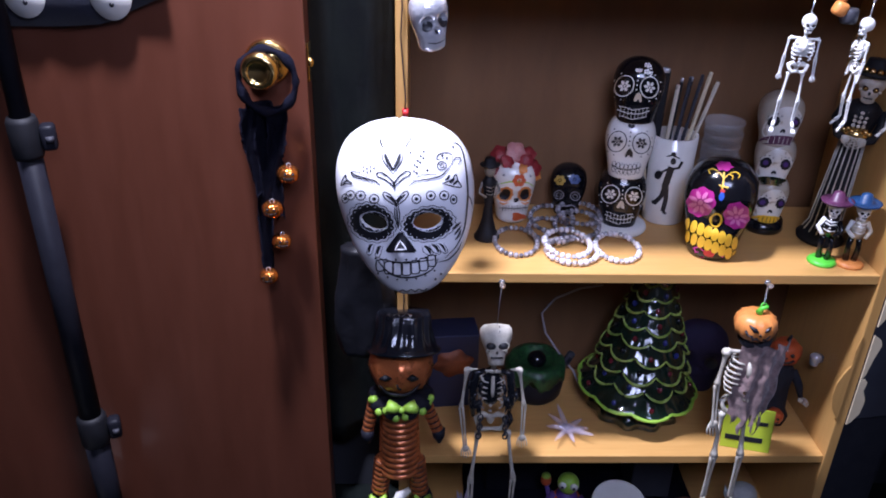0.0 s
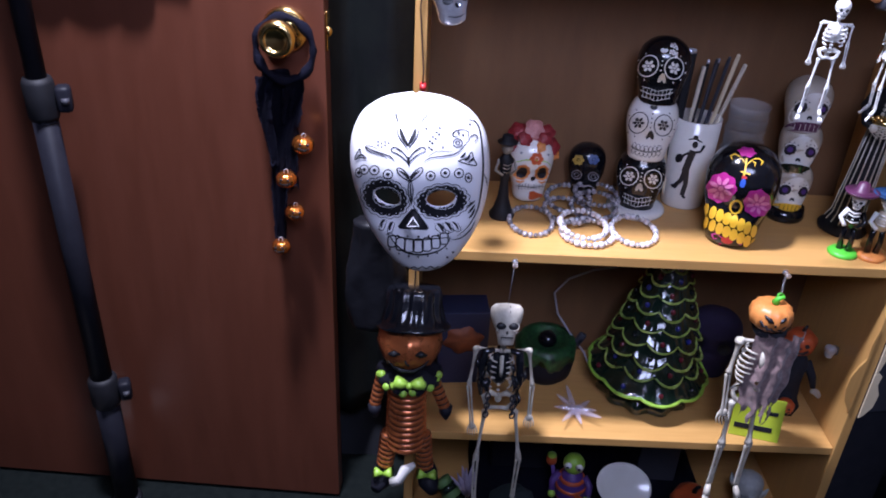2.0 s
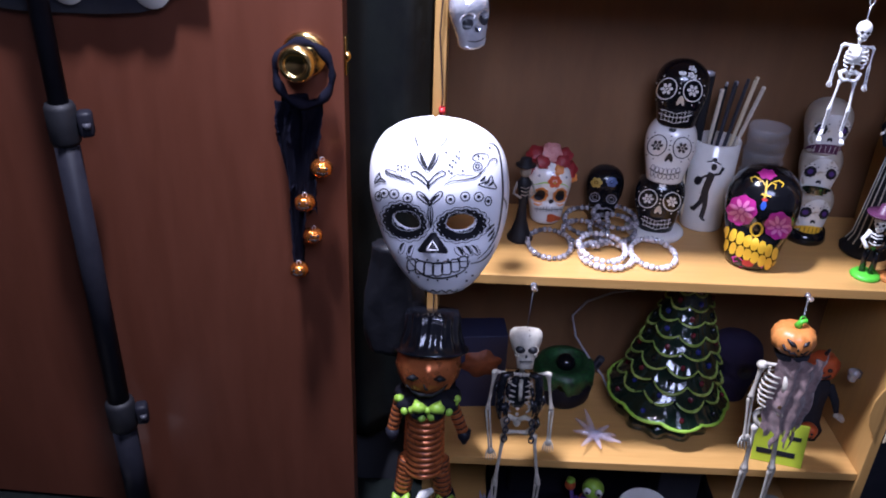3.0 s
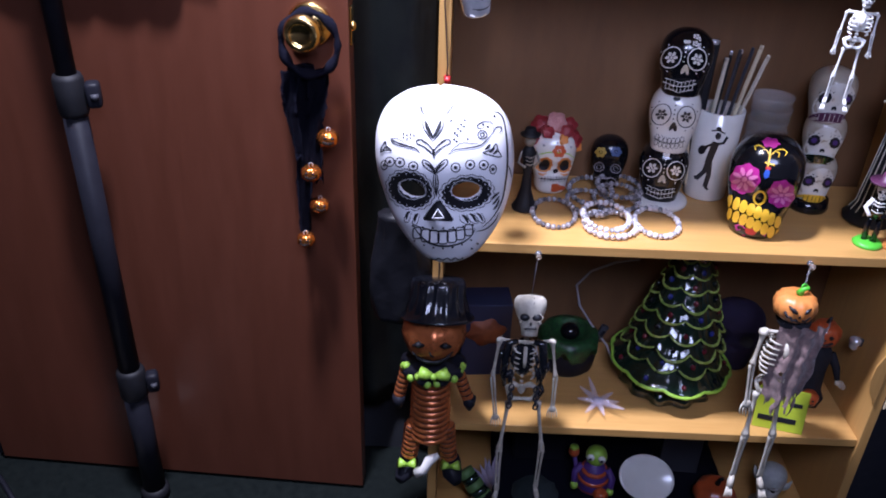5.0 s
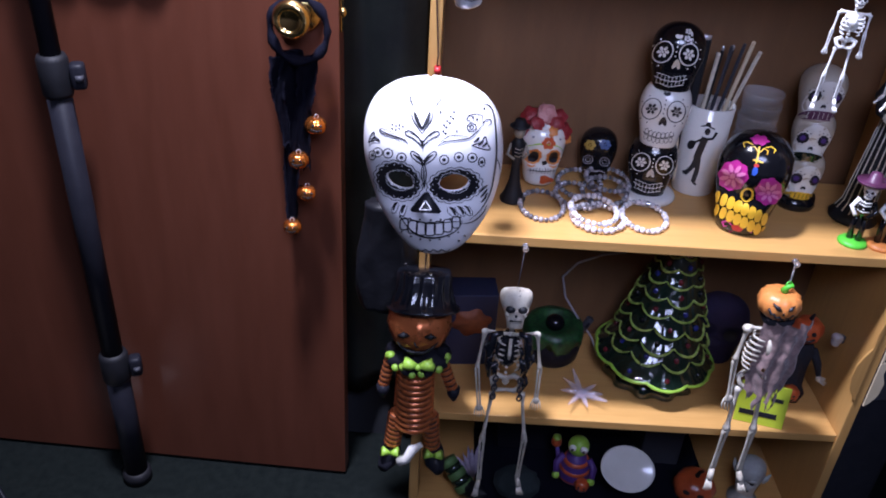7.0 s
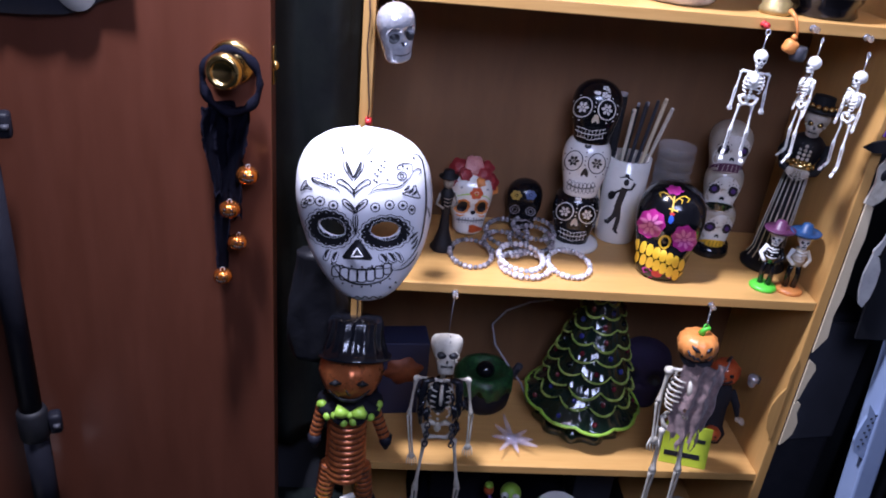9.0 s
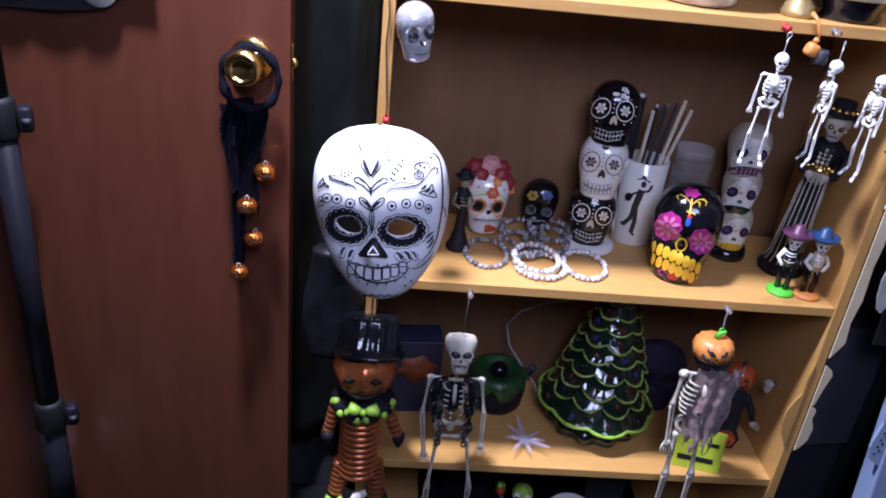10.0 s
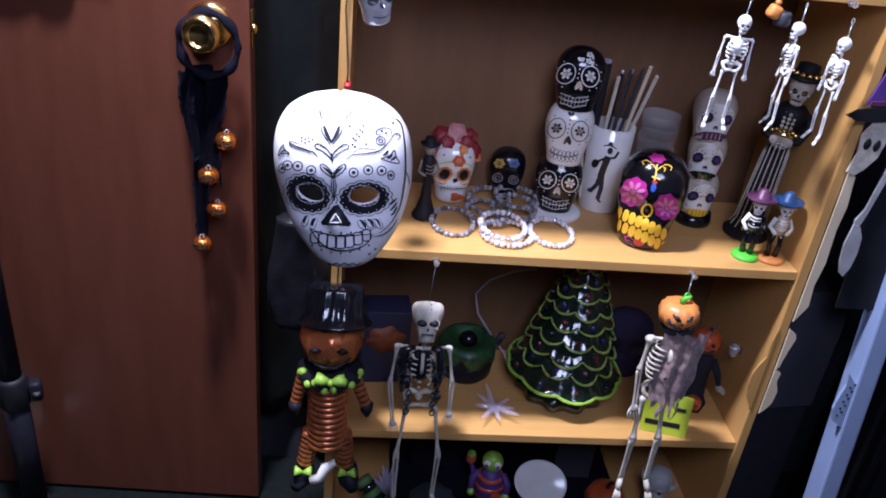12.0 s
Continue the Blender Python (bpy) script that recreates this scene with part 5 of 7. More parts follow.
def build_striped_fellow():
    bm = bmesh.new()
    y = -0.032
    # head: a wide copper pumpkin
    lathe(bm, [(0.006, -0.030), (0.030, -0.031), (0.044, -0.020), (0.048, 0.0), (0.045, 0.020), (0.032, 0.030), (0.005, 0.031)], 48, 0, (0.006, y, 0.538), lambda a, k: 1.05 - 0.07 * abs(math.sin(4 * a)) ** 0.4)
    for e in (-1, 1):
        tube(bm, [(0.004 + e * 0.020 - 0.009, y - 0.044, 0.544), (0.004 + e * 0.020, y - 0.0475, 0.548), (0.004 + e * 0.020 + 0.009, y - 0.044, 0.544)], [0.0012, 0.0055, 0.0012], 6, 1)
    tube(bm, [(0.001, y - 0.050, 0.537), (0.003, y - 0.051, 0.531), (0.007, y - 0.050, 0.528)], 0.0016, 6, 1)
    tube(bm, [(-0.026, y - 0.038, 0.527), (-0.016, y - 0.044, 0.520), (-0.004, y - 0.047, 0.516), (0.014, y - 0.047, 0.516), (0.026, y - 0.043, 0.521), (0.036, y - 0.036, 0.529)], [0.001, 0.0024, 0.003, 0.003, 0.0024, 0.001], 6, 1)
    # black crumpled hat, tipped back
    before = len(bm.verts)
    lathe(bm, [(0.030, 0.002), (0.046, 0.0), (0.050, 0.001), (0.050, 0.003), (0.045, 0.006), (0.041, 0.012), (0.038, 0.020), (0.036, 0.030), (0.036, 0.040), (0.033, 0.046), (0.006, 0.047)], 72, 6, (0, 0, 0), lambda a, k: 1 + (0.035 * math.sin(7 * a + 0.5 * k) + 0.04 * math.sin(17 * a - 0.4 * k) if k > 4 else 0.012 * math.sin(5 * a)))
    bm.verts.ensure_lookup_table()
    bmesh.ops.transform(bm, verts=bm.verts[before:], matrix=pose(0.010, y + 0.006, 0.560, -22) @ Matrix.Diagonal((1.14, 1.1, 1.35, 1)))
    # collar with lime dots and a bow
    lathe(bm, [(0.016, 0.494), (0.046, 0.486), (0.050, 0.474), (0.044, 0.466), (0.016, 0.470)], 40, 2, (0.006, y, 0.0), lambda a, k: 1 + 0.09 * math.sin(9 * a))
    random.seed(8)
    for k in range(10):
        a = radians(186 + 168 * k / 9)
        ball(bm, (0.006 + 0.046 * math.cos(a), y + 0.046 * math.sin(a), 0.470 + 0.016 * random.random()), (0.0068, 0.0068, 0.0068), 3, 9, 6)
    for e in (-1, 1):
        tube(bm, [(0.008, y - 0.052, 0.494), (0.008 + e * 0.010, y - 0.055, 0.498), (0.008 + e * 0.021, y - 0.052, 0.499)], [0.003, 0.008, 0.011], 8, 3)
    ball(bm, (0.008, y - 0.055, 0.494), 0.0055, 3, 8, 6)
    # ribbed trunk, arms and legs
    spring(bm, (0.003, y, 0.480), (0.003, y, 0.330), 0.0305, 0.0345, 13, (0, 5), 28)
    spring(bm, (-0.036, y, 0.470), (-0.048, y - 0.004, 0.412), 0.0105, 0.0095, 6, (0, 1))
    spring(bm, (0.042, y, 0.470), (0.064, y - 0.006, 0.414), 0.011, 0.010, 6, (0, 1))
    for x, z in ((-0.048, 0.402), (0.066, 0.404)):
        tube(bm, [(x, y - 0.006, z + 0.012), (x, y - 0.008, z), (x + 0.001, y - 0.010, z - 0.012)], [0.011, 0.010, 0.003], 10, 2)
    spring(bm, (-0.023, y, 0.350), (-0.031, y - 0.004, 0.282), 0.0165, 0.0145, 7, (0, 1), 18)
    spring(bm, (0.029, y, 0.350), (0.037, y - 0.004, 0.280), 0.0165, 0.0145, 7, (0, 1), 18)
    for x in (-0.033, 0.040):
        tube(bm, [(x, y, 0.278), (x, y + 0.004, 0.262), (x + 0.004 * (1 if x > 0 else -1), y - 0.012, 0.250), (x + 0.012 * (1 if x > 0 else -1), y - 0.030, 0.248)], [0.014, 0.018, 0.017, 0.009], 12, 2)
        for e in (-1, 1):
            tube(bm, [(x, y - 0.022, 0.276), (x + e * 0.014, y - 0.024, 0.282)], [0.003, 0.009], 8, 3)
    # white paper tag under the trunk
    tube(bm, [(-0.016, y - 0.036, 0.272), (-0.004, y - 0.038, 0.282), (0.004, y - 0.036, 0.302), (0.020, y - 0.030, 0.310)], [0.009, 0.008, 0.009, 0.005], 8, 4)
    # what it hangs by
    tube(bm, [(0.010, y + 0.012, 0.606), (0.010, -0.002, 0.640), (0.009, 0.001, 0.668)], 0.0010, 5, 2)
    ob = part("striped_fellow", bm, (COPPER, BLACK_MATTE, BLACK_PLASTIC, LIME, WHITE_GLAZE, DARK_COPPER, VINYL))
    return tagged(ob, "copper-orange foil pumpkin doll with ribbed striped limbs and black hat", "hanging doll")


build_striped_fellow()


# ---- the shelf below ----
Z2 = SHELVES[1]


def build_ceramic_tree():
    tree = thing("ceramic_tree", "glossy dark green ceramic tree with lime-painted scalloped edges", "tree ornament")
    tiers = ((0.106, 0.050), (0.085, 0.080), (0.080, 0.108), (0.073, 0.137), (0.065, 0.166), (0.056, 0.194), (0.047, 0.220), (0.038, 0.245), (0.028, 0.269), (0.017, 0.291))
    part("foot", lathe(bmesh.new(), [(0.001, 0), (0.076, 0), (0.084, 0.008), (0.078, 0.022), (0.056, 0.040), (0.001, 0.042)], 72, 0, (0, 0, 0), lambda a, k: 1 + 0.06 * math.sin(11 * a)), DARK_GREEN, tree, "dark glazed foot")
    lean = pose(0, 0, 0.04, 0, 2.5, 0) @ pose(0, 0, -0.04)
    random.seed(31)
    for k, (r, z) in enumerate(tiers):
        lobes = 9 if k == 0 else max(6, 9 - k // 2)
        turn = math.pi * (k % 2) + 0.9 * random.random()
        size = [random.uniform(0.75, 1.25) for _ in range(lobes)]

        def lobe(a):
            """1 at a drooping tip, 0 in the notch between two."""
            q = (lobes * a / (2 * math.pi) + turn) % lobes
            return math.sin(math.pi * (q % 1)) ** 0.75 * size[int(q) % lobes]

        seg, bm, rows = 144, bmesh.new(), []
        angle = [2 * math.pi * i / seg for i in range(seg)]
        amp, out = (0.006, 0.05) if k == 0 else (0.0135 * (r / 0.08) ** 0.6, 0.13)
        nxt = tiers[k + 1][0] if k + 1 < len(tiers) else 0.004
        rise = (tiers[k + 1][1] - z if k + 1 < len(tiers) else 0.03) + 0.012
        # under side, rounded lip, then a skirt that sweeps up steeply like a bell
        for q, dz, use in ((0.45, 0.010, 0.0), (0.90, 0.000, 0.9), (0.985, -0.001, 1.0), (1.0, 0.0025, 1.0), (0.965, 0.0055, 1.0), (0.88, 0.30 * rise, 0.75), (0.80, 0.52 * rise, 0.45), (0.86 * nxt / r, 0.8 * rise, 0.2), (0.6 * nxt / r, rise, 0.0)):
            row = []
            for a in angle:
                f = lobe(a)
                rr = q * r * (1 + out * use * (f - 0.6) + 0.007 * use * math.sin(5 * lobes * a) + 0.05 * use * noise.noise((6 * math.cos(a), 6 * math.sin(a), 3 * k + 4 * q)))
                row.append(bm.verts.new(lean @ Vector((rr * math.cos(a), rr * math.sin(a), z + dz - amp * use * (f - 0.5)))))
            rows.append(row)
        for a, b in zip(rows, rows[1:]):
            for i in range(seg):
                bm.faces.new((a[i], a[(i + 1) % seg], b[(i + 1) % seg], b[i]))
        bm.faces.new(rows[0][::-1])
        bm.faces.new(rows[-1])
        tier = part("tier", bm, DARK_GREEN, tree)
        rim, thick = [], []
        for a in angle:
            f = lobe(a)
            rr = 0.998 * r * (1 + out * (f - 0.6))
            rim.append(lean @ Vector((rr * math.cos(a), rr * math.sin(a), z + 0.002 - amp * (f - 0.5))))
            thick.append((0.0032 if k == 0 else 0.0012 + 0.0015 * f) * (1 + 0.35 * noise.noise((9 * math.cos(a), 9 * math.sin(a), k))))
        part("rim", tube(bmesh.new(), rim, thick, 6, 0, True), LIME if k < 1 else LIME_GLAZE, tier, "lime-green painted rim")
        for i in range(lobes):
            a = 2 * math.pi * (i + 0.5 - turn) / lobes
            if r < 0.025:
                continue
            bm = ball(bmesh.new(), (0, 0, 0), (0.0050, 0.0050, 0.0060), 0, 8, 6)
            bulb = part("bulb", bm, (BULB_RED, BULB_BLUE, BULB_RED, BLACK_GLAZE)[(i + k) % 4], tree)
            bulb.location = lean @ Vector((0.90 * r * math.cos(a), 0.90 * r * math.sin(a), z + 0.010))
    return put(tree, 0.433, 0.142, Z2, 12)


build_ceramic_tree()


def build_cable():
    bm = bmesh.new()
    tube(bm, [(0.372, 0.228, Z2 + 0.208), (0.330, 0.228, Z2 + 0.200), (0.286, 0.226, Z2 + 0.180), (0.262, 0.222, Z2 + 0.150), (0.270, 0.208, Z2 + 0.115), (0.297, 0.190, Z2 + 0.080), (0.322, 0.170, Z2 + 0.055), (0.338, 0.160, Z2 + 0.02)], 0.0020, 7)
    cable = part("lamp_cord", bm, mat("pale_vinyl_cord", (0.42, 0.40, 0.44), 0.35, second=(0.34, 0.32, 0.36), scale=60, trans=0.2))
    tagged(cable, "thin translucent lamp cord hanging behind a ceramic tree", "cord")
    plug = thing("cord_switch", "small grey inline switch on a lamp cord", "switch")
    part("housing", box(bmesh.new(), (0, 0, 0), (0.014, 0.012, 0.030), 0.004, 0, (0, 25, 0)), GREY_PLASTIC, plug)
    part("rocker", box(bmesh.new(), (0, -0.007, 0), (0.006, 0.003, 0.012), 0.001, 0, (0, 25, 0)), BLACK_PLASTIC, plug)
    put(plug, 0.312, 0.180, Z2 + 0.078)


build_cable()


def build_cauldron():
    pot = thing("cauldron", "black plastic cauldron with a green drooping slime rim", "pot")
    part("bowl", lathe(bmesh.new(), [(0.001, 0), (0.040, 0), (0.050, 0.012), (0.054, 0.040), (0.050, 0.064), (0.046, 0.068), (0.001, 0.066)], 36), BLACK_PLASTIC, pot)
    slime = lathe(bmesh.new(), [(0.053, 0.046), (0.0565, 0.052), (0.056, 0.070), (0.050, 0.080), (0.036, 0.082), (0.034, 0.072)], 60, 0, (0, 0, 0), lambda a, k: 1 + (0.03 * math.sin(7 * a) if k < 3 else 0))
    for v in slime.verts:
        a = math.atan2(v.co.y, v.co.x)
        if v.co.z < 0.06:
            v.co.z += 0.010 * math.sin(6 * a) + 0.005 * math.sin(13 * a)
    part("slime_rim", slime, mat("dark_slime_green", (0.022, 0.095, 0.026), 0.4, second=(0.005, 0.016, 0.008), scale=110, mix=0.3, bump=0.6, fine=120), pot, "dark green slime rim")
    part("eyeball", ball(bmesh.new(), (0, -0.004, 0.080), (0.018, 0.018, 0.016), 0, 20, 14), BLACK_GLAZE, pot, "glossy black ball in the middle")
    return put(pot, 0.252, 0.178, Z2)


build_cauldron()


def build_dark_box():
    carton = thing("carton", "dark blue carton with an orange printed panel", "box")
    part("body", box(bmesh.new(), (0, 0, 0.078), (0.090, 0.060, 0.156), 0.002), mat("navy_card", (0.018, 0.02, 0.05), 0.6, scale=15), carton, smooth=False)
    panel = bmesh.new()
    lathe(panel, [(0.001, 0), (0.031, 0), (0.031, 0.0012), (0.001, 0.0014)], 28, 0, (0, 0, 0), lambda a, k: 1 + 0.12 * math.sin(6 * a))
    bmesh.ops.transform(panel, verts=panel.verts, matrix=pose(0.0, -0.0302, 0.098, 90, 0, 0) @ Matrix.Diagonal((1.1, 0.9, 1, 1)))
    part("printed_panel", panel, mat("dull_orange_print", (0.28, 0.07, 0.02), 0.6, second=(0.12, 0.03, 0.012), scale=50), carton)
    return put(carton, 0.093, 0.165, Z2, 5)


build_dark_box()


def build_acrylic_star():
    star = thing("acrylic_star", "clear spiky plastic star with lilac tints lying on the shelf", "ornament")
    m = mat("lilac_clear_plastic", (0.86, 0.80, 0.90), 0.08, second=(0.72, 0.62, 0.80), scale=60, bump=0.3, fine=120, coat=0.4, alpha=0.24)
    random.seed(4)
    hub = part("hub", ball(bmesh.new(), (0, 0, 0.010), (0.012, 0.012, 0.008), 0, 14, 9), m, star)
    for k in range(8):
        a = 2 * math.pi * k / 8 + random.uniform(-0.25, 0.25)
        length, rise = random.uniform(0.034, 0.058), random.uniform(-0.002, 0.020)
        end = (length * math.cos(a), length * math.sin(a), max(0.003, 0.008 + rise))
        part("ray", tube(bmesh.new(), [(0, 0, 0.010), (end[0] * 0.6, end[1] * 0.6, 0.010 + rise * 0.5), end], [0.0055, 0.0045, 0.0012], 6), m, star, smooth=False)
    return put(star, 0.297, 0.062, Z2)


build_acrylic_star()


def build_sign():
    sign = thing("card_sign", "lime-green card sign with black hand lettering, leaning on the shelf", "sign")
    body = box(bmesh.new(), (0, 0, 0.039), (0.082, 0.003, 0.078), 0.0008)
    part("card", body, mat("acid_yellow_card", (0.42, 0.50, 0.03), 0.6, second=(0.34, 0.42, 0.025), scale=30), sign, smooth=False)
    for x, z, w, h in ((-0.004, 0.021, 0.062, 0.009), (0.022, 0.052, 0.020, 0.007)):
        part("lettering_bar", box(bmesh.new(), (x, -0.0022, z), (w, 0.0014, h), 0.0004), INK, sign, smooth=False)
    put(sign, 0.600, 0.020, Z2, -14, -14)
    return sign


build_sign()


def jack_lantern(bm, c, r, slots=(0, 1), squash=0.86):
    lathe(bm, [(0.1 * r, -0.80 * r), (0.6 * r, -0.82 * r), (0.92 * r, -0.45 * r), (r, 0), (0.92 * r, 0.45 * r), (0.6 * r, 0.78 * r), (0.1 * r, 0.74 * r)], 32, slots[0], c, lambda a, k: 1.04 - 0.09 * abs(math.sin(4 * a)) ** 0.4)
    for e in (-1, 1):
        ball(bm, (c[0] + e * 0.34 * r, c[1] - 0.86 * r, c[2] + 0.20 * r), (0.17 * r, 0.14 * r, 0.15 * r), slots[1], 7, 5)
    ball(bm, (c[0], c[1] - 0.97 * r, c[2]), (0.08 * r, 0.1 * r, 0.1 * r), slots[1], 6, 5)
    tube(bm, [(c[0] - 0.5 * r, c[1] - 0.80 * r, c[2] - 0.18 * r), (c[0] - 0.2 * r, c[1] - 0.92 * r, c[2] - 0.38 * r), (c[0] + 0.2 * r, c[1] - 0.92 * r, c[2] - 0.38 * r), (c[0] + 0.5 * r, c[1] - 0.80 * r, c[2] - 0.18 * r)], 0.09 * r, 6, slots[1])


def build_pumpkin_doll():
    bm = bmesh.new()
    lathe(bm, [(0.001, 0), (0.028, 0), (0.030, 0.010), (0.022, 0.030), (0.020, 0.070), (0.024, 0.105), (0.016, 0.120), (0.006, 0.124)], 24, 0, (0, 0, 0), lambda a, k: 1 + 0.06 * math.sin(7 * a + k))
    jack_lantern(bm, (0, -0.002, 0.148), 0.026, (1, 2))
    jack_lantern(bm, (0.004, -0.030, 0.026), 0.0155, (1, 2))
    for e in (-1, 1):
        tube(bm, [(e * 0.020, 0, 0.108), (e * 0.034, -0.006, 0.084), (e * 0.040, -0.016, 0.066)], [0.008, 0.007, 0.004], 8, 0)
        hand(bm, (e * 0.041, -0.018, 0.062), (e * 0.6, -0.4, 0.1), 0.020, 3)
    tube(bm, [(0, 0, 0.168), (0.003, -0.001, 0.180)], [0.004, 0.002], 7, 2)
    ob = part("pumpkin_doll", bm, (BLACK_CLOTH, RED_ORANGE, INK, BONE))
    tagged(ob, "small pumpkin-headed doll in a dark robe holding a tiny pumpkin", "doll")
    return put(ob, 0.678, 0.108, Z2, -20)


build_pumpkin_doll()


def build_panel_knob():
    knob = thing("skull_button", "little silver skull button stuck on the bookcase's side", "ornament")
    bm = skull_shape(bmesh.new(), 0.020, 0.018, 0.024)
    part("body", bm, SILVER, knob)
    bm = bmesh.new()
    box(bm, (0.0, 0.010, 0.012), (0.012, 0.006, 0.014), 0.001)
    part("sticky_pad", bm, GREY_PLASTIC, knob)
    return put(knob, 0.7205, 0.085, 0.455, -72)


build_panel_knob()


def build_purple_skull():
    skull = thing("sugar_skull", "dull purple papery skull standing at the shelf's back", "skull ornament")
    bm = skull_shape(bmesh.new(), 0.10, 0.07, 0.145, dents=((-0.024, 0.078, 0.02, 0.012), (0.024, 0.078, 0.02, 0.012), (0, 0.055, 0.01, 0.008)))
    deep = Decal(bm, 0.0015)
    for e in (-1, 1):
        deep.fill((e * 0.024, 0.060), (0.013, 0.013), 0, 14, 2)
    part("body", bm, mat("dusky_purple", (0.022, 0.013, 0.045), 0.9, second=(0.012, 0.007, 0.026), scale=60, bump=0.4), skull)
    deep.done("socket_paint", INK, skull)
    return put(skull, 0.566, 0.205, Z2, -22)


build_purple_skull()

# ---- the lowest shelf ----
Z1 = SHELVES[0]


def build_plate():
    plate = thing("oval_plate", "plain white oval dish leaning in the lowest shelf", "plate")
    bm = lathe(bmesh.new(), [(0.001, 0), (0.038, 0.001), (0.050, 0.008), (0.054, 0.009), (0.054, 0.011), (0.049, 0.0105), (0.037, 0.004), (0.001, 0.0035)], 48)
    bmesh.ops.scale(bm, verts=bm.verts, vec=(1.0, 0.80, 1))
    part("dish", bm, WHITE_GLAZE, plate)
    stand = box(bmesh.new(), (0, 0.018, -0.030), (0.05, 0.05, 0.012), 0.002, 0, (-52, 0, 0))
    part("stand", stand, BLACK_PLASTIC, plate, "black stand")
    return put(plate, 0.411, 0.070, Z1 + 0.067, 0, 40, 10)


build_plate()


def build_green_doll():
    bm = bmesh.new()
    lathe(bm, [(0.001, 0), (0.030, 0), (0.036, 0.018), (0.030, 0.050), (0.018, 0.072), (0.006, 0.080)], 24, 1)
    for low in (0.012, 0.032, 0.052):
        w = 0.0365 - 0.30 * max(0, low - 0.028)
        lathe(bm, [(w - 0.002, low), (w, low + 0.004), (w - 0.002, low + 0.009), (w - 0.005, low + 0.010)], 24, 2)
    ball(bm, (0, 0, 0.096), (0.023, 0.022, 0.024), 0, 18, 12)
    for e in (-1, 1):
        ball(bm, (e * 0.012, -0.021, 0.106), (0.0085, 0.006, 0.0085), 3, 12, 8)
        ball(bm, (e * 0.012, -0.0265, 0.106), (0.0035, 0.002, 0.0035), 4, 8, 6)
        tube(bm, [(e * 0.026, 0, 0.062), (e * 0.040, -0.010, 0.046), (e * 0.038, -0.024, 0.030)], [0.009, 0.008, 0.007], 8, 1)
        ball(bm, (e * 0.038, -0.028, 0.026), 0.009, 0, 9, 6)
    jack_lantern(bm, (0.020, -0.036, 0.020), 0.016, (2, 4))
    ball(bm, (-0.048, 0.006, 0.090), (0.012, 0.012, 0.014), 2, 10, 7)
    ball(bm, (-0.048, 0.004, 0.104), (0.010, 0.010, 0.006), 0, 10, 7)
    tube(bm, [(-0.046, 0.006, 0.080), (-0.036, 0.002, 0.040), (-0.03, 0.0, 0.0)], 0.005, 8, 1)
    ob = part("green_doll", bm, (LIME, PURPLE, RED_ORANGE, WHITE_GLAZE, INK))
    tagged(ob, "green-faced toy with round eyes in a purple and orange coat", "doll")
    return put(ob, 0.322, 0.105, Z1, -12, 0, 0, 0.9)


build_green_doll()


def build_grey_bust():
    """One plain moulded head on a short neck."""
    bm = bmesh.new()
    lathe(bm, [(0.001, 0), (0.034, 0), (0.034, 0.008), (0.022, 0.020), (0.019, 0.040), (0.012, 0.052)], 24, 0)
    skull_shape(bm, 0.062, 0.070, 0.094, 0.034, dents=((-0.013, 0.046, 0.011, 0.009), (0.013, 0.046, 0.011, 0.009), (0, 0.012, 0.010, 0.003)))
    for e in (-1, 1):
        ball(bm, (e * 0.013, -0.0235, 0.078), (0.0052, 0.004, 0.0052), 1, 10, 7)
        tube(bm, [(e * 0.028, 0, 0.078), (e * 0.036, 0.002, 0.088), (e * 0.041, 0.004, 0.104)], [0.008, 0.006, 0.0015], 8, 0)
        tube(bm, [(e * 0.004, -0.034, 0.088), (e * 0.014, -0.034, 0.093), (e * 0.023, -0.026, 0.090)], [0.0025, 0.0035, 0.002], 7, 0)
    tube(bm, [(0.0, -0.030, 0.082), (0.0, -0.040, 0.070), (0.0, -0.034, 0.064)], [0.003, 0.0055, 0.004], 8, 0)
    tube(bm, [(-0.012, -0.027, 0.056), (0, -0.030, 0.054), (0.012, -0.027, 0.056)], 0.0018, 6, 1)
    ob = part("ghoul_bust", bm, (mat("pale_grey_rubber", (0.46, 0.46, 0.44), 0.6, second=(0.24, 0.25, 0.24), scale=45, mix=0.6, bump=0.4, fine=150), INK))
    tagged(ob, "grey ghoul head figure with a pale bald crown", "bust")
    return put(ob, 0.650, 0.075, Z1, -35, 0, 0, 0.84)


build_grey_bust()


def build_low_pumpkin():
    pumpkin = thing("pumpkin", "dull orange plastic pumpkin with carved face", "pumpkin")
    bm = bmesh.new()
    lathe(bm, [(0.006, 0.0), (0.038, 0.002), (0.054, 0.024), (0.056, 0.046), (0.046, 0.070), (0.024, 0.082), (0.004, 0.078)], 48, 0, (0, 0, 0), lambda a, k: 1.03 - 0.08 * abs(math.sin(5 * a)) ** 0.4)
    face = Decal(bm, 0.0015)
    for e in (-1, 1):
        face.fill((e * 0.018, 0.030), (0.009, 0.007), 0, 10, 2)
    face.line([(-0.026, 0.010), (-0.008, 0.002), (0.008, 0.002), (0.026, 0.010)], 0.006, taper=True)
    part("shell", bm, RED_ORANGE, pumpkin)
    face.done("carved_face", INK, pumpkin)
    part("stalk", tube(bmesh.new(), [(0, 0, 0.078), (0.004, 0, 0.096), (0.012, 0, 0.102)], [0.007, 0.005, 0.004], 8), BLACK_MATTE, pumpkin)
    return put(pumpkin, 0.552, 0.075, Z1 - 0.002, -20, 0, 0, 0.72)


build_low_pumpkin()


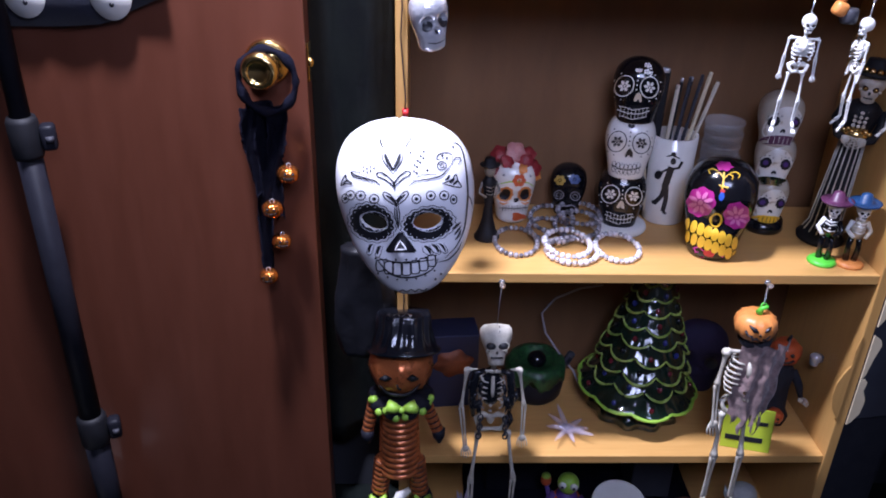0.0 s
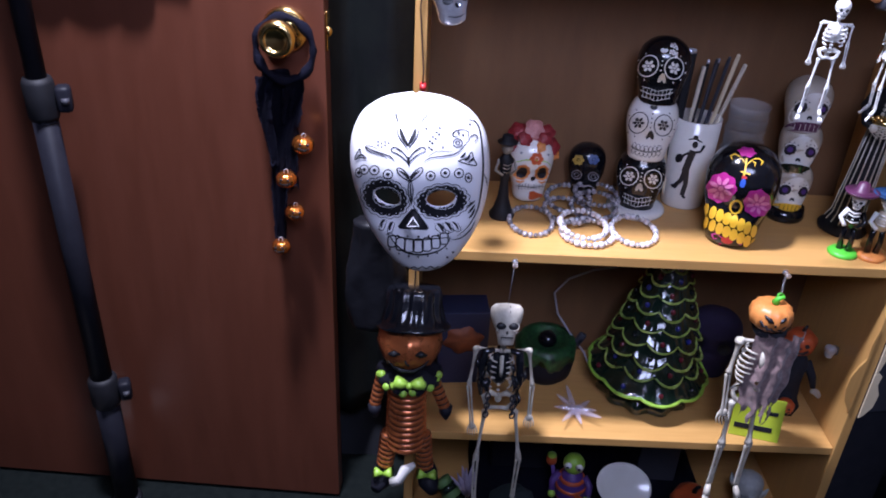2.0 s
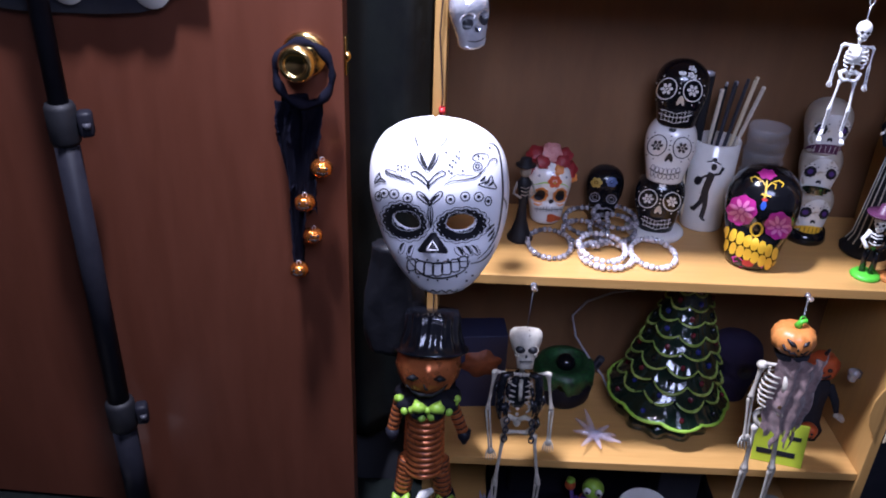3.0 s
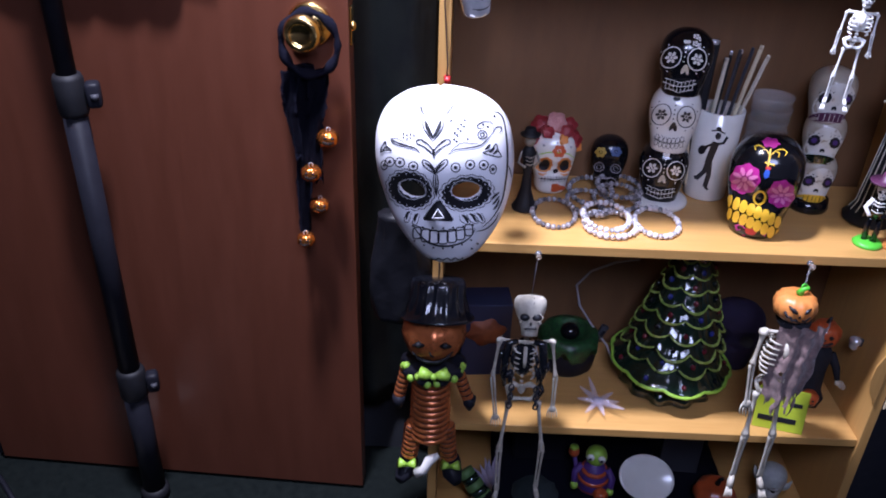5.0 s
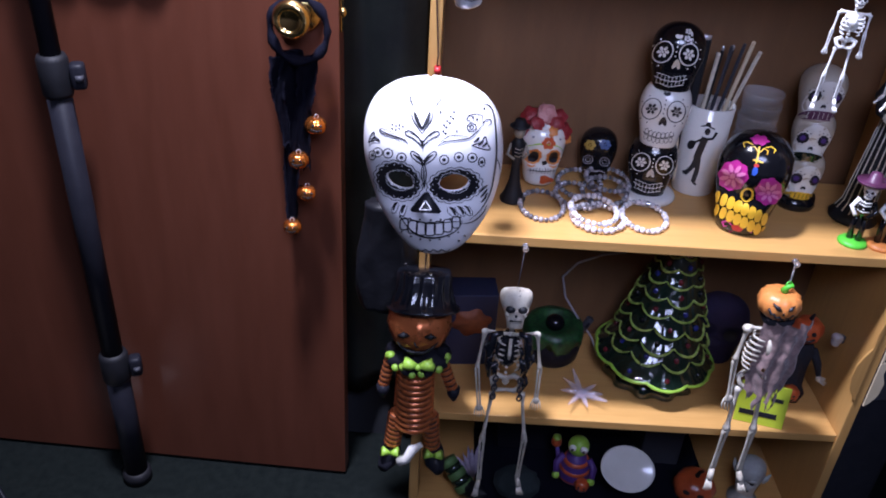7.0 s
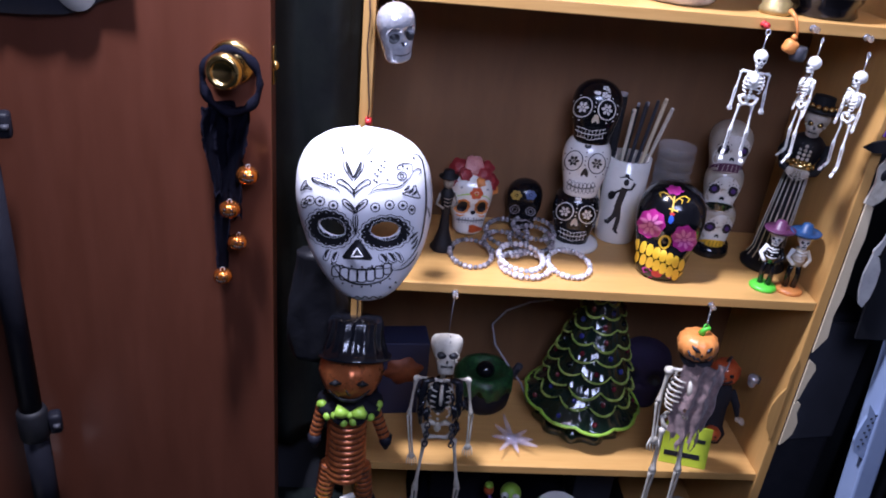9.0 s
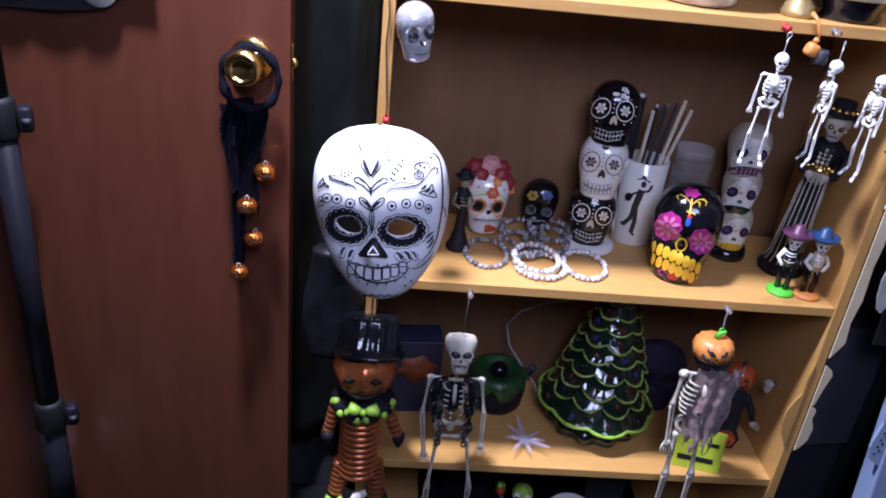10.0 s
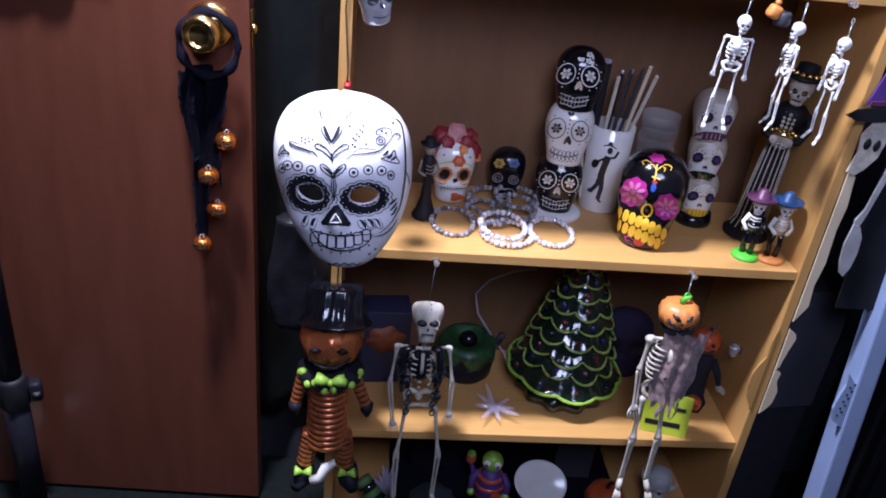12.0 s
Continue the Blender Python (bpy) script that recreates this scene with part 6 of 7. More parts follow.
def build_low_left():
    boot = thing("witch_shoe", "green and black striped toy witch shoe", "shoe")
    for k in range(5):
        part("stripe", tube(bmesh.new(), [(0.008 * k, -0.006 * k, 0.052 - 0.009 * k), (0.008 * (k + 1), -0.006 * (k + 1), 0.052 - 0.009 * (k + 1))], 0.016 + 0.001 * k, 14), (DARK_GREEN if k % 2 else mat("moss_green", (0.10, 0.19, 0.06), 0.6, scale=60)), boot)
    part("toe", tube(bmesh.new(), [(0.040, -0.030, 0.012), (0.060, -0.046, 0.014), (0.074, -0.058, 0.026)], [0.018, 0.013, 0.003], 12), BLACK_MATTE, boot)
    put(boot, 0.068, 0.062, Z1 + 0.024)
    bat = thing("feather_tuft", "tuft of pale lilac feathers", "feathers")
    random.seed(3)
    lilac = mat("lilac_feather", (0.42, 0.36, 0.46), 0.8, second=(0.3, 0.25, 0.34), scale=80)
    for k in range(7):
        a = radians(60 + 22 * k)
        end = (0.05 * math.cos(a) * random.uniform(0.7, 1), random.uniform(-0.02, 0.02), 0.075 + 0.05 * math.sin(a))
        bm = tube(bmesh.new(), [(0, 0, 0), (end[0] * 0.5, end[1] * 0.5, end[2] * 0.55), end], [0.002, 0.009, 0.001], 8)
        bmesh.ops.scale(bm, verts=bm.verts, vec=(1, 0.5, 1))
        part("feather", bm, lilac, bat)
    put(bat, 0.122, 0.085, Z1, 0, 0, 0, 0.72)
    rock = thing("foam_stone", "rough dark green-black foam stone", "stone")
    bm = ball(bmesh.new(), (0, 0, 0.030), (0.045, 0.035, 0.030), 0, 28, 18)
    for v in bm.verts:
        v.co += v.co.normalized() * 0.006 * noise.noise(v.co * 90)
        v.co.z = max(0, v.co.z)
    part("body", bm, mat("dark_foam", (0.02, 0.032, 0.034), 0.9, second=(0.01, 0.016, 0.018), scale=90, bump=0.9), rock)
    put(rock, 0.205, 0.055, Z1)
    for x, y, w, d, h, m, label in ((0.50, 0.19, 0.08, 0.08, 0.13, GREY_PLASTIC, "dark grey box at the back of the lowest shelf"), (0.23, 0.20, 0.12, 0.06, 0.12, BLACK_PLASTIC, "black box at the back of the lowest shelf")):
        b = thing("storage_box", label, "box")
        part("body", box(bmesh.new(), (0, 0, h * 0.42), (w, d, h * 0.84), 0.003), m, b, smooth=False)
        part("lid", box(bmesh.new(), (0, 0, h * 0.92), (w + 0.006, d + 0.006, h * 0.155), 0.003), m, b, smooth=False)
        put(b, x, y, Z1)


build_low_left()



def build_dark_sheet():
    """An added dark sheet that darkens the lowest shelf's floor and back."""
    bm, rows = bmesh.new(), []
    for k in range(25):
        v = k / 24
        flat = min(1, v / 0.55)
        rise = max(0, v - 0.55) / 0.45
        row = []
        for i in range(31):
            s = i / 30
            ripple = 0.003 * noise.noise((s * 9, v * 7, 0)) + 0.003
            row.append(bm.verts.new((0.125 + 0.46 * s + 0.004 * noise.noise((v * 8, s, 5)), 0.006 + 0.232 * flat - 0.004 * rise - ripple * (rise > 0), Z1 + 0.0035 + (ripple if rise == 0 else 0.004) + 0.215 * rise)))
        rows.append(row)
    for a, b in zip(rows, rows[1:]):
        for i in range(30):
            bm.faces.new((a[i], a[i + 1], b[i + 1], b[i]))
    bmesh.ops.solidify(bm, geom=bm.faces, thickness=0.002)
    lining = part("darkening_sheet", bm, mat("navy_darkening", (0.010, 0.011, 0.022), 0.9, second=(0.006, 0.007, 0.014), scale=30, bump=0.4, spec=0.2))
    tagged(lining, "added dark navy sheet that darkens the lowest shelf", "cloth")


build_dark_sheet()

# ---- the shelf above ----
Z4 = SHELVES[3]


def build_top_shelf():
    def crystal(x, y, w, h, m, label, turn):
        skull = thing("glass_skull", label, "skull ornament")
        bm = skull_shape(bmesh.new(), w, w * 1.15, h, dents=((-0.2 * w, 0.5 * h, 0.17 * w, 0.10 * w), (0.2 * w, 0.5 * h, 0.17 * w, 0.10 * w)))
        for v in bm.verts:
            v.co += v.co.normalized() * 0.0025 * noise.noise(v.co * 60)
        grin = Decal(bm, 0.001)
        for k in range(6):
            grin.line([((-0.22 + 0.088 * k) * w, 0.02 * h), ((-0.22 + 0.088 * k) * w, -0.10 * h)], 0.0016)
        part("body", bm, m, skull)
        grin.done("grin_paint", INK, skull)
        put(skull, x, y, Z4, turn)

    crystal(0.245, 0.075, 0.090, 0.110, SILVER, "silver textured skull on the upper shelf", -10)
    # dark mottling paints in the contrast of bright facets
    crystal(0.425, 0.085, 0.135, 0.140, mat("facet_mottled_crystal", (0.70, 0.67, 0.66), 0.2, second=(0.16, 0.14, 0.13), scale=28, bump=0.4, fine=60, coat=0.6), "smoky glassy skull on the upper shelf", 35)
    bust = part("gold_statuette", lathe(bmesh.new(), [(0.001, 0), (0.022, 0), (0.023, 0.007), (0.020, 0.010), (0.020, 0.016), (0.013, 0.022), (0.010, 0.040), (0.017, 0.060), (0.020, 0.085), (0.008, 0.100), (0.012, 0.112), (0.011, 0.126), (0.002, 0.134)], 28), mat("antique_gold", (0.45, 0.33, 0.13), 0.4, metal=0.5, second=(0.25, 0.18, 0.08), scale=60, bump=0.2))
    tagged(bust, "antique gold statuette on a round stepped foot", "statuette")
    put(bust, 0.556, 0.042, Z4)
    jar = thing("glass_jar", "dark glass jar with a pale band on the upper shelf", "jar")
    part("body", lathe(bmesh.new(), [(0.001, 0), (0.044, 0), (0.047, 0.004), (0.043, 0.014), (0.050, 0.024), (0.054, 0.060), (0.048, 0.095), (0.034, 0.110), (0.001, 0.112)], 40), BLACK_GLAZE, jar, "glossy dark glass")
    part("band", lathe(bmesh.new(), [(0.0515, 0.030), (0.0535, 0.032), (0.0555, 0.054), (0.0545, 0.058)], 40), CREAM_GLAZE, jar, "cream painted band")
    put(jar, 0.632, 0.062, Z4)


build_top_shelf()


# ---- right end of the middle shelf ----
def build_tall_figure():
    bm = bmesh.new()
    lathe(bm, [(0.001, 0), (0.036, 0), (0.038, 0.006), (0.030, 0.016), (0.024, 0.030), (0.020, 0.11), (0.017, 0.180), (0.020, 0.190), (0.024, 0.210), (0.027, 0.226), (0.018, 0.235), (0.008, 0.240)], 30, 0)
    for k in range(8):
        a = radians(190 + 23 * k)
        tube(bm, [(r * math.cos(a), r * math.sin(a), z) for r, z in ((0.0315, 0.018), (0.0250, 0.032), (0.0212, 0.11), (0.0182, 0.180))], 0.0011, 5, 1)
    ball(bm, (0, -0.022, 0.190), (0.021, 0.013, 0.012), 2, 14, 9)
    for k in range(7):
        ball(bm, (-0.018 + 0.006 * k, -0.032 + 0.001 * abs(k - 3), 0.196 + 0.003 * (k % 2)), 0.0042, 2, 8, 6)
    for e in (-1, 1):
        tube(bm, [(e * 0.025, 0, 0.226), (e * 0.032, -0.006, 0.205), (e * 0.024, -0.024, 0.186), (e * 0.014, -0.034, 0.184)], [0.008, 0.008, 0.0065, 0.005], 9, 0)
        hand(bm, (e * 0.012, -0.036, 0.184), (-e, -0.1, -0.35), 0.024, 1)
    for k in range(4):
        for e in (-1, 0, 1):
            ball(bm, (e * 0.007, -0.0265 + 0.003 * abs(e), 0.204 + 0.007 * k), (0.0030, 0.002, 0.0030), 1, 7, 5)
    small_skull(bm, (0, -0.004, 0.262), 0.021, 1, 3)
    for e in (-1, 1):
        ball(bm, (e * 0.007, -0.0225, 0.260), (0.0032, 0.002, 0.0032), 2, 7, 5)
    lathe(bm, [(0.030, 0.278), (0.031, 0.281), (0.018, 0.284), (0.016, 0.300), (0.001, 0.302)], 26, 0, (0, 0.002, 0))
    for k in range(6):
        a = radians(200 + 28 * k)
        ball(bm, (0.021 * math.cos(a), 0.021 * math.sin(a), 0.286), 0.005, 2, 8, 6)
    ob = part("bride_figurine", bm, (BLACK_MATTE, BONE, BRASS, INK))
    tagged(ob, "tall skeleton figurine in a black gown with pale stripes", "figurine")
    return put(ob, 0.694, 0.128, 0.68, -30, 0, 3.5)


build_tall_figure()


def build_hat_figure(x, y, turn, foot, hat, coat):
    bm = bmesh.new()
    lathe(bm, [(0.001, 0), (0.021, 0), (0.022, 0.003), (0.018, 0.007), (0.001, 0.008)], 26, 0)
    for e in (-1, 1):
        tube(bm, [(e * 0.006, 0, 0.008), (e * 0.0075, -0.001, 0.030), (e * 0.005, 0, 0.050)], [0.005, 0.004, 0.0045], 9, 3)
    tube(bm, [(0, 0, 0.048), (0, -0.001, 0.064), (0, 0, 0.078)], [0.009, 0.011, 0.007], 12, 2)
    for k in range(4):
        tube(bm, [(-0.008, -0.007, 0.074 - 0.005 * k), (0, -0.0115, 0.073 - 0.005 * k), (0.008, -0.007, 0.074 - 0.005 * k)], 0.0012, 5, 4)
    for e in (-1, 1):
        tube(bm, [(e * 0.010, 0, 0.074), (e * 0.017, -0.004, 0.060), (e * 0.008, -0.014, 0.052)], [0.004, 0.0035, 0.003], 8, 2 if e > 0 else 4)
    small_skull(bm, (0, -0.002, 0.092), 0.0115, 4, 5)
    lathe(bm, [(0.022, 0.102), (0.024, 0.106), (0.020, 0.105), (0.010, 0.106), (0.008, 0.118), (0.001, 0.121)], 30, 1, (0, 0.001, 0), lambda a, k: 1 + 0.03 * math.sin(2 * a))
    ob = part("hat_figurine", bm, (foot, hat, coat, BLACK_GLAZE, BONE_WHITE, INK))
    hue = "green foot and pink hat" if foot is GREEN else "orange foot and blue hat"
    tagged(ob, "little skeleton musician figurine with " + hue, "figurine", "pair of hat figurines")
    return put(ob, x, y, 0.68, turn, 0, 0)


build_hat_figure(0.661, 0.046, -34, GREEN, MAUVE, BLACK_GLAZE)
build_hat_figure(0.701, 0.040, -12, PUMPKIN, NAVY, CREAM_GLAZE)

# ---- on the door ----
def build_hanger():
    hanger = thing("door_hanger", "black ribbon door hanger with copper jack-o'-lantern bells on the knob", "door hanger")
    y = 0.128
    part("loop", tube(bmesh.new(), ring_pts((-0.190, y - 0.018, 0.938), 0.041, 0.046, 32, (90, 0, 0)), [0.0062 + 0.0022 * math.sin(5 * i) for i in range(32)], 9, 0, True), RIBBON, hanger, "frayed black cloth loop")
    # three ragged strips, one over another
    for n, (x, top, low, half, way) in enumerate(((-0.207, 0.906, 0.606, 0.022, -0.004), (-0.184, 0.900, 0.720, 0.018, -0.004), (-0.224, 0.898, 0.760, 0.015, 0.006))):
        bm, rows = bmesh.new(), []
        for k in range(41):
            v = k / 40
            taper = (1 - 0.62 * v ** 1.3) * (0.9 + 0.22 * noise.noise((v * 14, n, 3)))
            rows.append([bm.verts.new((x + way * v + 0.004 * math.sin(6 * v + n) + s * half * (taper + 0.16 * noise.noise((v * 30, s * 2, n))), y - 0.010 - 0.004 * n + 0.006 * math.sin(3 * s + 8 * v), top + (low - top) * v - 0.006 * abs(s) * (k == 40))) for s in (-1, -0.6, -0.2, 0.2, 0.6, 1)])
        for a, b in zip(rows, rows[1:]):
            for i in range(5):
                bm.faces.new((a[i], a[i + 1], b[i + 1], b[i]))
        bmesh.ops.solidify(bm, geom=bm.faces, thickness=0.003)
        part("ribbon", bm, RIBBON, hanger, "ragged black cloth strip")
    for x, z, r, swing in ((-0.168, 0.798, 0.0165, 14), (-0.196, 0.739, 0.0158, 0), (-0.186, 0.683, 0.0150, 20), (-0.211, 0.619, 0.0150, -4)):
        bell = part("bell", lathe(bmesh.new(), [(0.1 * r, -0.74 * r), (0.62 * r, -0.72 * r), (0.95 * r, -0.38 * r), (r, 0.05 * r), (0.92 * r, 0.42 * r), (0.6 * r, 0.72 * r), (0.1 * r, 0.70 * r)], 40, 0, (0, 0, 0), lambda a, k: 1.03 - 0.10 * abs(math.sin(5 * a)) ** 0.4), BELL, hanger, "shiny metal jack-o'-lantern bell")
        bell.matrix_basis = pose(x, y - 0.030, z, 0, swing * 0.4, swing)
        bm = bmesh.new()
        for e in (-1, 1):
            ball(bm, (e * 0.34 * r, -0.88 * r, 0.26 * r), (0.16 * r, 0.16 * r, 0.17 * r), 0, 3, 5)
        for k in range(5):
            box(bm, ((-0.44 + 0.22 * k) * r, -(0.95 - 0.05 * abs(k - 2)) * r, (-0.24 + 0.04 * abs(k - 2)) * r), (0.10 * r, 0.16 * r, 0.26 * r))
        tagged(part("cut_face", bm, INK, bell), kind="stuff")
        part("bell_loop", tube(bmesh.new(), ring_pts((0, 0, 0.85 * r), 0.0035, 0.0035, 12, (90, 0, 30)), 0.0008, 5, 0, True), SILVER, bell)
    return hanger


build_hanger()


def build_skull_banner():
    banner = thing("skull_banner", "dark cloth banner with white printed skulls along its lower hem", "banner")
    bm = bmesh.new()
    rows = []
    for k in range(7):
        row = []
        for i in range(33):
            s = i / 32
            x = -0.80 + 0.475 * s
            low = 1.006 + 0.004 * math.sin(9 * s) + 0.22 * max(0, s - 0.80)
            row.append(bm.verts.new((x, 0.128 + 0.05 * (-(x + 0.137)) - 0.004 * math.sin(20 * s), low + (1.25 - low) * k / 6)))
        rows.append(row)
    for a, b in zip(rows, rows[1:]):
        for i in range(32):
            bm.faces.new((a[i], a[i + 1], b[i + 1], b[i]))
    bmesh.ops.solidify(bm, geom=bm.faces, thickness=0.003)
    part("cloth", bm, mat("navy_cloth", (0.02, 0.022, 0.045), 0.8, second=(0.03, 0.032, 0.06), scale=40, sheen=0.3), banner)
    for x in (-0.528, -0.405):
        y = 0.123 - 0.05 * (x + 0.137)
        skull = bmesh.new()
        lathe(skull, [(0.001, 0), (0.030, 0), (0.030, 0.002), (0.001, 0.0025)], 28)
        bmesh.ops.transform(skull, verts=skull.verts, matrix=pose(x, y, 1.052, 90, 0, 0) @ Matrix.Diagonal((1, 1.2, 1, 1)))
        s = part("printed_skull", skull, WHITE_GLAZE, banner, "white printed skull")
        for e in (-1, 0, 1):
            spot = bmesh.new()
            lathe(spot, [(0.001, 0), (0.008 if e else 0.004, 0), (0.001, 0.0012)], 14)
            bmesh.ops.transform(spot, verts=spot.verts, matrix=pose(x + e * 0.012, y - 0.0022, 1.056 if e else 1.038, 90, 0, 0))
            part("dark_eye" if e else "dark_nose", spot, INK, s)
    return banner


build_skull_banner()


# ---- the telescopic pole before the door ----
def build_pole():
    pole = thing("telescopic_pole", "black telescopic stand with two clamps before the door", "stand")
    x, y = -0.554, 0.105
    for name, r, z0, z1 in (("upper_tube", 0.0145, 0.83, 1.9), ("middle_tube", 0.0185, 0.28, 0.86), ("lower_tube", 0.0215, 0.01, 0.31)):
        part(name, lathe(bmesh.new(), [(0.001, z0), (r, z0), (r, z1), (0.001, z1)], 24), BLACK_PLASTIC, pole)
    for z, r in ((0.850, 0.0225), (0.296, 0.0255)):
        bm = lathe(bmesh.new(), [(0.001, z - 0.032), (r * 0.9, z - 0.032), (r, z - 0.026), (r, z + 0.024), (r * 0.86, z + 0.032), (0.001, z + 0.032)], 24)
        collar = part("clamp_collar", bm, BLACK_MATTE, pole)
        part("clamp_lever", box(bmesh.new(), (r + 0.010, -0.008, z), (0.022, 0.026, 0.040), 0.006), BLACK_PLASTIC, collar)
        part("clamp_screw", lathe(bmesh.new(), [(0.001, -0.004), (0.006, -0.004), (0.006, 0.004), (0.001, 0.004)], 12, 0, (r + 0.012, -0.022, z)), GREY_PLASTIC, collar)
    part("foot_cap", lathe(bmesh.new(), [(0.001, 0), (0.027, 0), (0.028, 0.02), (0.022, 0.028), (0.001, 0.028)], 24), BLACK_MATTE, pole, "black rubber foot")
    return put(pole, x, y, 0.0, 20)


build_pole()


def floor_clutter():
    cord_a = part("power_cord", tube(bmesh.new(), [(-1.02, 0.10, 0.62), (-0.96, 0.09, 0.40), (-0.885, 0.08, 0.20), (-0.83, 0.06, 0.06), (-0.78, 0.02, 0.006), (-0.66, -0.02, 0.005), (-0.60, -0.06, 0.005)], 0.0055, 8), BLACK_PLASTIC)
    tagged(cord_a, "black power cord trailing down to the carpet", "cord")
    cord_b = part("power_cord", tube(bmesh.new(), [(-0.95, 0.02, 0.005), (-0.82, -0.015, 0.005), (-0.74, -0.055, 0.005), (-0.68, -0.12, 0.005)], 0.0045, 8), RED)
    tagged(cord_b, "red cord lying on the carpet", "cord")
    sheet = part("flat_carton", box(bmesh.new(), (0, 0, 0.012), (0.12, 0.10, 0.022), 0.004), WHITE_GLAZE)
    tagged(sheet, "flat white carton lying on the carpet", "carton")
    put(sheet, -0.66, -0.045, 0, 15)


floor_clutter()


# dark stuff hung in the gap between door and bookcase
def build_dark_drape():
    bm = bmesh.new()
    rows = []
    for k in range(41):
        v = k / 40
        row = []
        for i in range(15):
            s = i / 14
            row.append(bm.verts.new((-0.150 + 0.147 * s, 0.236 - 0.016 * math.sin(9 * s + 2 * math.sin(3 * v)) - 0.010 * noise.noise((s * 4, v * 9, 1)), 0.16 + 1.7 * v)))
        rows.append(row)
    for a, b in zip(rows, rows[1:]):
        for i in range(14):
            bm.faces.new((a[i], a[i + 1], b[i + 1], b[i]))
    bmesh.ops.solidify(bm, geom=bm.faces, thickness=0.003)
    # lighter grey-green mottling puts the film's sheen into its colour
    drape = part("plastic_drape", bm, mat("sheen_mottled_film", (0.009, 0.010, 0.012), 0.45, second=(0.020, 0.024, 0.022), scale=12, mix=0.5, bump=0.6, fine=45, spec=0.3))
    tagged(drape, "black crumpled plastic sheet hanging beside the bookcase", "plastic sheet")


build_dark_drape()


def build_gap_filler():
    """An added black shape that fills the dark gap behind mask and hat."""
    bm = bmesh.new()
    rows = []
    for k in range(25):
        v = k / 24
        row = []
        for i in range(41):
            a = 2 * math.pi * i / 40
            r = 1 + 0.10 * noise.noise((3 * math.cos(a), 3 * math.sin(a), v * 5)) + 0.05 * math.sin(7 * a + 4 * v)
            w = 0.060 * (0.75 + 0.35 * math.sin(math.pi * min(1, 0.15 + v)))
            row.append(bm.verts.new((-0.052 + 0.72 * w * r * math.cos(a), 0.030 + 0.020 * r * math.sin(a), 0.520 + 0.190 * v)))
        rows.append(row)
    for a, b in zip(rows, rows[1:]):
        for i in range(40):
            bm.faces.new((a[i], a[i + 1], b[i + 1], b[i]))
    bm.faces.new(rows[-1])
    bm.faces.new(rows[0][::-1])
    bag = part("gap_filler", bm, mat("gap_black", (0.010, 0.010, 0.013), 0.42, scale=20, bump=0.5, fine=60, spec=0.25))
    tagged(bag, "crumpled black shape added to fill the dark gap behind the mask", "bag")


build_gap_filler()

# ---- right of the bookcase ----
def card_piece(name, label, category, pts, y, thick, material, parent=None):
    """A flat cut-out of card in the x-z plane."""
    bm = bmesh.new()
    f = bm.faces.new([bm.verts.new((x, y, z)) for x, z in pts])
    r = bmesh.ops.extrude_face_region(bm, geom=[f])
    for v in r["geom"]:
        if isinstance(v, bmesh.types.BMVert):
            v.co.y += thick
    bmesh.ops.recalc_face_normals(bm, faces=bm.faces)
    ob = part(name, bm, material, parent, label if parent else "", smooth=False)
    return ob if parent else tagged(ob, label, category)


def build_card_skeleton():
    doll = thing("card_skeleton", "jointed card skeleton in a purple witch hat on the bookcase's side", "wall decoration")
    y = -0.012
    grey = mat("grey_bone_card", (0.40, 0.40, 0.40), 0.8, second=(0.28, 0.28, 0.29), scale=45)
    card_piece("hat_cone", "purple hat cone", "", [(0.735, 0.962), (0.747, 1.005), (0.757, 1.035), (0.775, 1.052), (0.80, 1.04), (0.82, 0.966)], y, 0.004, PURPLE, doll)
    card_piece("hat_brim", "black hat brim", "", [(0.708, 0.946), (0.722, 0.955), (0.745, 0.960), (0.80, 0.962), (0.84, 0.952), (0.82, 0.944), (0.76, 0.940), (0.725, 0.939)], y - 0.005, 0.004, BLACK_MATTE, doll)
    card_piece("hat_band", "pink hat band", "", [(0.737, 0.962), (0.738, 0.968), (0.79, 0.972), (0.792, 0.965)], y - 0.004, 0.003, MAUVE, doll)
    part("hat_badge", lathe(bmesh.new(), [(0.001, -0.003), (0.010, -0.003), (0.010, 0.003), (0.001, 0.003)], 18, 0, (0.779, y - 0.001, 1.008)), PUMPKIN, doll, "orange round badge")
    card_piece("skull_card", "pale skull", "", [(0.742, 0.860), (0.748, 0.890), (0.744, 0.918), (0.756, 0.936), (0.775, 0.938), (0.785, 0.915), (0.780, 0.885), (0.766, 0.865), (0.755, 0.856)], y, 0.004, BONE, doll)
    for x, z in ((0.757, 0.905), (0.772, 0.903)):
        part("eye_socket", ball(bmesh.new(), (x, y, z), (0.006, 0.002, 0.009), 0, 10, 7), INK, doll)
    card_piece("arm_bone", "grey bone arm", "", [(0.810, 0.930), (0.818, 0.928), (0.812, 0.860), (0.802, 0.800), (0.797, 0.776), (0.788, 0.770), (0.786, 0.782), (0.795, 0.800), (0.803, 0.860)], y + 0.003, 0.004, grey, doll)
    card_piece("hand_bone", "grey bone hand", "", [(0.786, 0.776), (0.797, 0.772), (0.806, 0.752), (0.808, 0.726), (0.806, 0.700), (0.799, 0.684), (0.792, 0.690), (0.785, 0.712), (0.782, 0.742)], y + 0.001, 0.004, grey, doll)
    card_piece("torso_card", "dark card body", "", [(0.800, 0.940), (0.90, 0.940), (0.90, 0.62), (0.815, 0.62)], y + 0.010, 0.004, BLACK_MATTE, doll)
    return doll


build_card_skeleton()

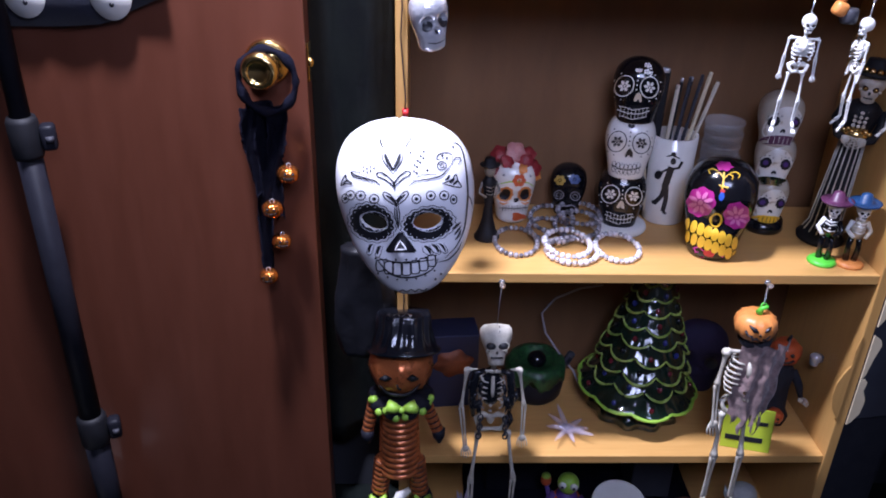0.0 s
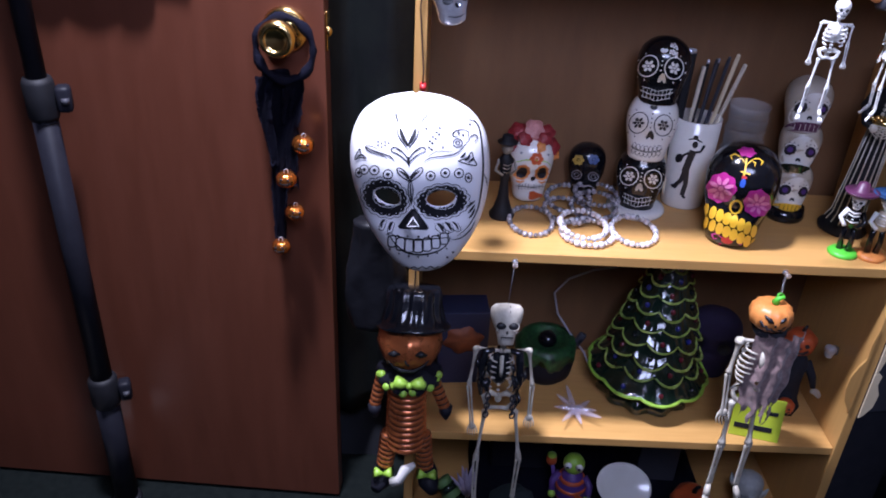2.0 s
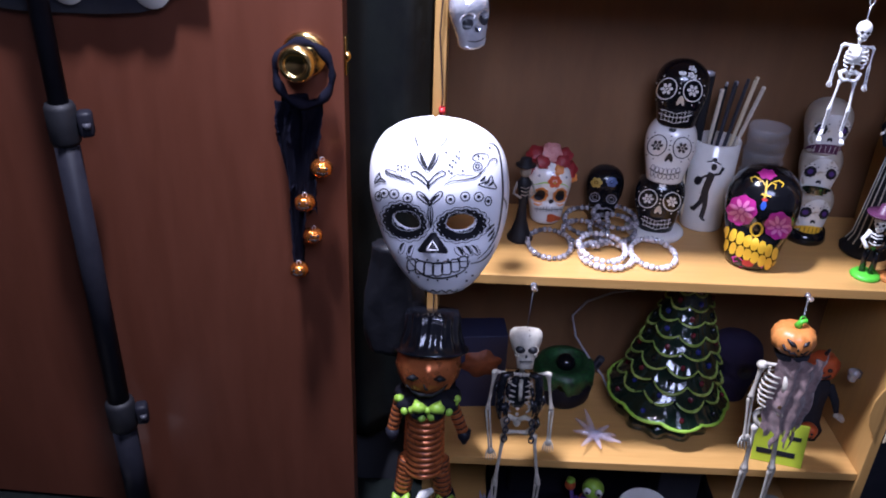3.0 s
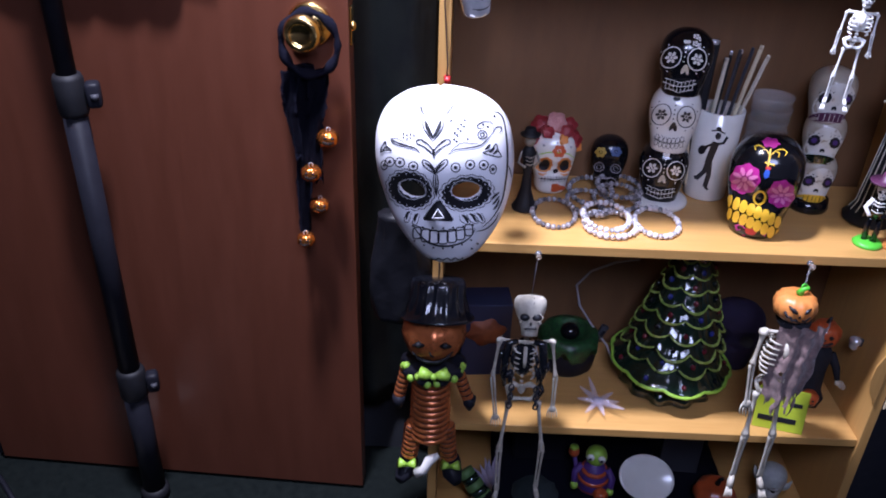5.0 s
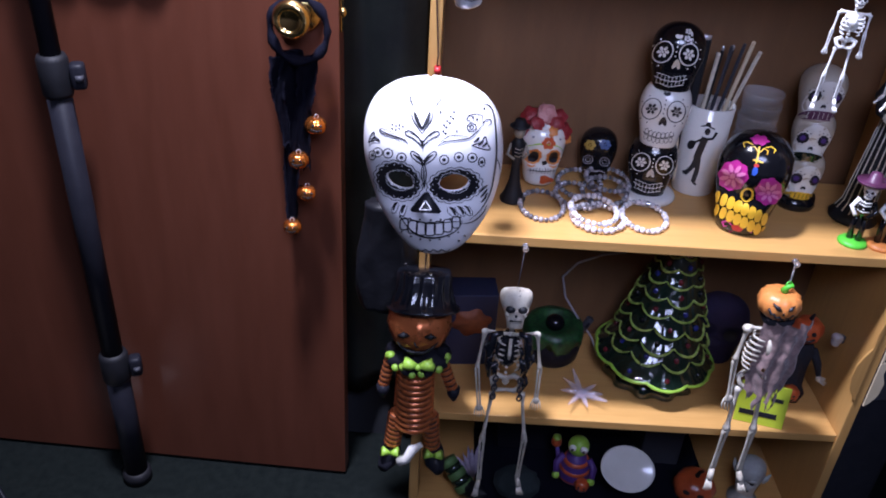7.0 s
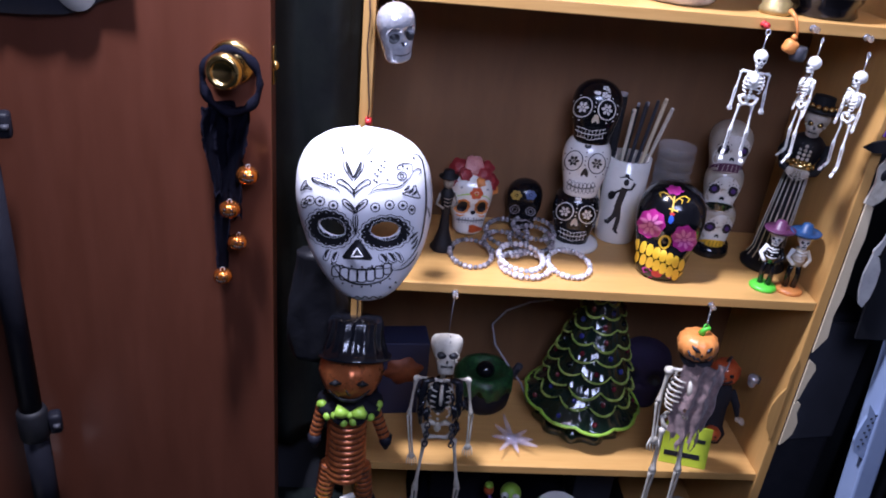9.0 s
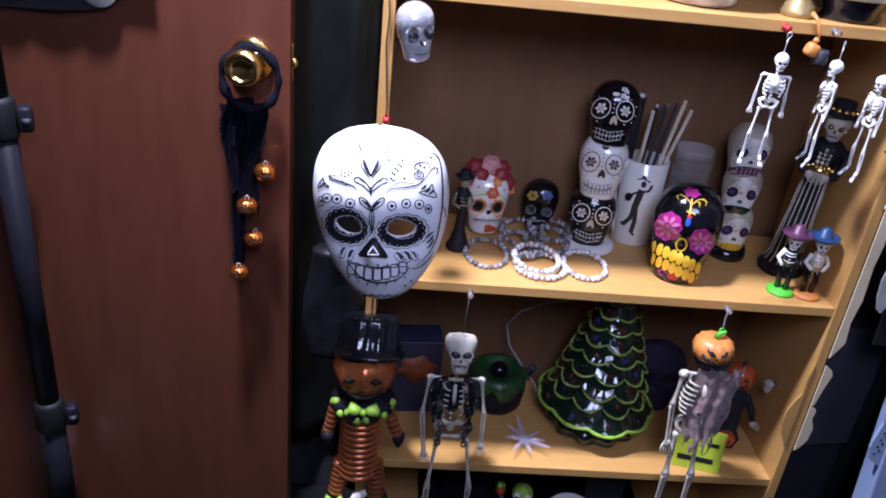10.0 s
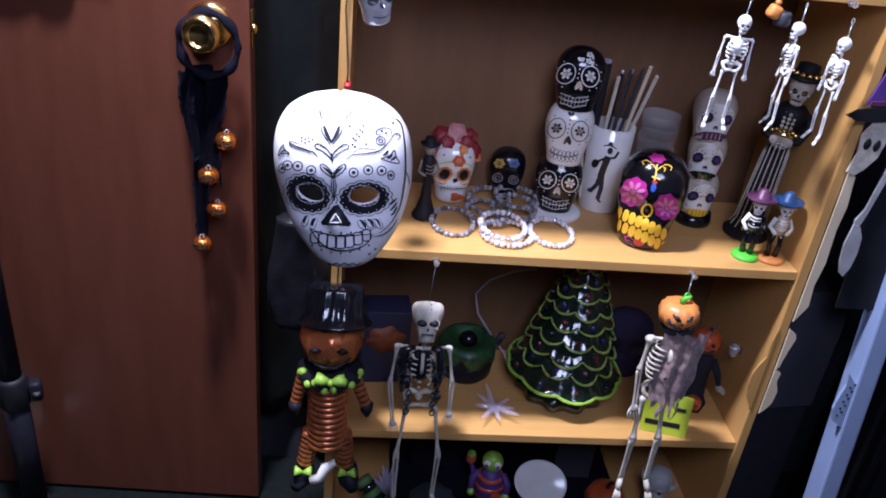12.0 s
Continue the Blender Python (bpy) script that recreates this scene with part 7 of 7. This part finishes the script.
for pts, yy in (
    ([(0.7515, 0.575), (0.764, 0.566), (0.768, 0.556), (0.762, 0.530), (0.757, 0.498), (0.7515, 0.488)], -0.003),
    ([(0.7515, 0.486), (0.758, 0.490), (0.764, 0.484), (0.762, 0.466), (0.770, 0.446), (0.768, 0.420), (0.758, 0.402), (0.7515, 0.396)], -0.003),
    ([(0.7515, 0.86), (0.764, 0.85), (0.769, 0.80), (0.766, 0.76), (0.769, 0.70), (0.764, 0.66), (0.768, 0.62), (0.7515, 0.59)], -0.003),
):
    tagged(card_piece("card_cutout", "cream card cut-out glued along the bookcase's edge", "cut-out", pts, yy, 0.003, PAPER), group="card cut-outs")
tagged(card_piece("card_cutout", "cream card cut-out glued along the bookcase's edge", "cut-out", [(0.7335, 0.575), (0.729, 0.545), (0.730, 0.515), (0.722, 0.500), (0.715, 0.480), (0.714, 0.455), (0.719, 0.430), (0.7335, 0.405)], -0.002, 0.003, WOOD_Z), group="card cut-outs")


def build_blue_rack():
    rack = thing("blue_rack", "pale blue painted upright of a rack beside the bookcase", "rack")
    part("upright", box(bmesh.new(), (0, 0, 0.56), (0.036, 0.045, 1.10), 0.004), PALE_BLUE, rack, smooth=False)
    bracket = card_piece("bracket", "perforated pale blue bracket", "", [(-0.018, 0.480), (-0.036, 0.506), (-0.034, 0.480), (-0.042, 0.446), (-0.044, 0.428), (-0.038, 0.402), (-0.018, 0.385)], -0.020, 0.006, PALE_BLUE, rack)
    for k in range(5):
        for e in (0, 1):
            part("hole", ball(bmesh.new(), (-0.034 + 0.007 * e + 0.002 * k, -0.020, 0.415 + 0.015 * k + 0.006 * e), (0.0024, 0.001, 0.0024), 0, 8, 5), INK, bracket)
    part("clip", box(bmesh.new(), (0.022, -0.022, 0.700), (0.03, 0.03, 0.022), 0.005), GREEN, rack, "bright green clip")
    part("rear_upright", box(bmesh.new(), (0.30, 0.10, 0.56), (0.040, 0.05, 1.10), 0.004), PALE_BLUE, rack, smooth=False)
    for z in (0.10, 0.62, 1.02):
        part("cross_rail", box(bmesh.new(), (0.15, 0.05, z), (0.27, 0.02, 0.03), 0.003, 0, (0, 0, 18)), GREY_PLASTIC, rack, smooth=False)
    put(rack, 0.950, 0.0, 0.002, 0, 0, -4.8)
    return rack


build_blue_rack()


def build_drawers():
    tower = thing("drawer_tower", "black plastic drawer tower with silver pulls", "drawers")
    part("case", box(bmesh.new(), (0, 0, 0.35), (0.36, 0.20, 0.70), 0.004), BLACK_MATTE, tower, smooth=False)
    for k in range(5):
        d = part("drawer", box(bmesh.new(), (0, -0.105, 0.075 + 0.138 * k), (0.33, 0.016, 0.118), 0.004), BLACK_PLASTIC, tower, smooth=False)
        part("pull", tube(bmesh.new(), [(-0.05, -0.116, 0.10 + 0.138 * k), (-0.03, -0.124, 0.10 + 0.138 * k), (0.03, -0.124, 0.10 + 0.138 * k), (0.05, -0.116, 0.10 + 0.138 * k)], 0.003, 7), SILVER, d, "thin silver pull")
    put(tower, 1.22, 0.10, 0.0, -8)
    case = thing("black_case", "large black cloth case leaning beside the bookcase", "case")
    part("body", box(bmesh.new(), (0, 0, 0.30), (0.14, 0.12, 0.60), 0.012), BLACK_CLOTH, case, smooth=False)
    part("flap", box(bmesh.new(), (0.0, -0.064, 0.46), (0.13, 0.006, 0.26), 0.003), GREY_PLASTIC, case, "dark grey flap", smooth=False)
    put(case, 0.850, 0.16, 0.0, 8)


build_drawers()
